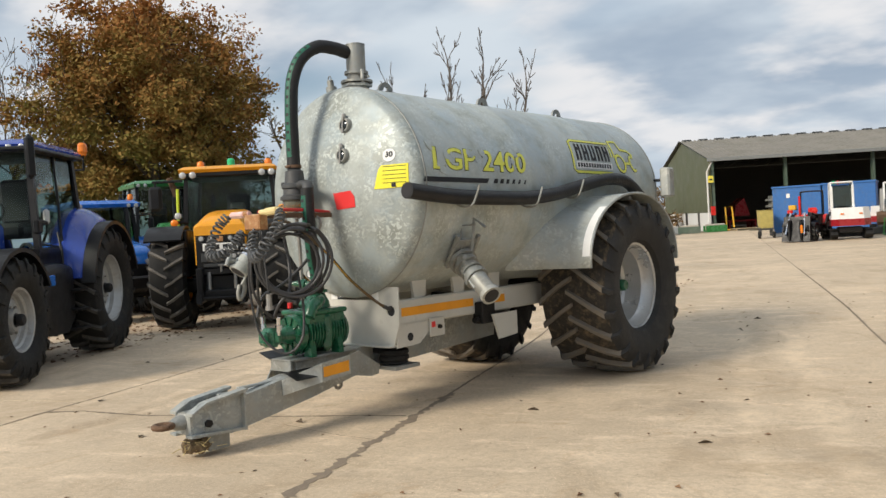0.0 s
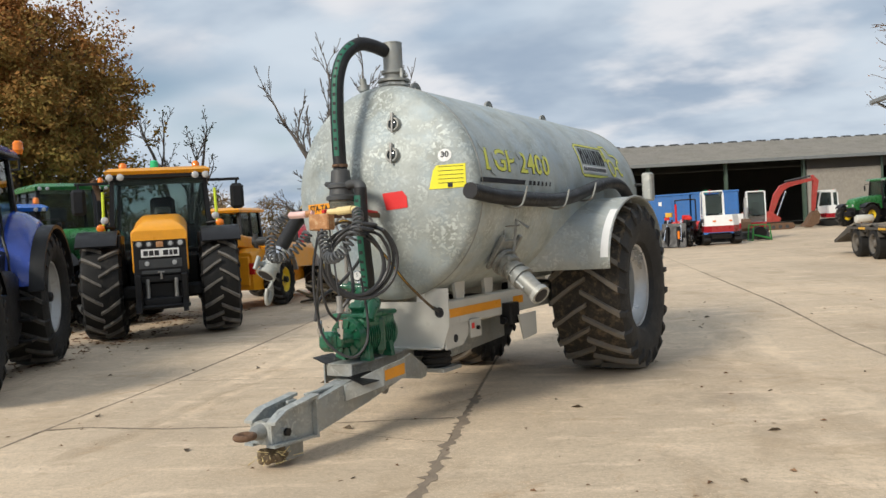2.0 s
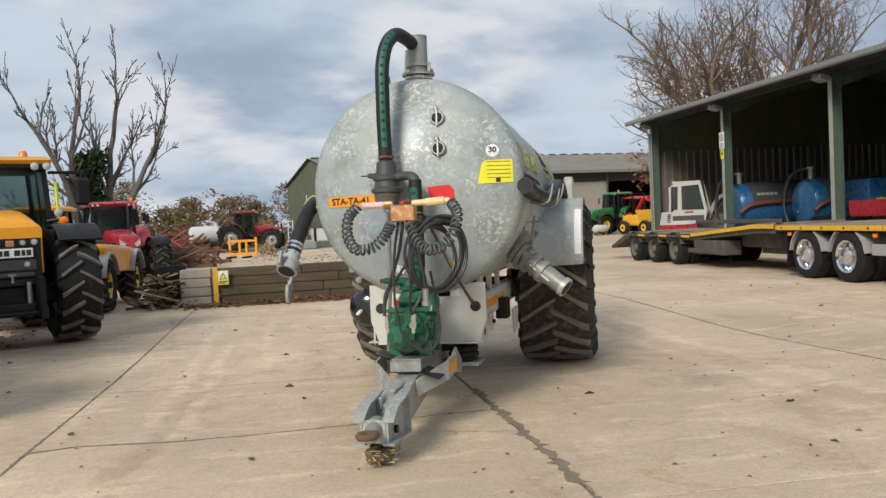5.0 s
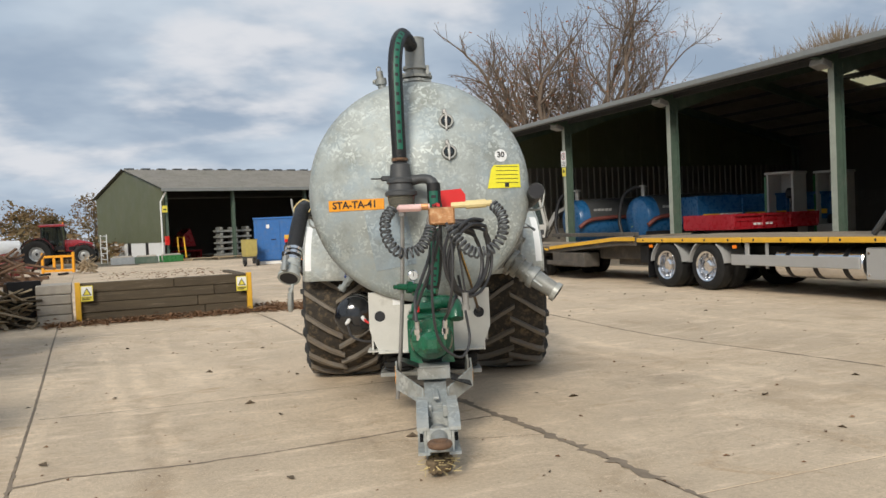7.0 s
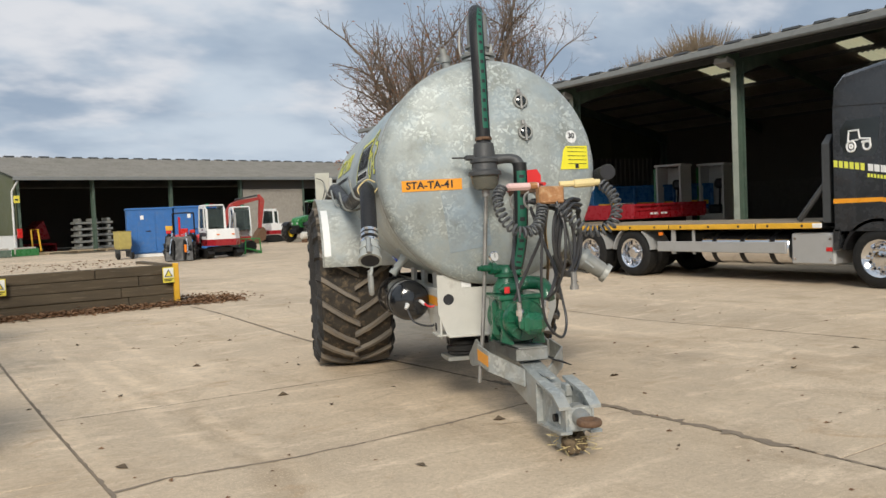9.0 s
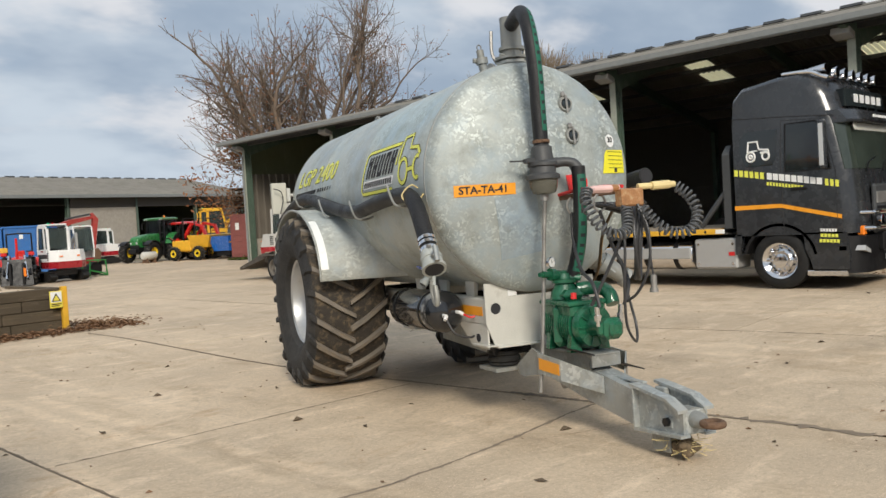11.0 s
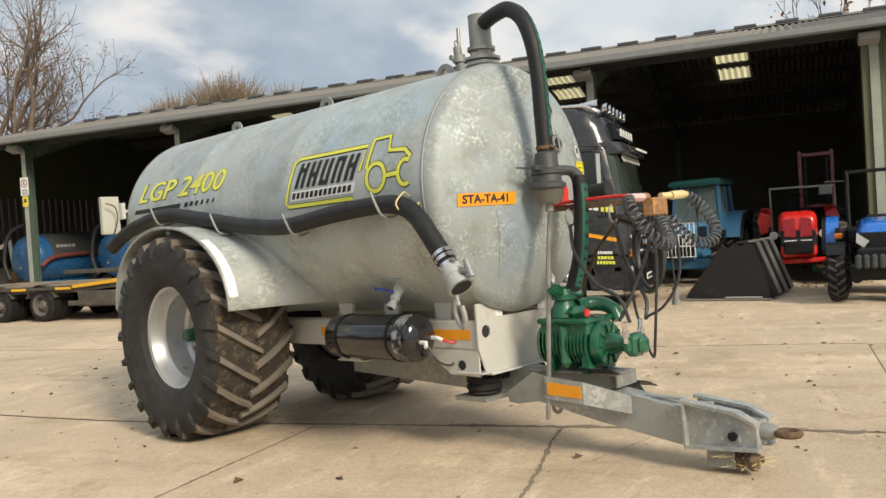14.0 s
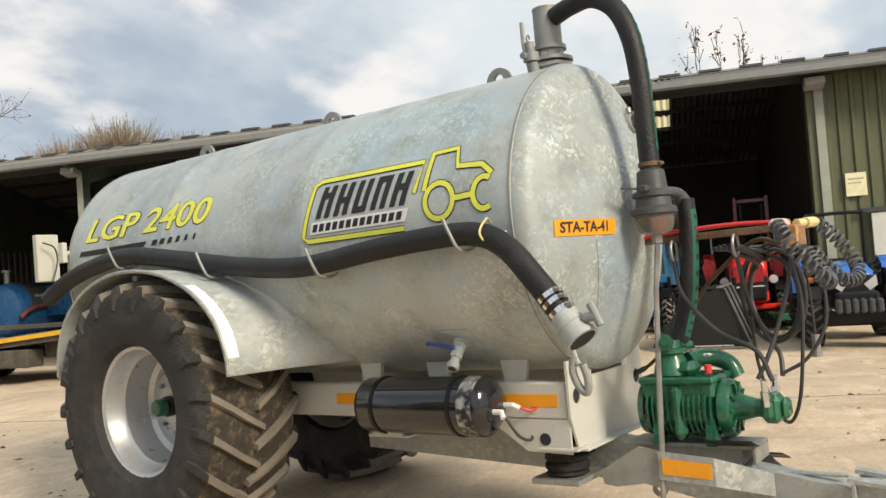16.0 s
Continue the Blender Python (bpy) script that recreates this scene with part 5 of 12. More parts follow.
rel = part("relief_valve", Geo().at(-0.25, 2.10, 0).tube([(0, 0, 2.72), (-0.03, 0, 2.82)], 0.035, 14).tube([(-0.03, 0, 2.82), (-0.035, 0, 2.87)], 0.048, 14).tube([(-0.035, 0, 2.86), (-0.045, 0, 2.93)], 0.03, 12).tube([(0, 0, 2.84), (-0.1, 0.02, 2.85)], 0.02, 8), ZINC3, tanker, "small relief valve with a ring on top")
ringp = [( -0.05 + 0.018 * math.cos(a), 0, 2.95 + 0.022 * math.sin(a)) for a in [k * math.pi / 6 for k in range(13)]]
part("pull_ring", Geo().at(-0.25, 2.10, 0).tube(ringp, 0.005, 6), STEEL, rel)
def wrap(path, r, toward, a0, a1, n=7):
    """A thin curved band on a hose, centred on the side that looks `toward`."""
    p = [V(q) for q in path]
    rings = []
    for i, q in enumerate(p):
        t = (p[min(i + 1, len(p) - 1)] - p[max(i - 1, 0)]).normalized()
        n1 = V(toward)
        n1 = (n1 - t * n1.dot(t)).normalized()
        n2 = t.cross(n1)
        arc_ = [radians(a0 + (a1 - a0) * k / (n - 1)) for k in range(n)]
        rings.append([q + (n1 * math.cos(a) + n2 * math.sin(a)) * r for a in arc_] + [q + (n1 * math.cos(a) + n2 * math.sin(a)) * (r - 0.004) for a in arc_[::-1]])
    return Geo().loft(rings)


# bent suction hose down to the trap
top_hose = spline([(-0.02, 2.06, 3.13), (-0.05, 1.93, 3.155), (-0.09, 1.77, 3.15), (-0.13, 1.62, 3.04), (-0.15, 1.535, 2.85), (-0.15, 1.505, 2.6), (-0.15, 1.50, 2.35), (-0.145, 1.498, 2.09)], 7)
sh = part("suction_hose", Geo().tube(top_hose, 0.056, 18), HOSE, tanker, "black rubber suction hose with green print")
pr = top_hose[len(top_hose) // 2 - 8:-3]
part("print_band", wrap(pr, 0.0575, (0.1, -1, 0), -30, 16), TEAL, sh)
for k in range(1, len(pr) - 2, 2):
    part("lettering_bar", wrap([pr[k], pr[k].lerp(pr[k + 1], 0.7)], 0.0585, (0.1, -1, 0), -20, 6, 4), INK, sh)
part("hose_clip", Geo().at(-0.145, 1.498, 2.126).lathe([(-0.012, 0.059), (0.012, 0.059), (0.012, 0.064), (-0.012, 0.064)], "z", 20, True).box(-0.03, 0.03, -0.075, -0.058, -0.01, 0.01), RUST, sh)
TRAP_M = pose(0.01, -0.062, 2.126) @ Matrix.Diagonal((1, 1, 0.78, 1)) @ pose(0, 0, -2.2)
trap = part("moisture_trap", Geo().at(-0.155, 1.56, 0).lathe([(2.17, 0.05), (2.15, 0.075), (2.02, 0.085), (2.0, 0.11), (1.97, 0.11), (1.96, 0.095), (1.90, 0.10), (1.88, 0.125), (1.845, 0.125), (1.84, 0.10), (1.84, 0.002)], "z", 28), TRAP, tanker, "dark plastic moisture trap with a clear bowl", m=TRAP_M)
part("bowl", Geo().at(-0.155, 1.56, 0).lathe([(1.845, 0.108), (1.76, 0.10), (1.715, 0.085), (1.70, 0.05), (1.70, 0.002)], "z", 28), BOWL, trap)
part("drain", Geo().at(-0.155, 1.56, 0).tube([(0, 0, 1.70), (0, 0, 1.64)], 0.03, 10).tube([(0, 0, 1.64), (-0.01, 0.03, 1.3), (-0.03, 0.05, 0.8), (-0.06, 0.06, 0.3), (-0.10, 0.07, -0.18)], 0.016, 8), STEEL, trap)
part("ear", Geo().at(-0.155, 1.56, 0).box(-0.15, -0.06, -0.03, 0.03, 1.995, 2.045, 0.01).tube([(-0.10, 0, 2.02), (-0.23, 0.08, 2.03)], 0.008, 6), GREY_PL, trap)
part("ear", Geo().at(-0.155, 1.56, 0).box(0.06, 0.14, -0.03, 0.03, 1.995, 2.045, 0.01), GREY_PL, trap)
elbow = spline([(-0.10, 1.55, 1.98), (0.0, 1.53, 2.0), (0.07, 1.50, 1.98), (0.095, 1.48, 1.90), (0.095, 1.47, 1.78)], 6)
part("elbow", Geo().tube(elbow, 0.046, 16), TRAP, trap)
dh = spline([(0.105, 1.41, 1.93), (0.105, 1.41, 1.7), (0.10, 1.44, 1.4), (0.08, 1.49, 1.2), (0.05, 1.52, 1.08)], 7)
dhose = part("down_hose", Geo().tube(dh, 0.052, 16), HOSE, tanker, "black rubber hose with green print down to the pump")
part("print_band", wrap(dh[2:-5], 0.0535, (-0.25, -1, 0), -45, 32), TEAL, dhose)
for k in range(3, len(dh) - 7, 2):
    part("lettering_bar", wrap([dh[k], V(dh[k]).lerp(V(dh[k + 1]), 0.7)], 0.0545, (-0.25, -1, 0), -28, 12, 4), INK, dhose)

# lifting lugs
lug_me = Geo()
arc = [(0.09 * math.cos(a), 0.02 + 0.09 * math.sin(a)) for a in [k * math.pi / 12 for k in range(13)]]
lug_outer = [(0.13, -0.06)] + arc + [(-0.13, -0.06)]
hole = [(0.035 * math.cos(a), 0.035 + 0.035 * math.sin(a)) for a in [k * math.pi / 12 for k in range(13)]]
rings = []
for d in (-0.012, 0.012):
    rings.append([(d, a, b) for a, b in arc])
    rings.append([(d, a, b) for a, b in hole])
vs = [q for r in (rings[0], rings[1], rings[2], rings[3]) for q in r]
fs = []
for k in range(12):
    fs += [(k, k + 1, 13 + k + 1, 13 + k), (26 + k, 26 + k + 1, 39 + k + 1, 39 + k), (k, k + 1, 27 + k, 26 + k), (13 + k, 14 + k, 40 + k, 39 + k)]
lug_me.put(vs, fs).box(-0.012, 0.012, -0.13, -0.035, -0.06, 0.03, 0.003).box(-0.012, 0.012, 0.035, 0.13, -0.06, 0.03, 0.003).box(-0.012, 0.012, -0.13, 0.13, -0.06, -0.005, 0.003)
lug_mesh = lug_me.mesh("lifting_lug", ZINC3)
for v in (2.50, 3.97, 5.42):
    part("lifting_lug", lug_mesh, None, tanker, m=pose(0, v, TZ + TR + 0.0))

# chassis rails, cross members, saddles
for s in (-1, 1):
    rail = part("chassis_rail", Geo().box(s * 0.36, s * 0.47, 2.0, 6.1, 0.72, 0.94, 0.012), PALE, tanker, "pale grey steel chassis rail", m=pose(0.02, -0.02, 0.03))
    for a, b in ((2.06, 3.05), (3.32, 3.55)) if s > 0 else ((2.06, 2.42), (3.36, 3.74)):
        part("reflective_tape", Geo().box(s * 0.4705, s * 0.4735, a, b, 0.80, 0.872, 0.001), AMBER, rail, "amber reflective tape")
    for v in (2.35, 2.9, 3.45, 4.6, 5.7):
        part("saddle", Geo().prism([(v - 0.07, 0.93), (v + 0.07, 0.93), (v + 0.1, 1.12), (v - 0.1, 1.12)], s * 0.40, s * 0.43, "x"), PALE, rail)
    part("side_plate", Geo().prism([(2.0, 0.54), (2.28, 0.55), (2.55, 0.74), (2.0, 0.74)], s * 0.455, s * 0.47, "x"), PALE, rail)
    part("bolt_hole", Geo().at(s * 0.472, 2.16, 0.62, 0, 90, 0).lathe([(-0.002, 0.001), (-0.002, 0.035), (0.002, 0.035), (0.002, 0.001)], "z", 16), INK, rail)
front = Geo()
def plate_with_hole(g, x0, x1, z0, z1, hx, hz, r, y0, y1):
    """A flat plate with a round hole through it."""
    k = 24
    out, inn = [], []
    for i in range(k):
        a = 2 * math.pi * i / k + math.pi / 4
        c, s = math.cos(a), math.sin(a)
        t = 1 / max(abs(c), abs(s))
        ex = (x1 - hx if c > 0 else hx - x0) * c * t
        ez = (z1 - hz if s > 0 else hz - z0) * s * t
        out.append((hx + ex, hz + ez))
        inn.append((hx + r * c, hz + r * s))
    vs = [(a, y0, b) for a, b in out] + [(a, y0, b) for a, b in inn] + [(a, y1, b) for a, b in out] + [(a, y1, b) for a, b in inn]
    fs = []
    for i in range(k):
        j = (i + 1) % k
        fs += [(i, j, k + j, k + i), (2 * k + i, 2 * k + j, 3 * k + j, 3 * k + i), (i, j, 2 * k + j, 2 * k + i), (k + i, k + j, 3 * k + j, 3 * k + i)]
    g.put(vs, fs)
plate_with_hole(front, -0.50, -0.25, 0.72, 1.03, -0.41, 0.83, 0.045, 1.985, 2.0)
plate_with_hole(front, 0.25, 0.50, 0.72, 1.03, 0.41, 0.83, 0.045, 1.985, 2.0)
front.prism([(-0.50, 0.72), (-0.43, 0.53), (0.43, 0.53), (0.50, 0.72), (0.25, 0.72), (0.25, 0.92), (-0.25, 0.92), (-0.25, 0.72)], 1.985, 2.0, "y")
front.prism([(-0.52, 0.54), (-0.36, 0.54), (-0.36, 0.55), (-0.52, 0.55)], 1.95, 2.2, "y").box(-0.43, 0.43, 1.93, 2.05, 0.525, 0.54, 0.004)
bracket = part("front_bracket", front, PALE, tanker, "pale grey front bracket plate with two round holes", m=pose(0.036, -0.025, 0.055))
for x in (-0.30, 0.20):
    part("bracket_label", Geo().box(x, x + 0.08, 1.980, 1.984, 0.92, 0.99, 0.001), WHITE, bracket)
for v0, v1, z0, z1 in ((2.05, 2.2, 0.5, 0.74), (3.4, 3.52, 0.74, 0.92), (5.6, 5.72, 0.74, 0.92)):
    part("cross_beam", Geo().box(-0.36, 0.36, v0, v1, z0, z1, 0.01), BLACK, tanker)
# the plate behind the tank at the front, and rubber bellows under the bracket
for s in (-1, 1):
    part("air_bellows", Geo().at(s * 0.27, 2.16, 0).lathe([(0.44, 0.09), (0.425, 0.125), (0.40, 0.13), (0.385, 0.115), (0.37, 0.13), (0.345, 0.13), (0.33, 0.115), (0.315, 0.125), (0.30, 0.09), (0.30, 0.001)], "z", 24), RUBBER, tanker, "black rubber air bellows", m=pose(0.03, -0.03, 0.11))
part("spring_plate", Geo().prism([(-0.42, 2.02), (0.42, 2.02), (0.42, 2.32), (-0.42, 2.32)], 0.27, 0.30, "z"), ZINC3, tanker, m=pose(0.03, -0.03, 0.11))

# drawbar
zt = lambda v: 0.335 + 0.165 * (v - 0.7)
beam = Geo()
hw = 0.08
beam.loft([[(-hw, v, zt(v)), (hw, v, zt(v)), (hw, v, zb), (-hw, v, zb)] for v, zb in ((0.62, 0.09), (1.4, 0.21), (2.0, 0.33), (3.9, 0.42))])
drawbar = part("drawbar", beam, ZINC2, tanker, "galvanised box-section drawbar", m=pose(0.045, -0.07, 0.035))
for hx in (-0.41, 0.41):
    part("hole_shade", Geo().tube([(hx, 1.9925, 0.83), (hx, 1.9975, 0.83)], 0.0445, 24), INK, bracket)
part("cap_strip", Geo().box(-0.02, 0.02, 0.75, 1.1, zt(0.9) + 0.012, zt(0.9) + 0.03, 0.005), ZINC2, drawbar, m=None)
for s in (-1, 1):
    wp = [(0.085, 1.10), (0.275, 1.34), (0.285, 1.64)]
    wing = part("drawbar_wing", Geo().loft([[(s * u, v, z0), (s * (u + 0.012), v, z0), (s * (u + 0.012), v, z1), (s * u, v, z1)] for (u, v), z0, z1 in zip(wp, (0.28, 0.36, 0.38), (0.40, 0.505, 0.53))]), ZINC2, drawbar)
    part("reflective_tape", Geo().loft([[(s * u, v, z0), (s * (u + 0.003), v, z0), (s * (u + 0.003), v, z1), (s * u, v, z1)] for u, v, z0, z1 in ((0.2878, 1.355, 0.395, 0.475), (0.2978, 1.62, 0.41, 0.495))]), AMBER, wing, "amber reflective tape")
    part("gusset", Geo().prism([(1.62, 0.37), (1.62, 0.52), (1.76, 0.55), (2.0, 0.40), (1.98, 0.33), (1.9, 0.32)], s * 0.262, s * 0.277, "x"), ZINC3, drawbar)
    head = part("head_plate", Geo().prism([(0.27, 0.145), (0.27, 0.30), (0.36, 0.355), (0.70, 0.395), (0.72, 0.12)], s * 0.080, s * 0.093, "x"), ZINC2, drawbar, "thick hitch head plate")
    part("head_lip", Geo().prism([(0.25, 0.13), (0.25, 0.148), (0.72, 0.122), (0.72, 0.104)], s * 0.06, s * 0.135, "x").prism([(0.26, 0.30), (0.38, 0.36), (0.74, 0.405), (0.74, 0.385), (0.38, 0.34), (0.26, 0.28)], s * 0.062, s * 0.137, "x").box(s * 0.088, s * 0.136, 0.705, 0.725, 0.10, 0.40, 0.003).box(s * 0.091, s * 0.099, 0.37, 0.44, 0.17, 0.24, 0.003), ZINC2, head)
    part("bolt", Geo().tube([(s * 0.095, 0.41, 0.205), (s * 0.122, 0.41, 0.205)], 0.03, 6), BLACK, head)
    if s > 0:
        part("eye_tab", Geo().at(0.0, 1.77, 0.28).box(-0.008, 0.008, -0.035, 0.035, -0.02, 0.08, 0.003).at(0.0, 1.77, 0.25, 0, 90, 0).lathe([(-0.008, 0.045), (0.008, 0.045), (0.008, 0.02), (-0.008, 0.02)], "z", 16, True), STEEL, drawbar)
part("head_web", Geo().box(-0.08, 0.08, 0.33, 0.70, 0.135, 0.155).box(-0.08, 0.08, 0.27, 0.31, 0.14, 0.29).box(-0.08, -0.035, 0.60, 0.70, 0.29, 0.37).box(0.035, 0.08, 0.60, 0.70, 0.29, 0.37), ZINC2, drawbar)
eye = part("towing_eye", Geo().at(0, 0.0, 0.20).tube([(0, 0.30, 0), (0, 0.22, 0)], 0.075, 18).tube([(0, 0.24, 0), (0, 0.16, 0), (0, 0.12, 0)], [0.058, 0.05, 0.03], 16), ZINC3, drawbar, "worn swivel towing eye", m=pose(0, 0.055, 0.03))
ringe = [(0.055 * math.cos(a), 0.062 + 0.062 * math.sin(a), 0.20) for a in [k * math.pi / 10 for k in range(21)]]
part("ring", Geo().tube(ringe, 0.022, 12), RUST, eye)
# foot block under the hitch with mud and straw
foot = Geo()
rr = random.Random(3)
for k in range(26):
    a, b = rr.uniform(-0.05, 0.05), rr.uniform(0.32, 0.46)
    c = rr.uniform(0.02, 0.045)
    foot.at(a, b, c * 0.7 + rr.uniform(0, 0.03), rr.uniform(0, 90), rr.uniform(0, 90), rr.uniform(0, 90)).box(-c, c, -c, c, -c * 0.7, c * 0.7, 0.014)
foot.at()
tagged(part("foot_clod", foot, MUD, drawbar, "clod of mud and straw under the hitch foot"), kind="stuff")
straw = Geo()
for k in range(70):
    p = V((rr.uniform(-0.1, 0.1), rr.uniform(0.27, 0.50), rr.uniform(0.01, 0.09)))
    d = V((rr.uniform(-1, 1), rr.uniform(-1, 1), rr.uniform(-0.4, 0.3))).normalized() * rr.uniform(0.04, 0.10)
    q = p + d
    q.z = max(0.004, q.z)
    straw.tube([p, q], 0.0025, 4)
tagged(part("straw", straw, STRAW, drawbar), kind="stuff")
part("foot", Geo().box(-0.07, 0.07, 0.52, 0.60, 0.03, 0.125, 0.01).box(-0.085, -0.07, 0.42, 0.60, 0.0, 0.125, 0.004).box(0.07, 0.085, 0.42, 0.60, 0.0, 0.125, 0.004), ZINC3, drawbar)

# axle, wheels and mudguards
part("axle", Geo().tube([(-0.95, 4.72, 0.78), (0.95, 4.72, 0.78)], 0.085, 16).box(-0.47, -0.37, 4.45, 4.75, 0.70, 0.95).box(0.37, 0.47, 4.45, 4.75, 0.70, 0.95), BLACK, tanker, m=pose(0.02, 0.13, 0.107))
OUT = 1.25
for s in (-1, 1):
    wheel(tanker, s * 0.925 + 0.02, 4.85, 0.885, 0.905, 0.80, 0.452, s, 21, RIM_BRIGHT, LUGS, 0.05, -0.15, GREEN, 0.06, sag=0.022, lip=1.0, cap_out=0.04, mud=TREAD_MUD, rubber=RUBBER_DUSTY)
    g = Geo()
    rings = []
    for k in range(29):
        a = radians(0 + 180 * k / 28)
        c, sn = math.cos(a), math.sin(a)
        half = 1.0 if c > 0 else 0.90
        vv, zz = 4.86 - half * c, 1.12 + 0.71 * max(0, sn) ** 0.9
        vv2, zz2 = 4.86 - (half + 0.012) * c, 1.132 + 0.71 * max(0, sn) ** 0.9
        fl = 0.34 * max(0, c) ** 1.5
        inner = math.sqrt(max(0, TR * TR - (min(zz, TZ + 0.5) - TZ) ** 2)) - 0.03
        inner = max(inner, 0.45) if zz > 1.12 else 0.5
        mid = inner + (OUT - inner) * 0.45
        rings.append([(s * inner, vv - fl, zz), (s * mid, vv - fl * 0.35, zz), (s * OUT, vv, zz), (s * (OUT + 0.015), vv, zz), (s * (OUT + 0.015), vv2, zz2), (s * OUT, vv2, zz2), (s * mid, vv2 - fl * 0.35, zz2), (s * inner, vv2 - fl, zz2)])
    keep = rings
    guard = part("mudguard", Geo().loft(keep), ZINC_GUARD, tanker, "galvanised curved mudguard", angle=50, m=pose(0.02, 0, 0))
    lip = [V((s * (OUT + 0.008), r[4][1], r[4][2])) for r in keep]
    part("guard_lip", Geo().tube(lip, 0.011, 8), ZINC2, guard)
    band = []
    for k in range(1, 9):
        r, a = keep[k], radians(180 * k / 28)
        out_n = V((0, -math.cos(a), math.sin(a)))
        p5, p6 = V(r[5]), V(r[6])
        f = 0.07 / max(0.05, abs(p5.x - p6.x))
        e0, e1 = p5, p5.lerp(p6, f)
        band.append([e0 - out_n * 0.001, e1 - out_n * 0.001, e1 + out_n * 0.003, e0 + out_n * 0.003])
    part("white_stripe", Geo().loft(band), WHITE, guard, "white marking strip")
    part("guard_bracket", Geo().box(s * 0.6, s * 1.2, 4.8, 4.86, 1.77, 1.81), ZINC3, guard)

# air reservoir, straps and lines
res = part("air_reservoir", Geo().at(-0.66, 0, 0.825).lathe([(2.35, 0.001), (2.355, 0.07), (2.375, 0.13), (2.41, 0.165), (2.43, 0.17), (3.26, 0.17), (3.28, 0.165), (3.315, 0.13), (3.335, 0.07), (3.34, 0.001)], "y", 40), GLOSS_BLACK, tanker, "glossy black cylindrical air reservoir", m=pose(0.04, -0.02, 0.035))
for v in (2.58, 3.15):
    part("strap", Geo().at(-0.66, 0, 0.825).lathe([(v - 0.012, 0.171), (v + 0.012, 0.171), (v + 0.012, 0.176), (v - 0.012, 0.176)], "y", 36, True), BLACK, res)
part("worn_band", Geo().at(-0.66, 0, 0.825).lathe([(2.42, 0.1703), (2.52, 0.1703), (2.52, 0.1712), (2.42, 0.1712)], "y", 36, True), WORN, res)
part("fitting", Geo().at(-0.70, 2.33, 0.80).tube([(0, 0.04, 0), (0, -0.03, 0), (-0.02, -0.05, -0.03)], 0.016, 8), WHITE, res)
part("fitting", Geo().at(-0.58, 2.33, 0.82).tube([(0, 0.04, 0), (0, -0.03, 0), (0.02, -0.06, -0.02)], 0.015, 8), WHITE, res)
part("air_line", Geo().tube(spline([(-0.57, 2.28, 0.81), (-0.52, 2.22, 0.78), (-0.45, 2.2, 0.8)]), 0.009, 8), RED_HOSE, res)
part("air_line", Geo().tube(spline([(-0.71, 2.27, 0.77), (-0.66, 2.22, 0.66), (-0.5, 2.24, 0.62), (-0.44, 2.3, 0.72)]), 0.009, 8), CABLE, res)
part("reservoir_bracket", Geo().box(-0.70, -0.50, 2.98, 3.30, 0.634, 0.648, 0.006).box(-0.70, -0.50, 3.02, 3.26, 0.646, 0.668, 0.004).box(-0.52, -0.505, 3.18, 3.30, 0.64, 0.90, 0.006), PALE, res)

# right side: toolbox plates under the rail
plate = part("valve_plate", Geo().box(0.475, 0.49, 2.42, 2.62, 0.58, 0.74, 0.004), PALE, tanker, "small grey plate with a red symbol", m=pose(0.02, -0.04, 0.04))
part("symbol", Geo().box(0.491, 0.493, 2.44, 2.49, 0.66, 0.71, 0.001), RED_STICK, plate)
part("knob", Geo().tube([(0.49, 2.54, 0.66), (0.515, 2.54, 0.66)], 0.018, 10), BLACK, plate)
part("valve_block", Geo().box(0.46, 0.58, 3.05, 3.25, 0.66, 0.86, 0.01).tube([(0.52, 3.0, 0.7), (0.52, 3.3, 0.7)], 0.03, 10), BLACK, tanker)
part("brake_bracket", Geo().prism([(3.15, 0.74), (3.55, 0.74), (3.55, 0.52), (3.25, 0.50)], 0.60, 0.615, "x"), PALE, tanker)

# left drain valve with a blue handle
dq, dn_ = V((-0.60, 2.54, 1.25)), V((-0.656, -0.03, -0.755))
dv = part("drain_valve", Geo().tube([dq - dn_ * 0.03, dq + dn_ * 0.05], 0.046, 16).tube([dq + dn_ * 0.045, dq + dn_ * 0.075], 0.042, 6).tube([dq + dn_ * 0.07, dq + dn_ * 0.13], 0.033, 14).tube([dq + dn_ * 0.12, dq + dn_ * 0.145], 0.038, 6).tube([dq + dn_ * 0.14, dq + dn_ * 0.185], 0.027, 14).tube([dq + dn_ * 0.18, dq + dn_ * 0.215], 0.036, 14), ZINC_GUARD, tanker, "small steel drain valve")
part("bore", Geo().tube([dq + dn_ * 0.21, dq + dn_ * 0.2165], 0.024, 12), INK, dv)
part("mount_plate", Geo().at(*(dq + dn_ * 0.02), 0, -49, 0).box(-0.007, 0.007, -0.10, 0.10, -0.095, 0.095, 0.003), ZINC_GUARD, dv)
part("handle", Geo().tube([dq + dn_ * 0.10, dq + dn_ * 0.10 + V((-0.03, 0.01, 0.03)), dq + dn_ * 0.10 + V((-0.035, 0.10, 0.045)), dq + dn_ * 0.10 + V((-0.035, 0.19, 0.055))], 0.011, 8), NH_BLUE, dv, "blue valve handle")

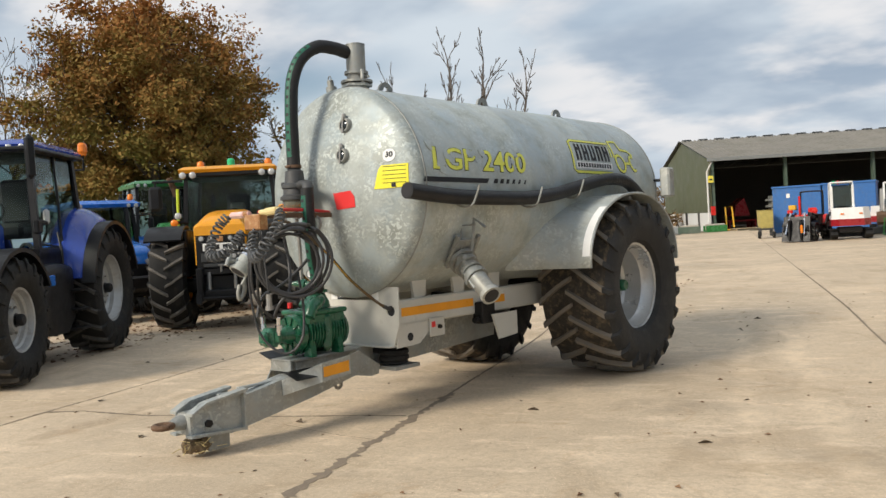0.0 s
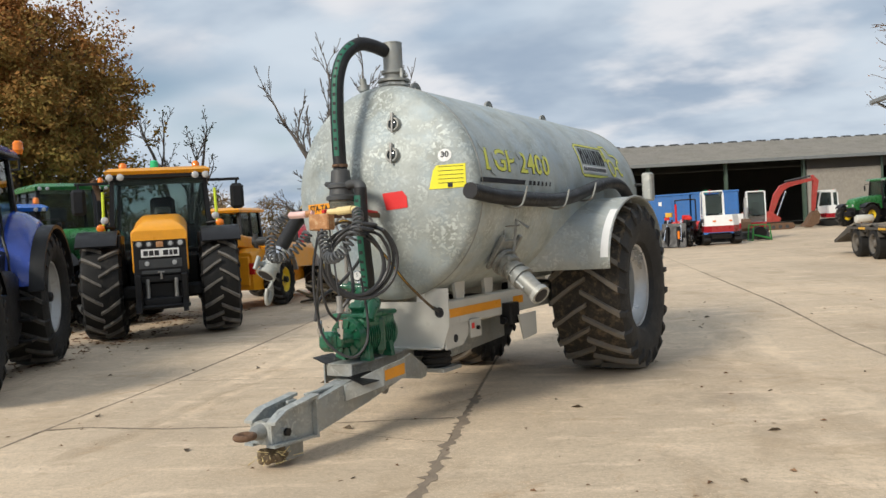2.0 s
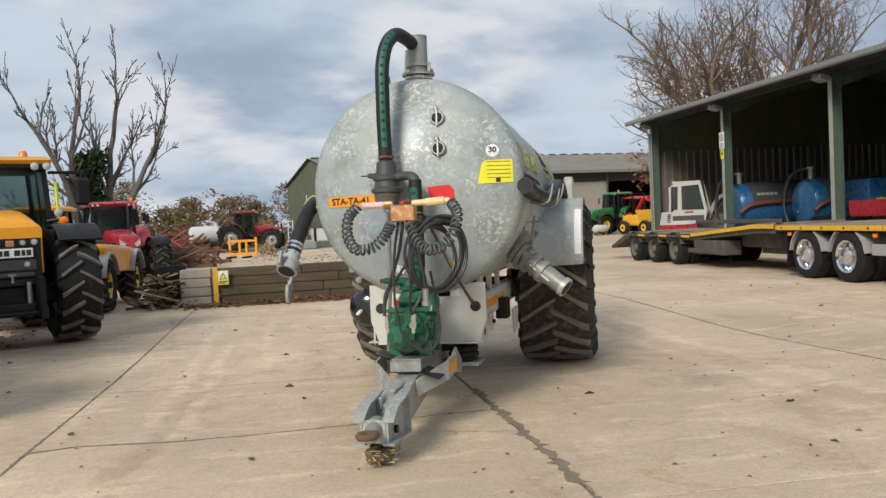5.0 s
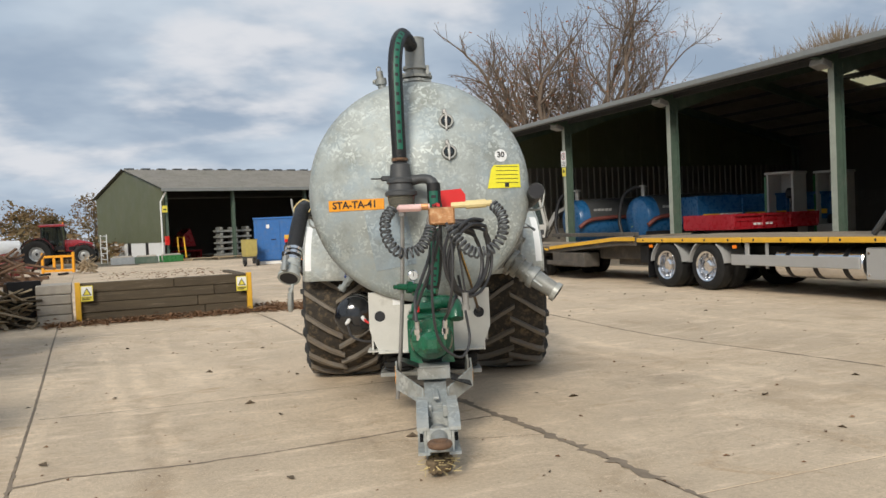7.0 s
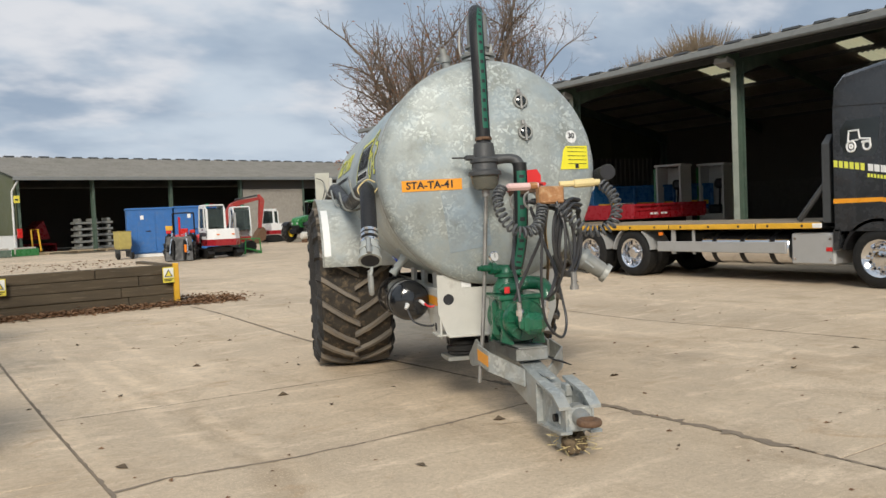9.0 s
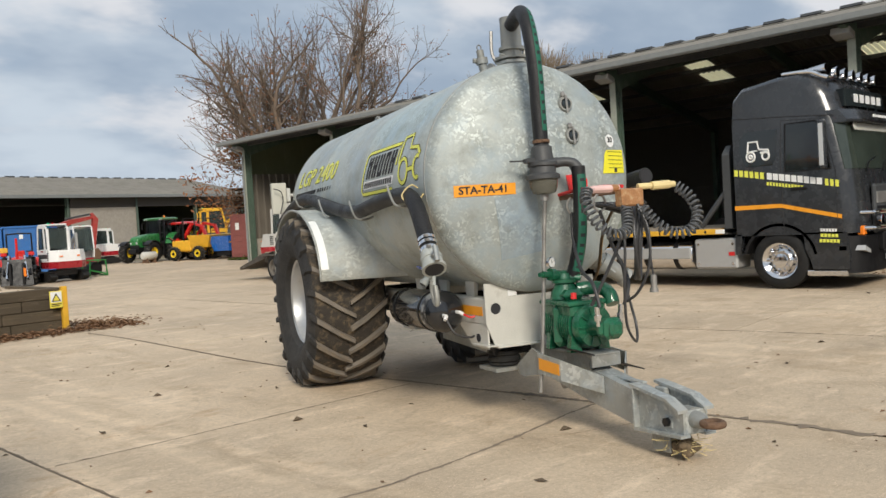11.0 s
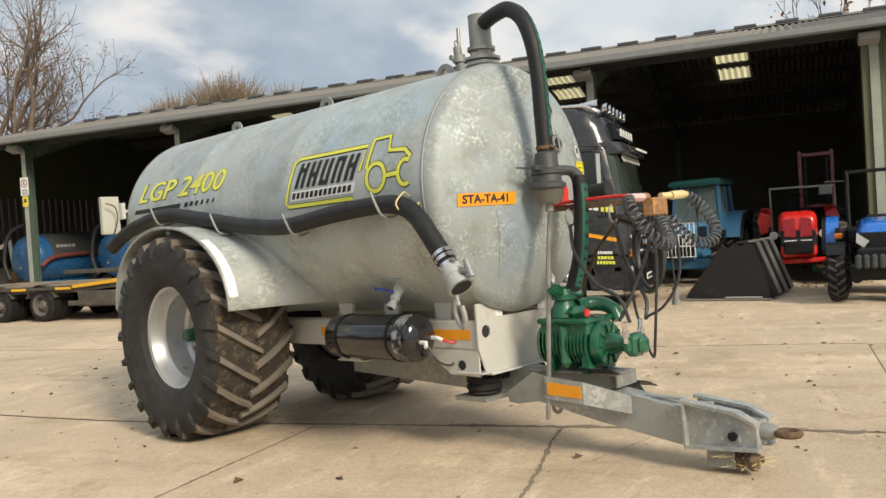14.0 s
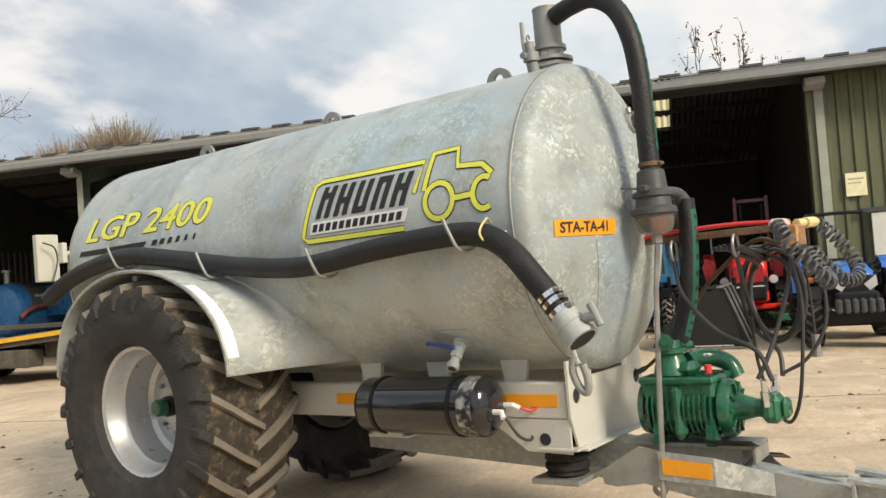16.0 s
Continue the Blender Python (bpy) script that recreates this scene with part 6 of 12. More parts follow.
# right discharge coupling with its lever clamp
va, vb = V((0.70, 2.55, 1.34)), V((1.18, 2.39, 0.982))
vd = (vb - va).normalized()
at = lambda f: va + (vb - va) * f
dc = part("discharge_valve", Geo().tube([at(0.0), at(0.35), at(0.36), at(0.64), at(0.65), at(0.97)], [0.075, 0.075, 0.084, 0.084, 0.082, 0.07], 20), ZINC3, tanker, "galvanised discharge coupling pointing down and outwards")
for f0, f1, r in ((0.18, 0.24, 0.125), (0.28, 0.35, 0.108), (0.44, 0.48, 0.098), (0.54, 0.62, 0.104)):
    part("flange", Geo().tube([at(f0), at(f1)], r, 20), ZINC3, dc)
part("mouth", Geo().tube([at(0.93), at(1.0)], 0.088, 20), ZINC2, dc)
part("gate_frame", Geo().at(*at(0.12), 0, 38, -18).box(-0.012, 0.012, -0.11, 0.11, -0.10, 0.20, 0.006).box(-0.022, 0.022, -0.12, -0.09, -0.10, 0.24, 0.005).box(-0.022, 0.022, 0.09, 0.12, -0.10, 0.24, 0.005), ZINC3, dc, "slide valve frame")
part("bore", Geo().tube([at(0.99), at(1.004)], 0.066, 20), INK, dc)
part("lever", Geo().tube([at(0.22) + V((0.02, -0.05, 0.05)), at(0.2) + V((0.03, -0.04, 0.3)), at(0.35) + V((0.1, 0.0, 0.36))], 0.009, 8).tube([at(0.3) + V((0.03, 0.04, 0.08)), at(0.2) + V((0.12, 0.03, 0.36)), at(0.26) + V((0.2, 0.05, 0.30))], 0.014, 8).box(0.80, 0.9, 2.41, 2.49, 1.19, 1.33, 0.02), ZINC3, dc)
part("clamp", Geo().tube([at(0.36) + V((0.0, -0.09, -0.02)), at(0.7) + V((0, -0.08, -0.04))], 0.012, 8).tube([at(0.36) + V((0, 0.09, 0.02)), at(0.7) + V((0, 0.08, 0.02))], 0.012, 8), ZINC2, dc)

# side hoses in hooked brackets
hr = spline([(0.93, 1.70, 1.855), (0.95, 2.2, 1.812), (0.97, 2.7, 1.80), (0.98, 3.25, 1.80), (0.98, 3.75, 1.84), (0.99, 4.3, 1.935), (1.0, 4.75, 2.0), (1.01, 5.15, 1.98), (1.02, 5.5, 1.80)], 6)
hor = part("side_hose", Geo().tube(hr, 0.063, 20), HOSE, tanker, "black rubber hose resting in side hooks")
he = V(hr[0]) - V(hr[1])
he.normalize()
part("hose_lip", Geo().tube([V(hr[0]) - he * 0.01, V(hr[0]) + he * 0.004], 0.065, 24), HOSE, hor)
part("bore", Geo().tube([V(hr[0]) - he * 0.01, V(hr[0]) + he * 0.0065], 0.052, 24), INK, hor)
hl = spline([(-1.04, 6.2, 1.72), (-1.0, 5.95, 1.85), (-0.98, 5.6, 1.935), (-0.98, 5.15, 1.97), (-0.98, 4.6, 1.895), (-0.98, 3.95, 1.79), (-0.98, 3.4, 1.745), (-0.98, 2.85, 1.79), (-0.98, 2.45, 1.815), (-0.98, 2.15, 1.81), (-0.99, 1.96, 1.73), (-1.01, 1.79, 1.55), (-1.03, 1.64, 1.365)], 6)
hol = part("side_hose", Geo().tube(hl, 0.063, 20), HOSE, tanker, "black rubber hose with a galvanised coupling end")
e = V(hl[-1])
dn = V((-0.015, -0.10, -0.125)).normalized()
cp = part("coupling", Geo().tube([e - dn * 0.01, e + dn * 0.05], 0.068, 24).tube([e + dn * 0.04, e + dn * 0.065], 0.080, 24).tube([e + dn * 0.06, e + dn * 0.135], [0.074, 0.082], 24).tube([e + dn * 0.125, e + dn * 0.15], 0.089, 24), ZINC_GUARD, hol, "worn galvanised hose coupling cup")
part("bore", Geo().tube([e + dn * 0.14, e + dn * 0.1515], 0.070, 24), INK, cp)
for f in (-0.115, -0.075, -0.02):
    part("clip_band", Geo().tube([e + dn * (f - 0.013), e + dn * (f + 0.013)], 0.0695, 24), CHROME, cp)
    part("clip_screw", Geo().at(*(e + dn * f + V((-0.03, -0.06, 0.04)))).box(-0.014, 0.014, -0.02, 0.02, -0.01, 0.01, 0.003), STEEL, cp)
tip = e + dn * 0.13
part("catch", Geo().tube([tip + V((0.02, 0.06, -0.04)), tip + V((0.01, 0.04, -0.10)), tip + V((0.0, 0.02, -0.13))], 0.013, 8), ZINC_GUARD, cp)
part("catch_latch", Geo().tube(spline([tip + V((0.0, 0.045, -0.09)), tip + V((0.0, 0.055, -0.16)), tip + V((0.0, 0.03, -0.23)), tip + V((0.0, -0.01, -0.26)), tip + V((0.0, -0.02, -0.20)), tip + V((0.0, 0.0, -0.13))], 4), 0.019, 10), ZINC3, cp, "dangling galvanised latch")
part("ear", Geo().tube([e + dn * 0.08 + V((-0.02, -0.07, 0.05)), e + dn * 0.10 + V((-0.02, -0.115, 0.07))], 0.022, 10).tube([e + dn * 0.06 + V((-0.02, -0.115, 0.10)), e + dn * 0.13 + V((-0.02, -0.12, 0.05))], 0.02, 10), ZINC3, cp)
hook = lambda s, v, z: Geo().tube(spline([(s * 0.90, v, z - 0.06), (s * 0.97, v, z - 0.082), (s * 1.055, v, z - 0.07), (s * 1.085, v + 0.02, z + 0.0), (s * 1.10, v + 0.05, z + 0.09)], 4), 0.0095, 8)
for v, z in ((2.2, 1.81), (3.2, 1.75), (4.2, 1.825), (5.2, 1.965)):
    part("hose_hook", hook(-1, v, z), ZINC3, tanker)
for v, z in ((2.35, 1.805), (3.3, 1.80), (4.05, 1.885)):
    part("hose_hook", hook(1, v, z), ZINC3, tanker)
part("cord", Geo().tube(spline([(-0.91, 2.08, 1.86), (-0.98, 2.06, 1.88), (-1.055, 2.06, 1.80), (-0.98, 2.02, 1.72), (-0.90, 2.0, 1.81)]), 0.006, 6), STRAW, hol)

# rear control box on the left, and a lamp board on the right
box = part("rear_box", Geo().box(-1.21, -1.03, 6.10, 6.16, 1.70, 2.07, 0.006).box(-1.18, -1.06, 6.16, 6.22, 1.74, 2.02, 0.01), CREAM, tanker, "pale cream metal box on a rear bracket", m=pose(0.06, 0.02, 0.16))
part("arm", Geo().tube([(-0.85, 6.1, 1.92), (-1.04, 6.1, 1.92)], 0.018, 8).box(-1.04, -1.0, 6.03, 6.19, 1.84, 2.0, 0.005), PALE, box)
part("wire", Geo().tube(spline([(-1.2, 6.03, 2.0), (-1.12, 6.01, 1.96), (-1.1, 6.01, 1.85), (-1.14, 6.02, 1.7)]), 0.006, 6), CABLE, box)
rb = part("rear_box", Geo().box(1.0, 1.12, 6.0, 6.15, 1.72, 2.06, 0.02), ZINC2, tanker, m=pose(0, 0, 0.1))
part("arm", Geo().tube([(0.85, 6.08, 1.92), (1.02, 6.08, 1.92)], 0.018, 8), BLACK, rb)

# vacuum pump on its plate
bp = part("pump_plate", Geo().box(-0.12, 0.12, 1.12, 1.84, 0.535, 0.555, 0.004).box(-0.12, 0.12, 1.12, 1.14, 0.46, 0.55, 0.004).box(-0.09, 0.09, 1.2, 1.8, 0.44, 0.54, 0.004), ZINC3, tanker, m=pose(0.04, -0.02, 0.025))
part("guard_flap", Geo().at(0.12, 1.35, 0.47, 0, 20, 0).box(0.0, 0.16, -0.3, 0.0, -0.004, 0.004).box(-0.38, -0.24, -0.25, 0.0, -0.004, 0.004), BLACK, bp)
pump = part("vacuum_pump", Geo().box(-0.15, 0.15, 1.30, 1.80, 0.62, 0.90, 0.07).at(0, 0, 0.74).lathe([(1.24, 0.001), (1.24, 0.145), (1.27, 0.16), (1.31, 0.16)], "y", 28).lathe([(1.79, 0.16), (1.83, 0.15), (1.84, 0.001)], "y", 28), GREEN, tanker, "green enamelled vacuum pump with cooling ribs")
for k in range(13):
    v = 1.345 + k * 0.034
    part("rib", Geo().at(0, v, 0.745).lathe([(-0.005, 0.15), (-0.005, 0.172), (0.005, 0.172), (0.005, 0.15)], "y", 24, True), GREEN, pump)
for k in range(10):
    a = k * math.pi / 5
    part("end_rib", Geo().at(0, 1.235, 0.74, 0, math.degrees(a), 0).box(0.05, 0.14, -0.012, 0.004, -0.006, 0.006, 0.002), GREEN, pump)
for s in (-1, 1):
    for v in (1.36, 1.70):
        part("pump_foot", Geo().prism([(s * 0.07, 0.556), (s * 0.17, 0.556), (s * 0.15, 0.70), (s * 0.10, 0.70)], v - 0.03, v + 0.03, "y"), GREEN, pump)
part("saddle", Geo().box(-0.178, 0.178, 1.51, 1.61, 0.58, 0.90, 0.04), GREEN, pump)
part("cover", Geo().box(-0.15, 0.15, 1.32, 1.79, 0.80, 0.90, 0.02).box(-0.172, 0.172, 1.31, 1.80, 0.885, 0.925, 0.012).box(-0.12, 0.06, 1.45, 1.68, 0.92, 1.00, 0.04), GREEN, pump)
part("valve_dome", Geo().at(-0.03, 1.62, 0).lathe([(0.93, 0.12), (0.98, 0.11), (1.02, 0.085), (1.045, 0.075), (1.05, 0.10), (1.075, 0.10), (1.08, 0.07), (1.12, 0.06)], "z", 24), GREEN, pump)
part("elbow", Geo().tube(spline([(0.03, 1.54, 0.99), (0.12, 1.50, 1.0), (0.18, 1.42, 0.99), (0.195, 1.33, 0.95), (0.195, 1.29, 0.88)], 5), 0.052, 16), GREEN, pump)
part("relief_tee", Geo().tube([(0.02, 1.5, 1.10), (-0.13, 1.46, 1.115)], 0.035, 14).tube([(-0.13, 1.46, 1.115), (-0.17, 1.45, 1.12)], 0.048, 10).tube([(-0.17, 1.45, 1.12), (-0.24, 1.43, 1.125)], 0.026, 12).tube([(-0.24, 1.43, 1.125), (-0.27, 1.42, 1.125)], 0.018, 8).tube([(0.0, 1.48, 1.08), (0.0, 1.42, 1.09), (0.06, 1.38, 1.08)], 0.024, 10), GREEN, pump, m=pose(0, 0.14, 0))
gg = part("pressure_gauge", Geo().at(-0.12, 1.66, 1.205, 90, 0, 20).lathe([(-0.012, 0.001), (-0.012, 0.042), (0.014, 0.042), (0.018, 0.036), (0.012, 0.034)], "z", 24).at().tube([(-0.12, 1.67, 1.165), (-0.11, 1.66, 1.11)], 0.009, 8), CHROME, pump, "small round pressure gauge")
part("dial", Geo().at(-0.12, 1.66, 1.205, 90, 0, 20).lathe([(0.012, 0.035), (0.0135, 0.001)], "z", 20), WHITE, gg)
part("needle", Geo().at(-0.12, 1.66, 1.205, 90, 0, 20).box(-0.002, 0.002, -0.006, 0.026, 0.0145, 0.0165, 0.0005), INK, gg)
mot = part("hydraulic_motor", Geo().tube([(0, 1.25, 0.74), (0, 1.12, 0.74)], [0.085, 0.05], 18).tube([(0, 1.13, 0.74), (0, 1.07, 0.74)], 0.05, 18).box(-0.075, 0.075, 0.96, 1.08, 0.665, 0.815, 0.03).box(-0.055, 0.055, 0.92, 0.97, 0.685, 0.795, 0.025).box(-0.10, 0.10, 1.0, 1.07, 0.69, 0.79, 0.02), GREEN, pump)
for s in (-1, 1):
    part("port", Geo().tube([(s * 0.09, 1.03, 0.76), (s * 0.10, 1.03, 0.90)], 0.019, 10).tube([(s * 0.093, 1.03, 0.80), (s * 0.096, 1.03, 0.84)], 0.028, 6), CHROME, mot)
pump.matrix_basis = Matrix.Translation((0.035, 1.21, 0.022)) @ Matrix.Diagonal((1, 0.87, 1, 1)) @ Matrix.Translation((0, -1.24, 0))
part("red_cap", Geo().tube([(-0.10, 1.36, 0.94), (-0.10, 1.36, 0.985)], 0.022, 10), RED_STICK, pump)

# service arm, manifold block and handles
ARM_M = pose(0.03, -0.05, 0.03)
arm = part("service_arm", Geo().box(0.055, 0.075, 0.98, 1.80, 1.66, 1.70, 0.004).box(-0.01, 0.07, 1.74, 1.78, 1.64, 1.72, 0.004), RUST, tanker, "rusty bracket arm carrying the service hoses", m=ARM_M)
part("red_line", Geo().tube(spline([(0.09, 0.95, 1.71), (0.085, 1.2, 1.725), (0.06, 1.5, 1.72), (0.05, 1.70, 1.705), (0.05, 1.74, 1.70)]), 0.013, 8), RED_HOSE, arm)
part("manifold_block", Geo().box(0.02, 0.20, 0.86, 0.95, 1.57, 1.69, 0.01), BRASS, arm, "copper-coloured manifold block")
part("coupling_head", Geo().box(-0.02, -0.20, 0.88, 0.95, 1.67, 1.72, 0.018).tube([(0.03, 0.91, 1.70), (-0.06, 0.91, 1.70)], 0.02, 10), PINK, arm, "faded pink coupling head")
part("coupling_head", Geo().tube([(0.18, 0.9, 1.70), (0.46, 0.86, 1.705)], 0.022, 10).tube([(0.28, 0.88, 1.70), (0.42, 0.865, 1.705)], 0.03, 10), STRAW, arm, "faded yellow coupling head")
part("handle_grip", Geo().tube([(-0.03, 0.91, 1.70), (0.02, 0.91, 1.70)], 0.024, 8), BRASS, arm)
for w in (1.2, 1.55):
    part("hose_ring", Geo().tube([(0.065 + 0.05 * math.sin(a), w, 1.61 + 0.06 * math.cos(a)) for a in [k * math.pi / 8 for k in range(17)]], 0.009, 8), STEEL, arm)


def coil(path, r=0.034, wire=0.0085, turns=22):
    """A sprung coil along a path."""
    p = spline(path, 14)
    n = turns * 10
    out = []
    for i in range(n + 1):
        f = i / n * (len(p) - 1)
        k = min(int(f), len(p) - 2)
        q = p[k].lerp(p[k + 1], f - k)
        t = (p[k + 1] - p[k]).normalized()
        a = t.cross(V((0, 1, 0.2))).normalized()
        b = t.cross(a)
        w = 2 * math.pi * turns * i / n
        out.append(q + a * (r * math.cos(w)) + b * (r * math.sin(w)))
    return Geo().tube([path[0]] + out + [path[-1]], wire, 6)


part("coiled_hose", coil([(-0.23, 0.90, 1.69), (-0.28, 0.85, 1.62), (-0.27, 0.77, 1.49), (-0.19, 0.70, 1.39), (-0.07, 0.72, 1.40), (0.0, 0.79, 1.48), (0.03, 0.84, 1.56)]), COIL, tanker, "grey coiled air hose", m=ARM_M)
part("coiled_hose", coil([(0.47, 0.85, 1.69), (0.52, 0.78, 1.61), (0.51, 0.70, 1.49), (0.43, 0.67, 1.39), (0.31, 0.71, 1.37), (0.22, 0.78, 1.45), (0.16, 0.84, 1.56)]), COIL, tanker, "grey coiled air hose", m=ARM_M)
# spare hose wound into a ring that hangs from the arm
rw = random.Random(12)
for k in range(5):
    cu, cz, rr = 0.27 + rw.gauss(0, 0.02), 1.32 + rw.gauss(0, 0.012), 0.245 + rw.gauss(0, 0.018)
    lean = rw.gauss(0, 0.06)
    ring = [(0.065, 1.20 + 0.03 * k, 1.60)]
    for j in range(19):
        a = math.radians(60 - 20 * j * (17.4 / 18))
        e = rr * math.cos(a)
        ring.append((cu + 0.64 * e + lean * math.sin(a) * 0.3 + 0.002 * j, 1.08 + 0.77 * e + 0.012 * k - 0.02, cz + rr * math.sin(a) * 1.03))
    ring.append((0.10, 1.22 + 0.02 * k, 1.61))
    part("looped_hose", Geo().tube(spline(ring, 3), 0.0125, 8), CABLE, tanker, "black rubber service hose wound in a ring", m=ARM_M)
for name, r, pts in (
        ("hydraulic_hose", 0.013, [(0.06, 1.2, 1.56), (0.14, 1.18, 1.3), (0.20, 1.12, 1.1), (0.16, 1.05, 1.0), (0.10, 1.03, 0.89)]),
        ("hydraulic_hose", 0.013, [(0.05, 1.55, 1.56), (0.02, 1.50, 1.35), (-0.06, 1.30, 1.15), (-0.10, 1.10, 1.05), (-0.10, 1.03, 0.89)]),
        ("hydraulic_hose", 0.012, [(0.10, 0.92, 1.57), (0.05, 0.95, 1.35), (-0.03, 1.0, 1.15), (-0.09, 1.05, 1.0), (-0.12, 1.1, 0.9)]),
        ("hanging_hose", 0.010, [(0.06, 0.93, 1.57), (0.03, 0.88, 1.3), (0.02, 0.90, 1.0), (0.06, 0.95, 0.75), (0.20, 1.05, 0.62), (0.28, 1.15, 0.72), (0.26, 1.2, 0.95), (0.22, 1.2, 1.2)]),
        ("hanging_hose", 0.010, [(0.14, 0.86, 1.58), (0.17, 0.80, 1.4), (0.16, 0.80, 1.16), (0.13, 0.90, 0.98), (0.10, 1.03, 0.90)]),
        ("plug_cable", 0.007, [(0.18, 0.9, 1.57), (0.22, 0.88, 1.35), (0.25, 0.88, 1.08)])):
    ob = part(name, Geo().tube(spline(pts, 7), r, 8), CABLE, tanker, "black rubber service hose" if "plug" not in name else "thin black cable with a plug", m=ARM_M)
    if name == "plug_cable":
        part("plug", Geo().tube([(0.25, 0.88, 1.09), (0.25, 0.88, 1.0)], 0.022, 10).tube([(0.25, 0.88, 1.0), (0.25, 0.88, 0.97)], 0.03, 10), STEEL, ob)
yc = spline([(0.15, 0.93, 1.63), (0.22, 1.10, 1.65), (0.28, 1.40, 1.42), (0.36, 1.60, 1.17), (0.42, 1.83, 0.97), (0.445, 1.965, 0.895)], 8)
yco = part("striped_cable", Geo().tube(yc, 0.012, 8), CABLE_BROWN, tanker, "brown cable with a yellow line into the front bracket")
part("yellow_line", Geo().tube([q + V((0.004, -0.010, 0.004)) for q in yc[4:-3]], 0.0045, 6), GUARD_YEL, yco)
part("end_sleeve", Geo().tube(yc[-6:], 0.017, 10), CABLE, yco)


# ---- tractors ----
def rsec(w, z0, z1, r, y, top=None):
    """A rounded section across x at y; top: half width at the top if narrower."""
    t = w if top is None else top
    return [(-w, y, z0), (w, y, z0), (w, y, z1 - r * 1.6), (t + (w - t) * 0.4, y, z1 - r * 0.7), (t - r * 0.4, y, z1 - r * 0.12), (t - r, y, z1), (-t + r, y, z1), (-t + r * 0.4, y, z1 - r * 0.12), (-t - (w - t) * 0.4, y, z1 - r * 0.7), (-w, y, z1 - r * 1.6)]


def arch(R, a0, a1, w0, w1, thick=0.03, n=14, cy=0.0, cz=0.0):
    """A curved guard over a wheel, from angle a0 to a1 (degrees from straight back, over the top)."""
    rings = []
    for k in range(n + 1):
        a = radians(a0 + (a1 - a0) * k / n)
        c, s = math.cos(a), math.sin(a)
        rings.append([(w0, cy + R * c, cz + R * s), (w1, cy + R * c, cz + R * s), (w1 + 0.0, cy + (R - 0.05) * c, cz + (R - 0.05) * s), (w1 - 0.03 * (1 if w1 > w0 else -1), cy + (R - thick) * c, cz + (R - thick) * s), (w0, cy + (R - thick) * c, cz + (R - thick) * s)])
    return Geo().loft(rings)


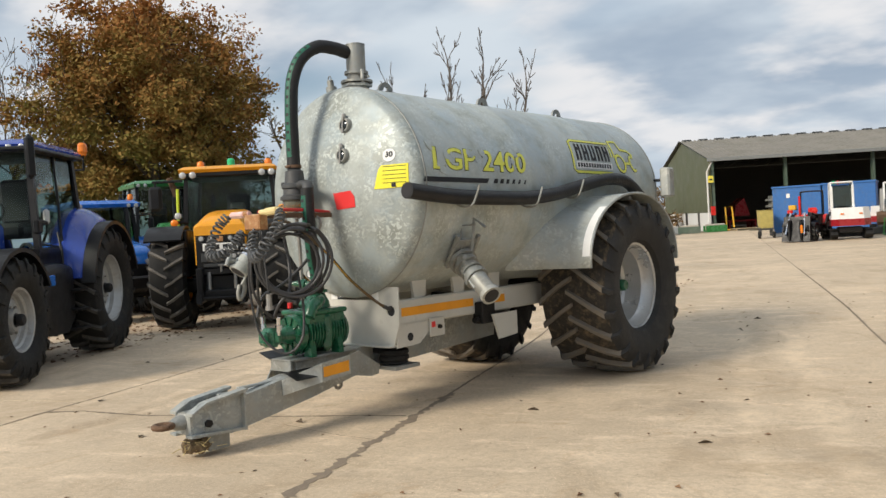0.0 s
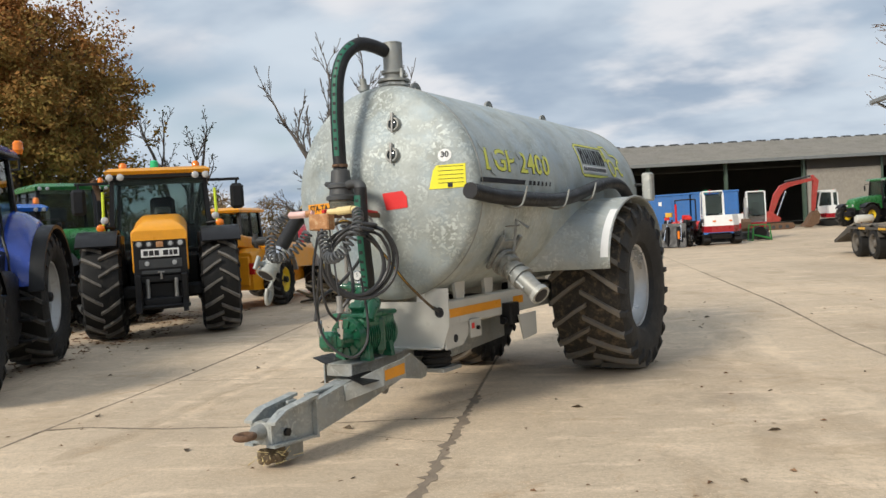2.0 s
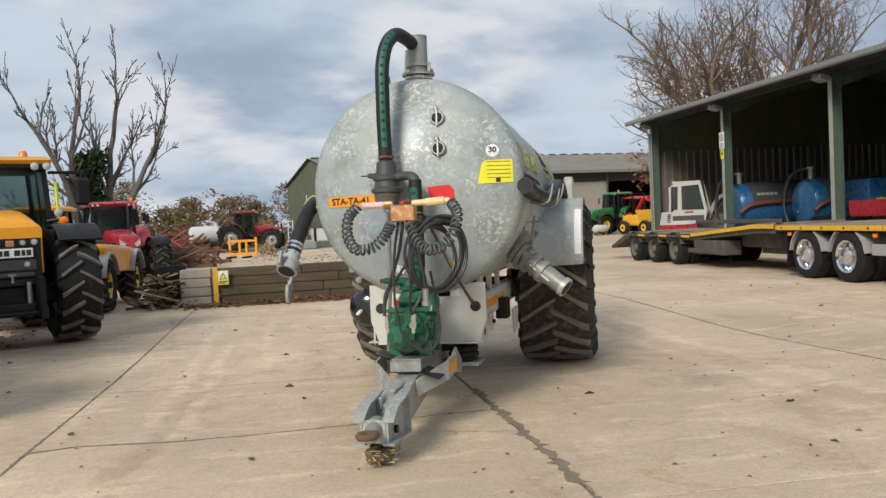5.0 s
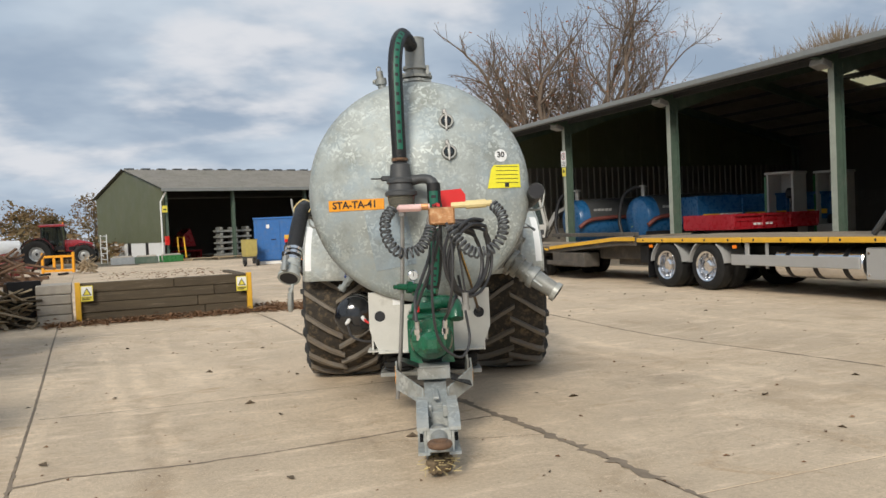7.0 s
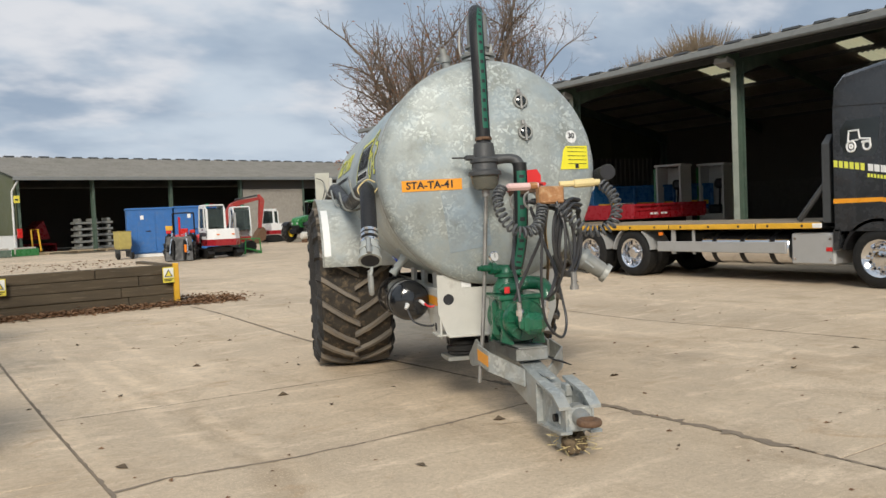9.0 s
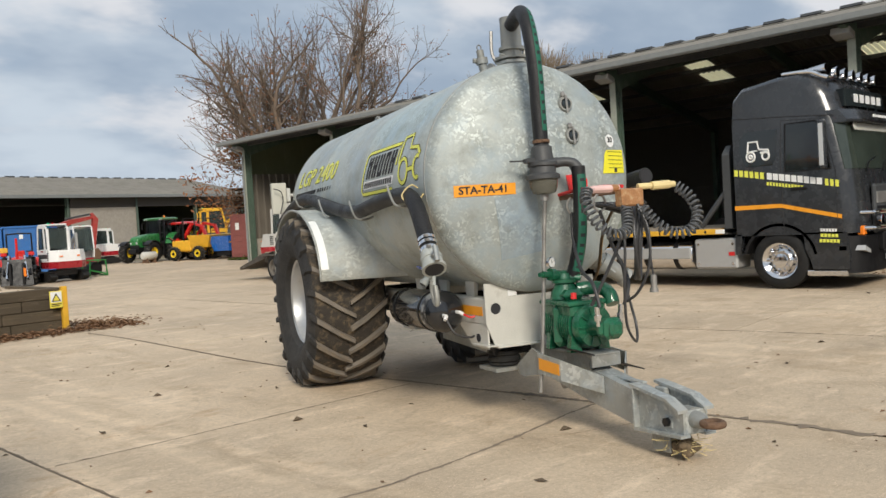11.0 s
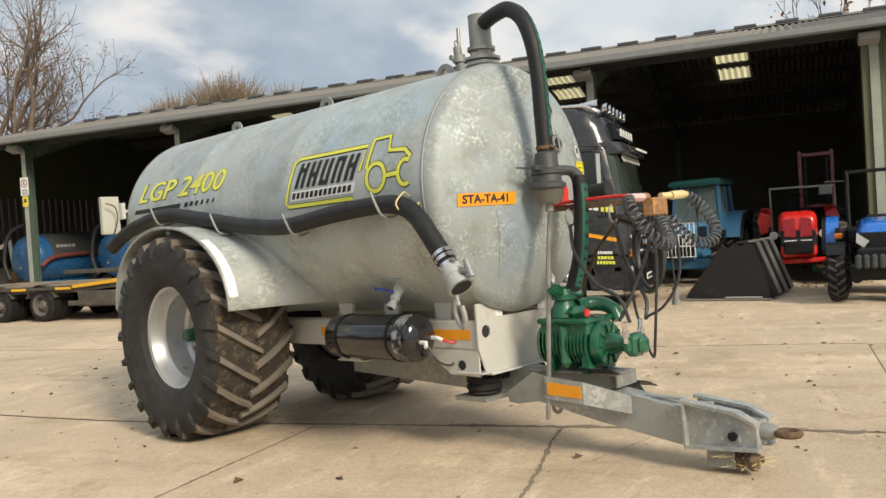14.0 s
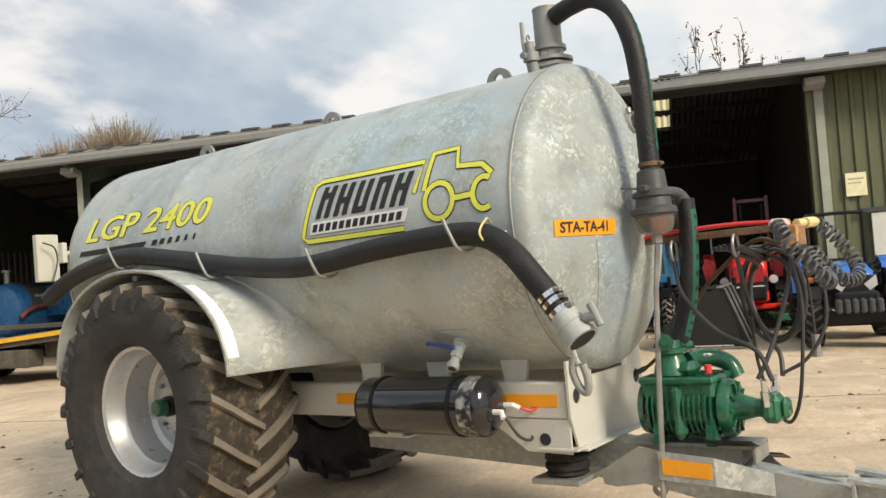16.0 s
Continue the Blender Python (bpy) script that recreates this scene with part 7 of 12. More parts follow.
def cab(parent, x, y0, y1, z0, z1, roof_mat, frame_mat, beacon=True, roof_t=0.16, lean=0.10, glass_mat=None, lamps=True):
    """Posts, panes, roof with work lamps, seat and wheel. y0 is the front."""
    gm = glass_mat or GLASS
    xt = x - 0.08
    for sx in (-1, 1):
        part("cab_post", Geo().loft([[(sx * x - 0.04, y0 - 0.0, z0), (sx * x + 0.04, y0, z0), (sx * x + 0.04, y0 + 0.08, z0), (sx * x - 0.04, y0 + 0.08, z0)], [(sx * xt - 0.035, y0 + lean, z1), (sx * xt + 0.035, y0 + lean, z1), (sx * xt + 0.035, y0 + lean + 0.07, z1), (sx * xt - 0.035, y0 + lean + 0.07, z1)]]), frame_mat, parent)
        part("cab_post", Geo().loft([[(sx * x - 0.04, y1 - 0.09, z0 + 0.2), (sx * x + 0.04, y1 - 0.09, z0 + 0.2), (sx * x + 0.04, y1, z0 + 0.2), (sx * x - 0.04, y1, z0 + 0.2)], [(sx * xt - 0.035, y1 - 0.08, z1), (sx * xt + 0.035, y1 - 0.08, z1), (sx * xt + 0.035, y1, z1), (sx * xt - 0.035, y1, z1)]]), frame_mat, parent)
        p = part("side_pane", Geo().loft([[(sx * x, y0 + 0.08, z0 + 0.05), (sx * x, y1 - 0.09, z0 + 0.2), (sx * x + 0.006 * sx, y1 - 0.09, z0 + 0.2), (sx * x + 0.006 * sx, y0 + 0.08, z0 + 0.05)], [(sx * xt, y0 + lean + 0.07, z1), (sx * xt, y1 - 0.08, z1), (sx * xt + 0.006 * sx, y1 - 0.08, z1), (sx * xt + 0.006 * sx, y0 + lean + 0.07, z1)]]), gm, parent)
        p.visible_shadow = False
        part("door_bar", Geo().tube([(sx * (x + 0.012), y0 + 0.12, z0 + 0.10), (sx * (x + 0.012), y0 + 0.10 + (y1 - y0) * 0.45, z0 + 0.05), (sx * (xt + 0.02), y0 + 0.08 + (y1 - y0) * 0.5, z1)], 0.02, 6), frame_mat, parent)
    for (ya, yb, zz) in ((y0 + 0.03, y0 + lean + 0.03, z0 + 0.05), (y1 - 0.03, y1 - 0.03, z0 + 0.25)):
        p = part("pane", Geo().loft([[(-x + 0.04, ya, zz), (x - 0.04, ya, zz), (x - 0.04, ya + 0.006, zz), (-x + 0.04, ya + 0.006, zz)], [(-xt + 0.03, yb, z1), (xt - 0.03, yb, z1), (xt - 0.03, yb + 0.006, z1), (-xt + 0.03, yb + 0.006, z1)]]), gm, parent)
        p.visible_shadow = False
    part("roof", Geo().loft([[(-x - 0.02, y0 - 0.06, z1), (x + 0.02, y0 - 0.06, z1), (x + 0.02, y1 + 0.06, z1), (-x - 0.02, y1 + 0.06, z1)], [(-x - 0.04, y0 - 0.10, z1 + roof_t * 0.45), (x + 0.04, y0 - 0.10, z1 + roof_t * 0.45), (x + 0.04, y1 + 0.1, z1 + roof_t * 0.45), (-x - 0.04, y1 + 0.1, z1 + roof_t * 0.45)],
                             [(-x + 0.05, y0, z1 + roof_t * 0.9), (x - 0.05, y0, z1 + roof_t * 0.9), (x - 0.05, y1, z1 + roof_t * 0.9), (-x + 0.05, y1, z1 + roof_t * 0.9)], [(-x + 0.2, y0 + 0.15, z1 + roof_t), (x - 0.2, y0 + 0.15, z1 + roof_t), (x - 0.2, y1 - 0.15, z1 + roof_t), (-x + 0.2, y1 - 0.15, z1 + roof_t)]]), roof_mat, parent)
    part("sill", Geo().box(-x - 0.03, x + 0.03, y0 - 0.02, y1 + 0.02, z0 - 0.14, z0 + 0.06, 0.02), frame_mat, parent)
    part("seat", Geo().box(-0.24, 0.24, y1 - 0.75, y1 - 0.25, z0 + 0.2, z0 + 0.42, 0.06).box(-0.23, 0.23, y1 - 0.36, y1 - 0.22, z0 + 0.4, z0 + 1.05, 0.06), GREY_PL, parent)
    part("steering_wheel", Geo().at(0, y0 + 0.42, z0 + 0.55, 60, 0, 0).lathe([(0.17, 0), (0.17, 0.02)], "z", 4).tube([(0.19 * math.cos(a), 0.19 * math.sin(a), 0) for a in [k * math.pi / 9 for k in range(19)]], 0.015, 6).tube([(0, 0, 0), (0, 0, -0.4)], 0.03, 6), BLACK, parent)
    if lamps:
        for sx in (-1, 1):
            for d in (0.06, 0.22):
                part("work_lamp", Geo().at(sx * (x - d), y0 - 0.09, z1 + 0.03, 90, 0, 0).lathe([(-0.05, 0.001), (-0.05, 0.035), (0.02, 0.042), (0.024, 0.034), (0.026, 0.001)], "z", 14), LENS, parent)
    if beacon:
        for sx in ((-1, 1) if beacon == 2 else (1,)):
            if beacon == "rear":
                part("beacon_post", Geo().tube([(x - 0.1, y1 + 0.0, z1 - 0.16), (x + 0.02, y1 + 0.22, z1 - 0.14), (x + 0.02, y1 + 0.22, z1 + 0.08)], 0.016, 6), BLACK, parent)
                part("beacon", Geo().at(x + 0.02, y1 + 0.22, z1 + 0.10).lathe([(-0.03, 0.05), (0.02, 0.06), (0.03, 0.07), (0.13, 0.065), (0.16, 0.04), (0.165, 0.001)], "z", 14), BEACON, parent)
                continue
            part("beacon", Geo().at(sx * (x - 0.06), y0 + 0.2, z1 + roof_t * 0.9).lathe([(-0.05, 0.05), (0.02, 0.05), (0.03, 0.06), (0.11, 0.055), (0.14, 0.04), (0.145, 0.001)], "z", 14), BEACON, parent)


def mirror(parent, sx, x, y, z, w=0.12, h=0.34):
    m = part("mirror", Geo().box(sx * x - w / 2, sx * x + w / 2, y - 0.05, y + 0.02, z - h / 2, z + h / 2, 0.03), BLACK, parent)
    part("mirror_arm", Geo().tube([(sx * (x - 0.32), y + 0.1, z + h / 2 + 0.05), (sx * x, y, z + h / 2 + 0.07), (sx * x, y, z)], 0.016, 6), BLACK, m)


def tractor(name, label, m, paint, wb=2.5, R=0.9, w=0.58, rim=0.45, Rf=0.7, wf=0.46, rimf=0.34, track=0.98, trackf=None, roof=None, rims=None, hood_w=0.36, hood_top=1.72, nose_top=1.5, nose=0.75, cab_z=1.25, cab_top=2.62, cab_x=0.72, group="",
            front="plain", category="tractor", beacon=True, n=18, has_cab=True, lugs=None, hood_paint=None, exhaust=True, mirrors=True, fender=None, rear_fender=True, cab_y=(-0.95, 0.42)):
    """A tractor that faces -y, with its rear axle at the origin."""
    t = thing(name, label, category, m, group)
    roof, rims, hood_paint, fender = roof or paint, rims or RIM, hood_paint or paint, fender or paint
    trackf = trackf or track * 0.97
    for s in (-1, 1):
        wheel(t, s * track, 0, R, R, w, rim, s, n, rims, lugs, turn=8 * s, name="rear_wheel")
        wheel(t, s * trackf, -wb, Rf, Rf, wf, rimf, s, n, rims, lugs, turn=20 * s, name="front_wheel")
        if rear_fender:
            part("rear_fender", arch(R + 0.09, 20, 165, s * (cab_x - 0.1), s * (track + w / 2 - 0.02), cy=0, cz=R), fender, t)
            part("fender_edge", arch(R + 0.085, 20, 168, s * (track + w / 2 - 0.025), s * (track + w / 2 + 0.05), cy=0, cz=R), BLACK, t)
        part("front_fender", arch(Rf + 0.07, 25, 140, s * (trackf - wf / 2), s * (trackf + wf / 2), 0.02, cy=-wb, cz=Rf), BLACK if fender is paint else fender, t)
        part("step", Geo().box(s * 0.62, s * 0.92, -0.95, -0.55, 0.45, 0.5).box(s * 0.62, s * 0.88, -0.9, -0.6, 0.75, 0.8).box(s * 0.6, s * 0.66, -0.98, -0.52, 0.4, 1.2), BLACK, t)
    part("chassis", Geo().box(-0.28, 0.28, -wb - 0.2, 0.3, 0.55, 1.0, 0.05).box(-track + 0.2, track - 0.2, -0.12, 0.12, R - 0.14, R + 0.14, 0.05).box(-trackf + 0.15, trackf - 0.15, -wb - 0.1, -wb + 0.1, Rf - 0.12, Rf + 0.12, 0.04).box(-0.5, 0.5, -0.9, 0.3, 0.95, 1.2, 0.05), BLACK if front != "old" else hood_paint, t)
    yc = cab_y[0]
    yn = -wb - nose + 0.25
    part("bonnet", Geo().loft([rsec(hood_w, 1.0, hood_top, 0.16, yc), rsec(hood_w, 1.0, hood_top - 0.02, 0.17, (yc + yn) / 2), rsec(hood_w * 0.97, 0.98, nose_top + 0.06, 0.17, yn + 0.22), rsec(hood_w * 0.90, 1.0, nose_top, 0.15, yn + 0.06), rsec(hood_w * 0.78, 1.08, nose_top - 0.13, 0.12, yn - 0.02)]), hood_paint, t, angle=40)
    part("grille", Geo().loft([rsec(hood_w * 0.98, 0.72, 1.02, 0.05, yn + 0.55), rsec(hood_w * 0.9, 0.74, 1.14, 0.05, yn + 0.0), rsec(hood_w * 0.8, 0.76, 1.12, 0.05, yn - 0.035)]), BLACK, t)
    for s in (-1, 1):
        part("side_grille", Geo().box(s * (hood_w - 0.02), s * (hood_w + 0.004), yn + 0.35, yc - 0.2, 1.05, 1.32, 0.03), BLACK, t)
        if front == "lamps":
            part("headlamp", Geo().prism([(s * 0.12, nose_top - 0.24), (s * 0.30, nose_top - 0.10), (s * 0.31, nose_top - 0.26), (s * 0.20, nose_top - 0.34)], yn - 0.045, yn + 0.05, "y"), LENS, t)
        elif front != "none":
            part("headlamp", Geo().at(s * hood_w * 0.6, yn - 0.03, nose_top - 0.35, 90, 0, 0).lathe([(-0.04, 0.001), (-0.04, 0.06), (0.015, 0.065), (0.02, 0.001)], "z", 16), LENS, t)
        if mirrors and has_cab:
            mirror(t, s, cab_x + 0.32, cab_y[0] + 0.1, cab_top - 0.4)
    part("weight_block", Geo().box(-0.3, 0.3, yn - 0.28, yn + 0.05, 0.62, 0.9, 0.04), BLACK, t)
    if has_cab:
        cab(t, cab_x, cab_y[0], cab_y[1], cab_z, cab_top, roof, hood_paint if front == "old" else BLACK, beacon, glass_mat=REFLECTION_GLASS if front == "old" else None, lamps=front != "old")
    if exhaust:
        part("exhaust", Geo().tube([(hood_w + 0.10, -1.02, 1.3), (hood_w + 0.10, -1.02, cab_top - 0.15), (hood_w + 0.10, -0.95, cab_top + 0.02)], 0.05, 10), BLACK, t)
    return t


# row of tractors by the yard's west edge
big = tractor("tractor", "large dark blue tractor with silver rims, parked", pose(-9.853, 9.91, 0, 0, 0, 21.4), NH_BLUE, wb=2.88, R=0.91, w=0.62, rim=0.50, Rf=0.75, wf=0.5, rimf=0.38, track=0.90, cab_x=0.76, cab_z=1.5, cab_top=2.82, hood_top=1.95, nose_top=1.7, nose=0.45, group="parked tractors", n=19, front="lamps", beacon="rear", mirrors=False, rear_fender=False, exhaust=False, cab_y=(-1.62, -0.05))
for s in (-1, 1):
    # deep wing: high beside the cab, falling outwards to a black rubber lip
    rings = []
    for k in range(17):
        a = radians(18 + 150 * k / 16)
        c, z = math.cos(a), math.sin(a)
        lift = 0.24 * max(0.0, math.sin(radians(12 + 150 * k / 16))) ** 2
        rings.append([(s * q, (0.97 + h) * c, 0.91 + (0.97 + h) * z) for q, h in ((0.62, lift), (0.74, lift), (0.88, lift * 0.82), (1.00, lift * 0.42), (1.06, 0.02), (1.06, -0.02), (0.98, lift * 0.42 - 0.05), (0.62, lift - 0.04))])
    part("rear_fender", Geo().loft(rings), NH_BLUE, big, angle=50)
    part("fender_edge", arch(0.985, 14, 172, s * 1.05, s * 1.24, 0.05, n=18, cy=0, cz=0.91), BLACK, big)
    part("wing_mirror", Geo().box(s * 0.82, s * 0.94, -1.98, -1.86, 2.42, 2.98, 0.05), BLACK, big)
    part("mirror_arm", Geo().tube([(s * 0.70, -1.55, 2.86), (s * 0.88, -1.9, 2.90)], 0.025, 6), BLACK, big)
    part("door_lamp", Geo().box(s * 0.78, s * 0.86, -1.44, -1.36, 1.86, 2.06, 0.03), LENS, big)
    part("lamp_bracket", Geo().tube([(s * 0.77, -1.62, 1.9), (s * 0.82, -1.42, 1.88)], 0.03, 8).box(s * 0.74, s * 0.82, -1.66, -1.52, 1.74, 1.92, 0.02), BLACK, big)
    part("fuel_tank", Geo().loft([rsec(0.17, 0.48, 1.28, 0.1, -1.95), rsec(0.19, 0.42, 1.34, 0.1, -1.75), rsec(0.19, 0.42, 1.34, 0.1, -1.3), rsec(0.17, 0.6, 1.3, 0.1, -0.98)]), BLACK, big, m=pose(s * 0.78, 0, 0))
    part("tank_cap", Geo().box(s * 0.955, s * 0.985, -1.84, -1.66, 1.06, 1.20, 0.02), NH_LIGHT, big)
    for z in (0.42, 0.68, 0.94):
        part("step_tread", Geo().box(s * 0.74, s * 1.10, -1.22 + z * 0.1, -0.90 + z * 0.1, z, z + 0.035, 0.008), BLACK, big)
    part("hand_rail", Geo().tube([(s * 0.95, -1.28, 0.45), (s * 0.90, -1.18, 1.5), (s * 0.83, -1.1, 1.75)], 0.018, 6), BLACK, big)
    part("cab_side", Geo().box(s * 0.70, s * 0.79, -1.62, -0.6, 1.2, 1.52, 0.03), BLACK, big)
part("roof_lip", Geo().box(-0.82, 0.82, -1.80, 0.06, 2.80, 2.86, 0.02), BLACK, big)

fast = thing("fast_tractor", "orange-yellow fast tractor with large equal tyres, facing the yard", "tractor", pose(-8.56, 13.05, 0, 0, 0, 25.0), "parked tractors")
LIME = surf("lime_rail", (0.62, 0.75, 0.03), 0.4)
for s in (-1, 1):
    wheel(fast, s * 0.92, 0, 0.85, 0.85, 0.62, 0.40, s, 17, JCB, LUGS_DRY, turn=5 * s, name="front_wheel", lug_h=0.055)
    wheel(fast, s * 0.90, 2.95, 0.80, 0.80, 0.56, 0.38, s, 17, JCB, LUGS_DRY, turn=5 * s, name="rear_wheel")
    part("front_fender", arch(0.95, 48, 132, s * 0.66, s * 1.28, 0.035, cy=0, cz=0.85), BLACK, fast)
    part("fender_stay", Geo().box(s * 0.60, s * 0.68, -0.35, 0.35, 0.9, 1.72, 0.02), BLACK, fast)
    part("rear_fender", arch(0.92, 30, 150, s * 0.62, s * 1.2, 0.03, cy=2.95, cz=0.80), BLACK, fast)
    mr = part("mirror", Geo().box(s * 1.22, s * 1.46, 0.78, 0.90, 2.10, 2.56, 0.05), BLACK, fast)
    part("mirror_arm", Geo().box(s * 0.84, s * 1.40, 0.88, 0.93, 2.62, 2.67, 0.01).box(s * 1.32, s * 1.36, 0.85, 0.9, 2.52, 2.66, 0.01), BLACK, mr)
    part("grab_rail", Geo().tube([(s * 0.97, 0.86, 1.62), (s * 0.95, 0.92, 2.50)], 0.026, 8), LIME, fast)
    part("lamp_arm", Geo().tube([(s * 0.78, 0.86, 1.86), (s * 0.96, 0.74, 1.88)], 0.03, 8), BLACK, fast)
    part("marker_lamp", Geo().at(s * 1.0, 0.70, 1.86, 90, 0, 0).lathe([(-0.06, 0.02), (-0.03, 0.065), (0.02, 0.07), (0.035, 0.05), (0.04, 0.001)], "z", 14), BEACON, fast)
    part("round_lamp", Geo().at(s * 0.93, 0.72, 1.99, 90, 0, 0).lathe([(-0.06, 0.02), (-0.03, 0.06), (0.02, 0.065), (0.035, 0.045), (0.04, 0.001)], "z", 14), LENS, fast)
    part("bonnet_edge", Geo().box(s * 0.395, s * 0.43, -0.70, -0.62, 1.10, 1.62, 0.01), JCB, fast)
part("chassis", Geo().box(-0.36, 0.36, -0.6, 3.5, 0.48, 0.95, 0.05).box(-0.75, 0.75, -0.12, 0.12, 0.62, 0.86, 0.05).box(-0.7, 0.7, 2.8, 3.05, 0.6, 0.8, 0.05).box(-0.62, 0.62, 0.6, 2.4, 0.8, 1.36, 0.06), BLACK, fast)
part("bonnet", Geo().loft([rsec(0.43, 1.56, 2.06, 0.12, 0.85, 0.36), rsec(0.43, 1.56, 2.02, 0.13, 0.2, 0.35), rsec(0.435, 1.58, 1.96, 0.14, -0.35, 0.34), rsec(0.435, 1.595, 1.90, 0.13, -0.56, 0.335), rsec(0.432, 1.60, 1.81, 0.05, -0.70, 0.39), rsec(0.425, 1.605, 1.76, 0.03, -0.735, 0.39)]), JCB, fast, angle=32)
part("nose", Geo().loft([rsec(0.42, 1.02, 1.60, 0.06, 0.4), rsec(0.42, 1.02, 1.605, 0.06, -0.62), rsec(0.405, 1.05, 1.60, 0.05, -0.72)]), BLACK, fast)
part("grille", Geo().box(-0.33, 0.33, -0.735, -0.715, 1.15, 1.30, 0.01).box(-0.30, 0.30, -0.735, -0.715, 1.06, 1.12, 0.01), GREY_PL, fast)
for s in (-1, 1):
    for x, z, r in ((0.165, 1.545, 0.036), (0.315, 1.55, 0.042), (0.21, 1.235, 0.042)):
        hl = part("headlamp", Geo().at(s * x, -0.722, z, 90, 0, 0).lathe([(-0.02, 0.001), (-0.02, r), (0.012, r), (0.016, r * 0.7), (0.018, 0.001)], "z", 16), LENS, fast)
        part("bezel", Geo().at(s * x, -0.722, z, 90, 0, 0).lathe([(0.0, r + 0.016), (0.02, r + 0.014), (0.02, r + 0.001), (0.0, r + 0.001), (0.0, r + 0.016)], "z", 16), GREY_PL, hl)
npl = part("number_plate", Geo().box(-0.29, 0.29, -0.757, -0.742, 1.335, 1.465, 0.004), WHITE, fast, "white front plate with dark bars")
for x0, x1 in ((-0.255, -0.185), (-0.17, -0.10), (-0.085, -0.015), (0.045, 0.125), (0.14, 0.19), (0.205, 0.265)):
    part("plate_bar", Geo().box(x0, x1, -0.761, -0.7575, 1.36, 1.44, 0.001), INK, npl)
part("badge", Geo().box(-0.055, 0.055, -0.765, -0.74, 1.49, 1.58, 0.01), BRASS, fast)
part("front_linkage", Geo().box(-0.40, -0.30, -0.95, -0.5, 0.50, 1.06, 0.02).box(0.30, 0.40, -0.95, -0.5, 0.50, 1.06, 0.02).box(-0.42, 0.42, -0.72, -0.5, 0.92, 1.04, 0.02).box(-0.3, 0.3, -0.8, -0.6, 0.56, 0.68, 0.02).tube([(-0.42, -0.90, 0.55), (0.42, -0.90, 0.55)], 0.032, 8), BLACK, fast)
for s in (-1, 1):
    part("link_ram", Geo().tube([(s * 0.22, -0.74, 0.62), (s * 0.22, -0.70, 0.98)], 0.035, 10), STEEL, fast)
    part("link_hook", Geo().prism([(-1.10, 0.48), (-1.04, 0.46), (-0.9, 0.5), (-0.9, 0.62), (-1.0, 0.60), (-1.08, 0.64)], s * 0.31, s * 0.39, "x"), BLACK, fast)
    part("bonnet_side", Geo().box(s * 0.41, s * 0.425, -0.5, 0.7, 1.08, 1.54, 0.02), GREY_PL, fast)
part("tow_pin", Geo().tube([(0, -0.80, 0.98), (0, -0.80, 1.10)], 0.02, 8).tube([(-0.05, -0.80, 1.09), (0.05, -0.80, 1.09)], 0.014, 6), STEEL, fast)
cab(fast, 0.86, 0.85, 2.5, 1.38, 2.78, JCB, BLACK, False, 0.13, lean=0.06, lamps=False)
part("roof_band", Geo().box(-0.88, 0.88, 0.78, 2.55, 2.70, 2.785, 0.02), BLACK, fast)
part("headrest", Geo().box(-0.15, 0.15, 2.02, 2.12, 2.02, 2.24, 0.04).box(-0.24, 0.24, 2.0, 2.14, 1.55, 2.02, 0.05), MID_GREY, fast)
part("console", Geo().box(0.34, 0.62, 1.3, 2.0, 1.4, 1.86, 0.05).box(-0.3, 0.3, 0.95, 1.2, 1.38, 1.98, 0.06), BLACK, fast)
for s in (-1, 1):
    for d in (0.09, 0.27):
        part("work_lamp", Geo().at(s * (0.90 - d), 0.77, 2.735, 90, 0, 0).lathe([(-0.05, 0.001), (-0.05, 0.05), (0.02, 0.062), (0.03, 0.05), (0.035, 0.001)], "z", 16), LENS, fast)
    part("beacon", Geo().at(s * 0.66, 1.95, 2.90).lathe([(-0.05, 0.05), (0.03, 0.06), (0.04, 0.075), (0.15, 0.07), (0.185, 0.045), (0.19, 0.001)], "z", 14), BEACON, fast)
part("green_beacon", Geo().at(-0.11, 2.3, 2.90).lathe([(0, 0.05), (0.10, 0.05), (0.11, 0.08), (0.22, 0.075), (0.25, 0.05), (0.26, 0.001)], "z", 14), GREEN_LENS, fast)
part("air_cleaner", Geo().tube([(-1.0, 1.05, 1.45), (-1.0, 1.05, 2.36)], 0.085, 14), BLACK, fast)
part("exhaust", Geo().tube([(-1.0, 1.05, 2.30), (-1.02, 1.05, 2.45), (-1.10, 1.0, 2.72)], 0.055, 12), RUST, fast)

tractor("tractor", "green tractor with a dark cab parked behind others", pose(-13.4, 17.7, 0, 0, 0, 52), JD_GREEN, rims=JD_YEL, cab_z=1.45, cab_top=2.84, hood_top=1.98, nose_top=1.8, cab_x=0.78, R=0.95, group="parked tractors", mirrors=True)
tractor("tractor", "small bright blue tractor parked between two larger ones", pose(-13.3, 15.1, 0, 0, 0, 60), NH_LIGHT, R=0.8, Rf=0.58, wb=2.15, cab_top=2.32, cab_z=1.15, hood_top=1.62, nose_top=1.42, nose=0.7, rims=WHITE, group="parked tractors", front="lamps")
for x, y, a in ((-10.7, 30.6, 24), (-11.2, 34.2, 26), (-11.9, 38.0, 28)):
    tractor("tractor", "red tractor with a dark cab in the parked row", pose(x, y, 0, 0, 0, a), TRACT_RED, cab_top=2.55, hood_top=1.75, nose_top=1.5, R=0.9, Rf=0.7, group="red tractors in the row", n=14, front="lamps")
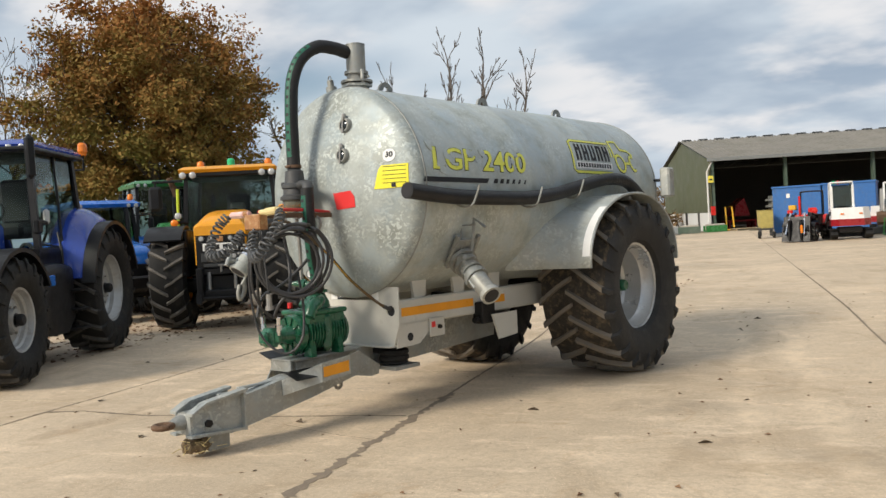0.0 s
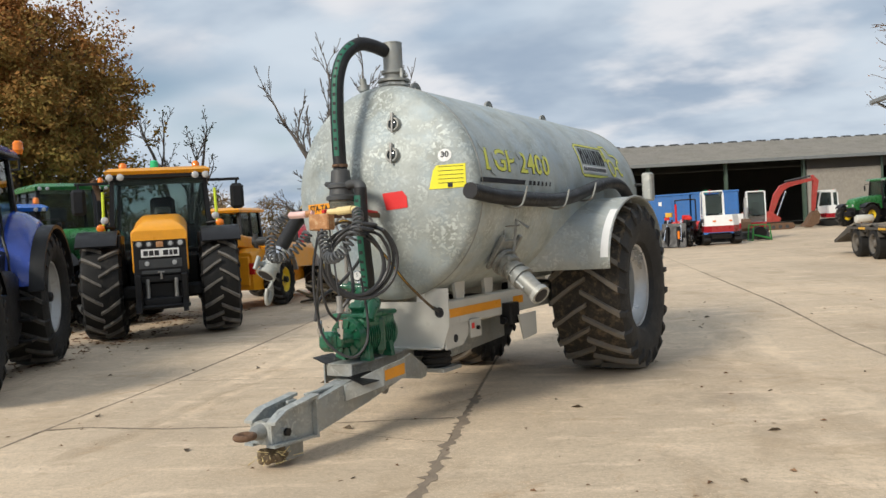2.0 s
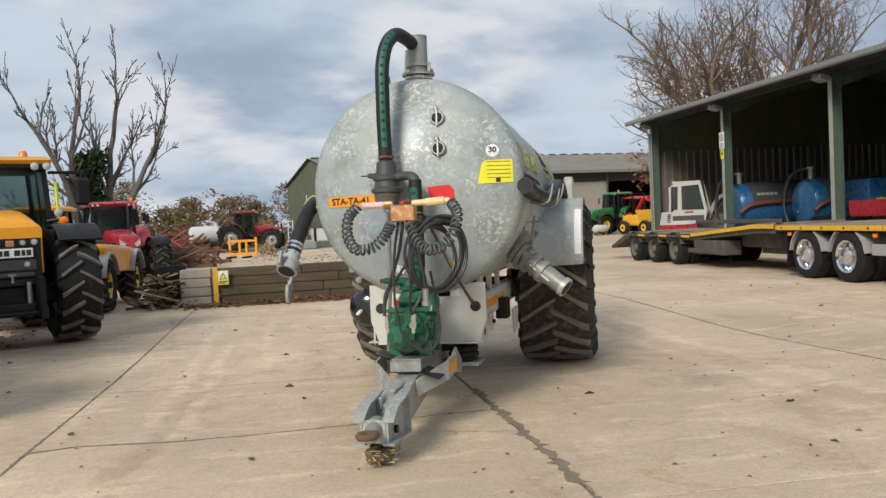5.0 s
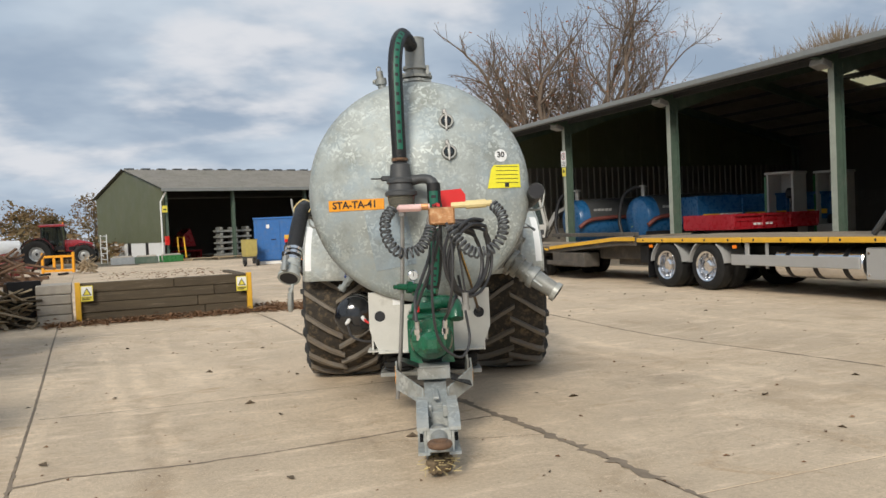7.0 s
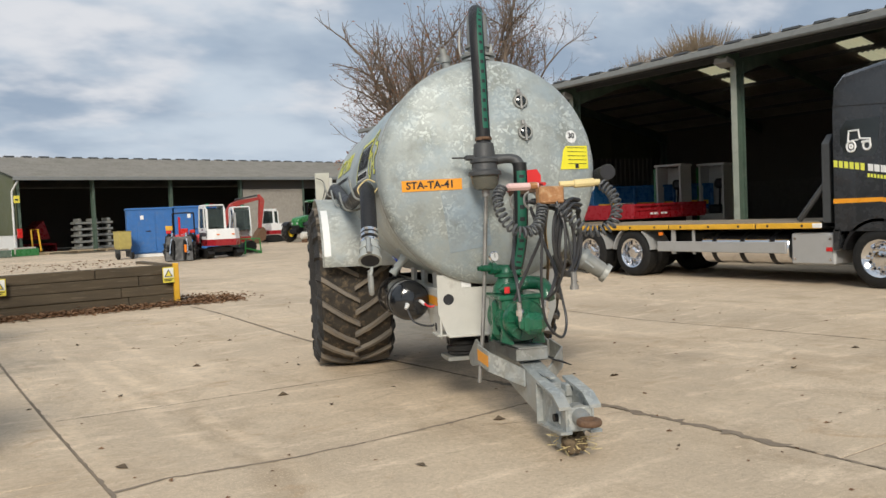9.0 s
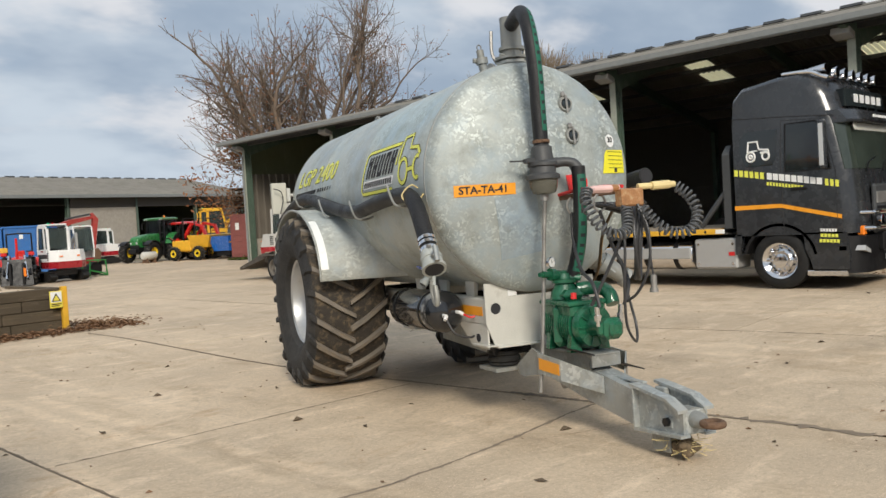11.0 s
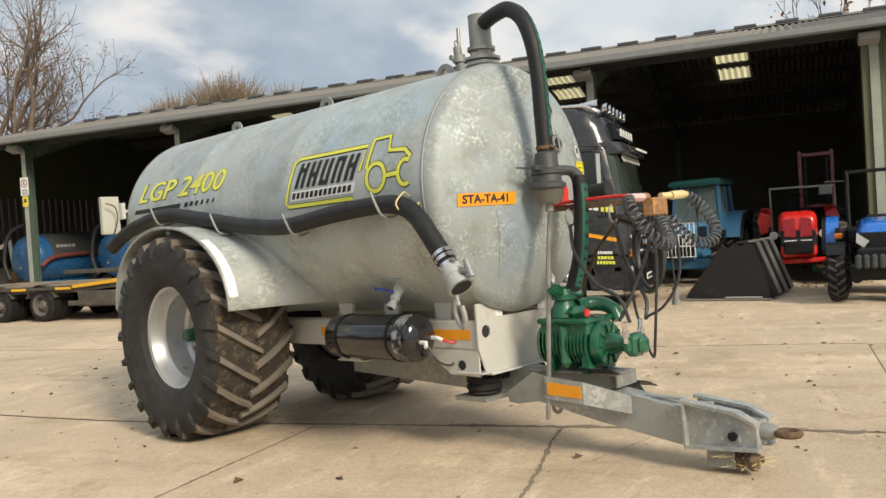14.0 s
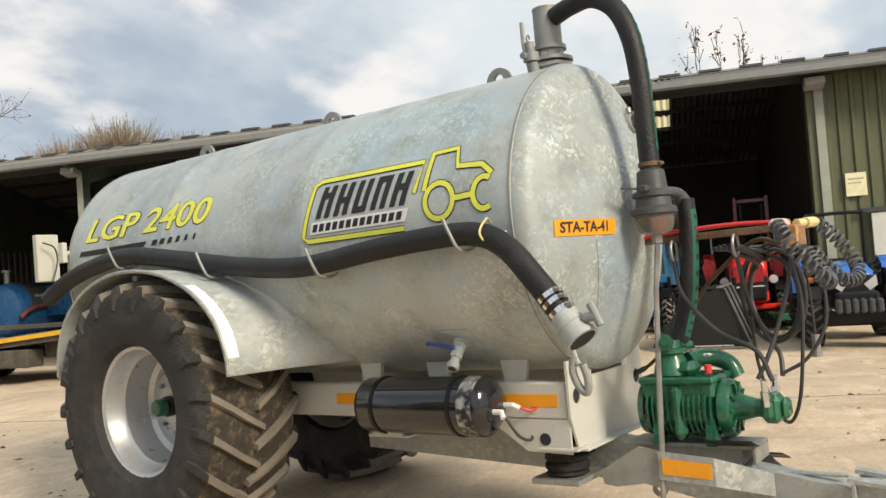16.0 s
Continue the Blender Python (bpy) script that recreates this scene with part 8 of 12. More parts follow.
tractor("tractor", "red tractor standing alone by the implements", pose(-8.45, 59.4, 0, 0, 0, 84), TRACT_RED, cab_y=(-1.55, -0.2), cab_top=2.6, hood_top=1.75, nose_top=1.5, wb=2.7, R=0.92, Rf=0.72, n=12, front="lamps")

# telehandler, seen from behind
tele = thing("telehandler", "yellow telehandler with grey mudguards and yellow wheel rims", "telehandler", pose(-9.03, 17.9, 0, 0, 0, -1))
for s in (-1, 1):
    for y in (0.0, 2.75):
        wheel(tele, s * 0.78, y, 0.56, 0.56, 0.42, 0.29, s, 15, JD_YEL, turn=9 * s)
        part("mudguard", arch(0.66, 15, 165, s * 0.55, s * 1.02, 0.04, cy=y, cz=0.58), MID_GREY, tele)
part("body", Geo().loft([rsec(0.55, 0.42, 1.22, 0.1, -0.95), rsec(0.6, 0.4, 1.32, 0.12, -0.7), rsec(0.6, 0.4, 1.25, 0.12, 0.6), rsec(0.55, 0.45, 0.95, 0.1, 3.2)]), JCB, tele)
part("engine_cover", Geo().loft([rsec(0.24, 0.8, 1.42, 0.1, -0.2), rsec(0.24, 0.8, 1.38, 0.12, 1.0), rsec(0.23, 0.75, 1.30, 0.12, 2.6), rsec(0.22, 0.7, 1.16, 0.1, 3.25)]), JCB, tele, m=pose(0.68, 0, 0))
part("rear_panel", Geo().box(-0.5, 0.5, -1.0, -0.93, 0.5, 1.15, 0.03), JCB, tele)
for s in (-1, 1):
    part("tail_lamp", Geo().box(s * 0.5, s * 0.62, -1.02, -0.96, 0.75, 1.0, 0.01), RED_LENS, tele)
part("boom", Geo().box(-0.02, 0.30, -1.3, 4.2, 1.25, 1.52, 0.03), JCB, tele, m=pose(0, 0, 0, -6, 0, 0))
part("exhaust", Geo().tube([(0.5, -0.55, 1.3), (0.5, -0.55, 1.62)], 0.05, 10).tube([(0.42, -0.5, 1.45), (0.75, -0.5, 1.45)], 0.1, 12), GREY_PL, tele)
cab(tele, 0.40, -0.4, 0.9, 1.0, 2.12, JCB, BLACK, False, 0.12, lamps=False)
for ch in list(tele.children):
    if ch.name.split(".")[0] in ("cab_post", "side_pane", "pane", "roof", "sill", "seat", "steering_wheel", "door_bar"):
        ch.matrix_basis = pose(-0.30, 0, 0) @ ch.matrix_basis

# vintage and small tractors near the barn
old = tractor("loader_tractor", "faded blue old tractor with a tall cab and white front guard", pose(13.4, 6.75, 0, 0, 0, -99), OLD_BLUE, wb=2.1, R=0.78, w=0.42, Rf=0.45, wf=0.24, rim=0.4, rimf=0.24, track=0.80, roof=CAB_GREEN, cab_z=1.2, cab_top=2.32, cab_x=0.6, hood_w=0.28, hood_top=1.42, nose_top=1.35, nose=0.5, beacon=False, front="old", exhaust=False, mirrors=False, lugs=LUGS)
gf = part("front_guard", Geo().tube([(-0.36, -2.62, 0.65), (0.36, -2.62, 0.65), (0.36, -2.62, 1.42), (-0.36, -2.62, 1.42), (-0.36, -2.62, 0.65)], 0.018, 6), WHITE, old, "white barred front guard")
for k in range(7):
    part("guard_bar", Geo().tube([(-0.255 + k * 0.085, -2.62, 0.65), (-0.255 + k * 0.085, -2.62, 1.42)], 0.014, 6), WHITE, gf)
for z in (0.9, 1.15):
    part("guard_bar", Geo().tube([(-0.36, -2.625, z), (0.36, -2.625, z)], 0.014, 6), WHITE, gf)
part("guard_lamp", Geo().at(-0.18, -2.60, 1.02, 90, 0, 0).lathe([(-0.03, 0.001), (-0.03, 0.07), (0.02, 0.08), (0.025, 0.06), (0.01, 0.001)], "z", 16), LENS, old)
part("guard_lamp", Geo().at(0.18, -2.60, 1.02, 90, 0, 0).lathe([(-0.03, 0.001), (-0.03, 0.07), (0.02, 0.08), (0.025, 0.06), (0.01, 0.001)], "z", 16), LENS, old)
part("exhaust", Geo().tube([(0.24, -1.9, 1.3), (0.26, -1.9, 1.95), (0.30, -1.95, 2.05)], 0.035, 8), CHROME, old)
# large bucket on the ground, its end plate towards the yard
bucket = thing("loader_bucket", "large black loader bucket resting on the concrete", "bucket", pose(6.9, 5.84, 0, 0, 0, -10))
out = [(-0.70, 0.03), (0.82, 0.05), (0.78, 0.14), (0.50, 0.50), (0.20, 0.90), (0.12, 1.0), (0.02, 0.95), (-0.10, 1.03), (-0.20, 0.97), (-0.32, 1.04), (-0.42, 0.97), (-0.60, 0.42)]
part("end_plate", Geo().prism(out, 0.0, 0.05, "x"), BUCKET_BLACK, bucket)
part("end_plate", Geo().prism(out, 1.85, 1.9, "x"), BUCKET_BLACK, bucket)
part("shell", Geo().prism([(-0.68, 0.04), (0.78, 0.06), (0.74, 0.14), (0.46, 0.50), (0.14, 0.90), (-0.28, 0.98), (-0.40, 0.94), (-0.58, 0.42)], 0.05, 1.85, "x"), BUCKET_BLACK, bucket)
for k in range(6):
    part("rib", Geo().prism([(-0.70, 0.05), (-0.78, 0.10), (-0.64, 0.48), (-0.44, 1.02), (-0.34, 1.08), (-0.30, 1.0), (-0.56, 0.42)], 0.18 + k * 0.3, 0.22 + k * 0.3, "x"), STEEL if k % 2 else BUCKET_BLACK, bucket)
for k in range(5):
    part("tooth", Geo().box(0.10 + k * 0.36, 0.26 + k * 0.36, -0.36, -0.10, 1.00, 1.06, 0.02), BUCKET_BLACK, bucket)
part("top_edge", Geo().box(0.0, 1.9, -0.40, -0.34, 1.04, 1.07, 0.005), STEEL, bucket)
part("lip", Geo().box(-0.06, 0.02, -0.70, 0.82, 0.01, 0.04, 0.005), STEEL, bucket)
part("wear_strip", Geo().box(-0.04, 0.0, -0.55, 0.1, 0.05, 0.075, 0.004), CHROME, bucket)
red = tractor("vintage_tractor", "bright red vintage tractor with red mudguards", pose(13.3, 4.58, 0, 0, 0, -91), OLD_RED, wb=2.15, R=0.80, w=0.36, rim=0.46, Rf=0.46, wf=0.2, rimf=0.24, track=0.86, trackf=0.62, has_cab=False, hood_w=0.40, hood_top=1.52, nose_top=1.48, nose=0.85, front="none", exhaust=False, mirrors=False, rear_fender=False)
for s in (-1, 1):
    part("rear_fender", arch(0.86, 25, 150, s * 0.60, s * 0.84, 0.02, cy=0, cz=0.80), OLD_RED, red)
    part("fender_face", Geo().prism([(s * 0.58, 1.08), (s * 0.84, 1.02), (s * 0.90, 1.36), (s * 0.82, 1.56), (s * 0.60, 1.48)], -0.92, -0.86, "y"), OLD_RED, red)
    part("front_panel", Geo().prism([(s * 0.04, 0.98), (s * 0.28, 1.0), (s * 0.27, 1.36), (s * 0.06, 1.40)], -2.79, -2.765, "y"), TRACT_RED, red)
    part("headlamp", Geo().at(s * 0.50, -2.45, 1.03, 90, 0, 0).lathe([(-0.12, 0.001), (-0.10, 0.06), (0.0, 0.09), (0.02, 0.09), (0.03, 0.001)], "z", 18), LENS, red)
part("chin", Geo().box(-0.36, 0.36, -2.84, -2.4, 0.55, 0.84, 0.06).box(-0.75, 0.75, -2.6, -2.5, 0.40, 0.52, 0.03), OLD_RED, red)
pl = part("number_plate", Geo().box(-0.33, 0.33, -2.875, -2.86, 0.79, 0.95, 0.004), INK, red, "black front plate with pale bars")
part("plate_bar", Geo().box(-0.28, -0.03, -2.879, -2.8755, 0.82, 0.92, 0.001), WHITE, pl)
part("plate_bar", Geo().box(0.05, 0.27, -2.879, -2.8755, 0.82, 0.92, 0.001), WHITE, pl)
part("roll_frame", Geo().tube([(-0.62, 0.2, 1.0), (-0.62, 0.2, 2.12), (0.85, 0.2, 2.12), (0.85, 0.2, 1.0)], 0.035, 8), PALE, red)
part("steering_wheel", Geo().at(0, -0.65, 1.75, 55, 0, 0).tube([(0.22 * math.cos(a), 0.22 * math.sin(a), 0) for a in [k * math.pi / 9 for k in range(19)]], 0.016, 6).tube([(0, 0, 0), (0, 0, -0.3)], 0.02, 6), BLACK, red)
fork = thing("forklift_mast", "red and black lifting mast standing in the barn", "mast", pose(15.2, 4.05, 0, 0, 0, 84))
for s in (-1, 1):
    part("upright", Geo().box(s * 0.34, s * 0.44, -0.1, 0.1, 0, 3.1, 0.01), TRACT_RED, fork)
    part("inner_upright", Geo().box(s * 0.22, s * 0.30, -0.06, 0.06, 0.1, 2.9, 0.01), BLACK, fork)
for z in (0.6, 1.6, 2.95):
    part("cross_bar", Geo().box(-0.34, 0.34, -0.05, 0.05, z, z + 0.1, 0.01), TRACT_RED, fork)
nh = tractor("compact_tractor", "compact bright blue tractor with a roll bar and front weights", pose(8.1, 3.32, 0, 0, 0, -95), NH_LIGHT, wb=1.85, R=0.66, w=0.38, rim=0.36, Rf=0.46, wf=0.28, rimf=0.24, track=0.66, trackf=0.62, has_cab=False, hood_w=0.30, hood_top=1.36, nose_top=1.24, nose=0.62, front="lamps", exhaust=False, mirrors=False, rims=WHITE, fender=NH_LIGHT)
part("roll_bar", Geo().tube(spline([(-0.46, 0.15, 0.9), (-0.46, 0.15, 2.1), (-0.40, 0.15, 2.2), (0.40, 0.15, 2.2), (0.46, 0.15, 2.1), (0.46, 0.15, 0.9)], 4), 0.035, 8), BLACK, nh)
part("mirror", Geo().box(-0.95, -0.72, 0.1, 0.14, 1.82, 2.0, 0.02).tube([(-0.5, 0.14, 2.05), (-0.84, 0.12, 2.06), (-0.84, 0.12, 1.98)], 0.012, 6), GREY_PL, nh)
part("seat", Geo().box(-0.22, 0.22, -0.3, 0.1, 0.95, 1.08, 0.05).box(-0.2, 0.2, 0.05, 0.16, 1.05, 1.4, 0.05), BLACK, nh)
for k in range(6):
    part("front_weight", Geo().box(-0.33 + k * 0.112, -0.235 + k * 0.112, -2.68, -2.42, 0.58, 0.80, 0.03), GREY_PL, nh)
part("side_lamp", Geo().box(-0.66, -0.52, -1.35, -1.28, 1.02, 1.12, 0.02), BEACON, nh)
# green implement between the two
impl = thing("mower_deck", "low green implement frame on the ground", "implement", pose(10.3, 3.95, 0, 0, 0, 8))
part("frame", Geo().box(-0.6, 0.6, -0.35, 0.35, 0.22, 0.36, 0.02).box(-0.5, 0.5, -0.1, 0.1, 0.34, 0.5, 0.02), GREEN, impl)
for s in (-1, 1):
    part("caster", Geo().tube([(s * 0.5, -0.3, 0.11), (s * 0.56, -0.3, 0.11)], 0.11, 12).tube([(s * 0.53, -0.3, 0.1), (s * 0.53, -0.3, 0.3)], 0.02, 6), BLACK, impl)

# ---- lorry and low-loader trailer ----
LX = 6.1
lorry = thing("lorry", "black flatbed lorry with orange stripe and yellow and white lettering bars", "lorry", pose(LX, 0, 0))
W = 2.5


def truck_wheel(parent, y, R, outer_x, chrome=True, twin=False):
    for s, x in ((-1, outer_x), (1, W - outer_x)):
        m = pose(x, y, R, 0, 0, 180 if s < 0 else 0)
        rim = R * 0.60
        prof = [(0.0, rim), (0.02, rim + 0.015), (0.0, rim - 0.02), (-0.05, rim - 0.05), (-0.07, rim * 0.72), (-0.03, rim * 0.55), (-0.03, rim * 0.42), (0.01, rim * 0.40), (0.02, rim * 0.2), (0.02, 0.001)]
        if twin:
            prof = [(0.0, rim), (0.02, rim + 0.015), (0.0, rim - 0.02), (-0.13, rim - 0.05), (-0.14, rim * 0.6), (-0.12, rim * 0.5), (-0.03, rim * 0.42), (0.0, rim * 0.3), (0.0, 0.001)]
        wh = part("wheel", Geo().lathe(prof, "x", 32), CHROME if chrome else RIM_DUSTY, parent, m=m)
        tw = 0.30
        tp = [(-tw, rim - 0.03), (-tw - 0.01, rim + 0.02), (-tw - 0.01, R - 0.07), (-tw + 0.03, R - 0.005), (-tw / 2, R), (-0.03, R - 0.005), (0.012, R - 0.06), (0.018, rim + 0.06), (0.0, rim - 0.01)]
        part("tyre", Geo().lathe(tp, "x", 44, True), RUBBER, wh)
        if twin:
            part("inner_tyre", Geo().lathe([(d - 0.36, r) for d, r in tp], "x", 40, True), RUBBER, wh)
        for k in range(10):
            a = k * math.pi / 5
            c = (rim * 0.55 * math.cos(a), rim * 0.55 * math.sin(a))
            d0 = -0.13 if twin else -0.04
            part("nut", Geo().tube([(d0, *c), (d0 + 0.05, *c)], 0.018, 6), CHROME if chrome else STEEL, wh)
        for k in range(10):
            a = (k + 0.5) * math.pi / 5
            c = (rim * 0.80 * math.cos(a), rim * 0.80 * math.sin(a))
            part("rim_hole", Geo().tube([(-0.075 if not twin else -0.14, *c), (-0.058 if not twin else -0.128, *c)], 0.03 * R / 0.5, 10), INK, wh)


truck_wheel(lorry, 8.78, 0.50, 0.02)
truck_wheel(lorry, 14.29, 0.50, 0.02, True, True)
truck_wheel(lorry, 15.60, 0.50, 0.02, True, True)
part("chassis", Geo().box(0.75, 0.95, 7.3, 17.2, 0.62, 0.92, 0.02).box(W - 0.95, W - 0.75, 7.3, 17.2, 0.62, 0.92, 0.02).box(0.5, 2.0, 14.0, 15.9, 0.4, 0.62, 0.05), BLACK, lorry)
# cab body as side profile with rounded upper edges
prof = [(9.52, 0.95), (9.52, 3.02), (9.48, 3.45), (9.30, 3.62), (8.6, 3.72), (7.95, 3.72), (7.66, 3.60), (7.50, 3.34), (7.40, 3.05), (7.30, 2.85), (7.10, 2.02), (7.02, 1.6), (6.98, 1.2), (6.98, 0.95)]
sec = [(0.0, 0.46, 0.10), (0.05, 0.30, 0.05), (0.14, 0.17, 0.02), (0.32, 0.07, 0.0), (0.65, 0.015, 0.0)]
ring_at = lambda x, i, k: [(x, y + (i if y < 8 else -i * 0.08), z - (k if z > 2.9 else 0)) for y, z in prof]
cabg = Geo()
cabg.loft([ring_at(x, i, k) for x, i, k in sec] + [ring_at(W - x, i, k) for x, i, k in sec[::-1]])
cabo = part("cab_body", cabg, LORRY_BLACK, lorry, "glossy black sleeper cab", angle=30)
# lower front: bumper, arch, steps
part("wheel_arch", arch(0.66, 12, 170, 0.0, 0.5, 0.05, cy=8.78, cz=0.5).at(), BLACK, lorry)
part("lower_panel", Geo().prism([(7.36, 0.98), (8.16, 0.98), (8.14, 0.72), (8.06, 0.55), (8.0, 0.35), (7.30, 0.35), (7.28, 0.6)], 0.0, 0.28, "x"), LORRY_BLACK, lorry)
part("lower_panel", Geo().prism([(7.0, 0.98), (8.16, 0.98), (8.14, 0.72), (8.0, 0.35), (6.95, 0.35), (6.88, 0.6)], W - 0.28, W, "x"), LORRY_BLACK, lorry)
part("side_panel", Geo().prism([(9.38, 0.98), (9.52, 0.98), (9.52, 0.62), (9.42, 0.62)], 0.0, 0.3, "x"), LORRY_BLACK, lorry)
part("bumper", Geo().loft([[(x, y, z) for x, y in ((0.01, 7.6), (0.03, 7.36), (0.14, 7.12), (0.4, 6.96), (W - 0.4, 6.96), (W - 0.14, 7.12), (W - 0.03, 7.36), (W - 0.01, 7.6))] for z in (0.28, 0.5, 0.9)]), BLACK, lorry)
part("side_skirt", Geo().box(0.0, 0.06, 7.35, 8.12, 0.24, 0.33, 0.01), CHROME, lorry, "polished step bar")
part("grille", Geo().box(0.55, W - 0.55, 6.90, 7.02, 0.92, 1.75, 0.04), GREY_PL, lorry)
for k in range(6):
    part("grille_bar", Geo().box(0.6, W - 0.6, 6.885, 6.905, 0.98 + k * 0.07, 1.02 + k * 0.07, 0.005), BLACK, lorry)
part("front_plate_panel", Geo().box(0.6, W - 0.6, 6.88, 6.91, 1.42, 1.62, 0.01), STEEL, lorry)
for s in (0, 1):
    xx = lambda q: q if s == 0 else W - q
    part("headlamp", Geo().prism([(xx(0.10), 0.66), (xx(0.36), 0.60), (xx(0.36), 0.66), (xx(0.12), 0.74)], 6.96, 7.2, "y"), LENS, lorry)
    part("headlamp", Geo().box(xx(0.0), xx(0.03), 7.36, 7.52, 0.66, 0.74, 0.005), LENS, lorry)
    mm = part("mirror", Geo().box(xx(-0.22), xx(-0.06), 7.62, 7.72, 2.05, 2.86, 0.03), LORRY_BLACK, lorry)
    part("mirror_glass", Geo().box(xx(-0.21), xx(-0.07), 7.722, 7.73, 2.1, 2.82, 0.003), CHROME, mm)
    part("mirror_face", Geo().box(xx(-0.232), xx(-0.2215), 7.63, 7.71, 2.1, 2.8, 0.003), LENS, mm)
    part("mirror_arm", Geo().tube([(xx(0.0), 7.75, 2.7), (xx(-0.14), 7.68, 2.7)], 0.03, 8), LORRY_BLACK, mm)
    part("door_window", Geo().prism([(7.60, 2.05), (7.74, 2.75), (7.84, 2.86), (8.42, 2.86), (8.46, 2.05)], xx(-0.004), xx(0.012), "x"), SIDE_GLASS, lorry, "dark side window")
    part("sleeper_window", Geo().prism([(8.62, 2.30), (8.58, 2.80), (9.22, 2.80), (9.34, 2.66), (9.34, 2.42), (9.22, 2.18), (8.70, 2.18)], xx(-0.004), xx(0.012), "x"), SIDE_GLASS, lorry)
    part("window_rubber", Geo().tube([(xx(-0.006), y, z) for y, z in ((7.60, 2.05), (7.74, 2.75), (7.84, 2.87), (8.42, 2.87), (8.46, 2.05), (7.60, 2.05))], 0.014, 6), BLACK, lorry)
    part("door_seam", Geo().tube([(xx(-0.001), y, z) for y, z in ((7.52, 1.0), (7.52, 2.0), (7.74, 2.9), (8.50, 2.94), (8.54, 2.2), (8.52, 1.02))], 0.006, 4), INK, lorry)
    part("handle", Geo().box(xx(-0.03), xx(0.0), 8.05, 8.35, 1.72, 1.77, 0.01), BLACK, lorry)
# a tractor picture in white line on the sleeper window
pic = Geo()
rg = lambda cy, cz, r: [(-0.008, cy + r * math.cos(a), cz + r * math.sin(a)) for a in [k * math.pi / 8 for k in range(17)]]
pic.tube(rg(9.12, 2.36, 0.085), 0.02, 5).tube(rg(9.12, 2.36, 0.03), 0.02, 5).tube(rg(8.82, 2.36, 0.07), 0.02, 5).tube([(-0.008, 9.18, 2.44), (-0.008, 9.16, 2.62), (-0.008, 8.98, 2.62), (-0.008, 8.95, 2.48), (-0.008, 8.76, 2.46), (-0.008, 8.76, 2.38)], 0.02, 5).tube([(-0.008, 8.92, 2.42), (-0.008, 8.78, 2.42)], 0.02, 5).tube([(-0.008, 9.1, 2.46), (-0.008, 8.98, 2.46)], 0.012, 5)
part("picture", pic, WHITE, lorry, "white line drawing of a tractor")
# windscreen, visor, roof sign, lamps
scr = [(0.07, 0.265), (0.14, 0.165), (0.32, 0.065), (0.65, 0.01), (W - 0.65, 0.01), (W - 0.32, 0.065), (W - 0.14, 0.165), (W - 0.07, 0.265)]
part("windscreen", Geo().loft([[(x, 7.085 + i, 2.02) for x, i in scr] + [(x, 7.13 + i, 2.02) for x, i in scr[::-1]], [(x, 7.285 + i, 2.84) for x, i in scr] + [(x, 7.33 + i, 2.84) for x, i in scr[::-1]]]), SCREEN, lorry, "greenish windscreen")
for k in range(16):
    part("curtain_scallop", Geo().at(0.36 + k * 0.119, 7.235, 2.73, 75, 0, 0).lathe([(0, 0.001), (0, 0.07), (0.006, 0.07), (0.006, 0.001)], "z", 12), PALE, lorry)
part("sun_visor", Geo().loft([[(0.04, 7.75, z), (0.10, 7.40 - d, z), (0.4, 7.16 - d, z), (W - 0.4, 7.16 - d, z), (W - 0.10, 7.40 - d, z), (W - 0.04, 7.75, z), (W / 2, 7.6, z)] for z, d in ((2.80, 0.10), (2.84, 0.12), (3.02, -0.08))]), LORRY_BLACK, lorry)
part("roof_sign", Geo().loft([[(0.30, 7.44, z), (0.5, 7.30 + d, z), (W - 0.5, 7.30 + d, z), (W - 0.30, 7.44, z), (W - 0.4, 7.7, z), (0.4, 7.7, z)] for z, d in ((3.08, 0.0), (3.38, 0.10))]), DARK_GLASS, lorry)
for k in range(5):
    part("lettering_bar", Geo().box(0.55 + k * 0.28, 0.74 + k * 0.28, 7.315, 7.328, 3.15, 3.29, 0.002), WHITE, lorry)
part("light_bar", Geo().tube(spline([(0.16, 8.5, 3.74), (0.14, 8.0, 3.72), (0.16, 7.75, 3.62), (0.4, 7.64, 3.58), (W - 0.4, 7.64, 3.58), (W - 0.16, 7.75, 3.62), (W - 0.14, 8.0, 3.72), (W - 0.16, 8.5, 3.74)], 4), 0.035, 8), CHROME, lorry)
for k in range(6):
    part("spot_lamp", Geo().at(0.32 + k * 0.372, 7.56, 3.66, 90, 0, 0).lathe([(-0.1, 0.03), (-0.06, 0.08), (0.02, 0.10), (0.03, 0.09), (0.035, 0.001)], "z", 18), CHROME, lorry)
part("air_horn", Geo().tube([(0.25, 8.2, 3.74), (0.22, 7.7, 3.76)], [0.03, 0.07], 10), CHROME, lorry)
# the cab's true length
def settle(ob):
    for q in ob.data.vertices:
        y = 9.58 - (9.52 - q.co.y) * 0.904
        q.co.y = y if y > 7.7 else 7.7 - (7.7 - y) * 0.72
    for c in ob.children:
        settle(c)


for ch in list(lorry.children):
    if ch.name.split(".")[0] not in ("wheel", "chassis", "wheel_arch"):
        settle(ch)
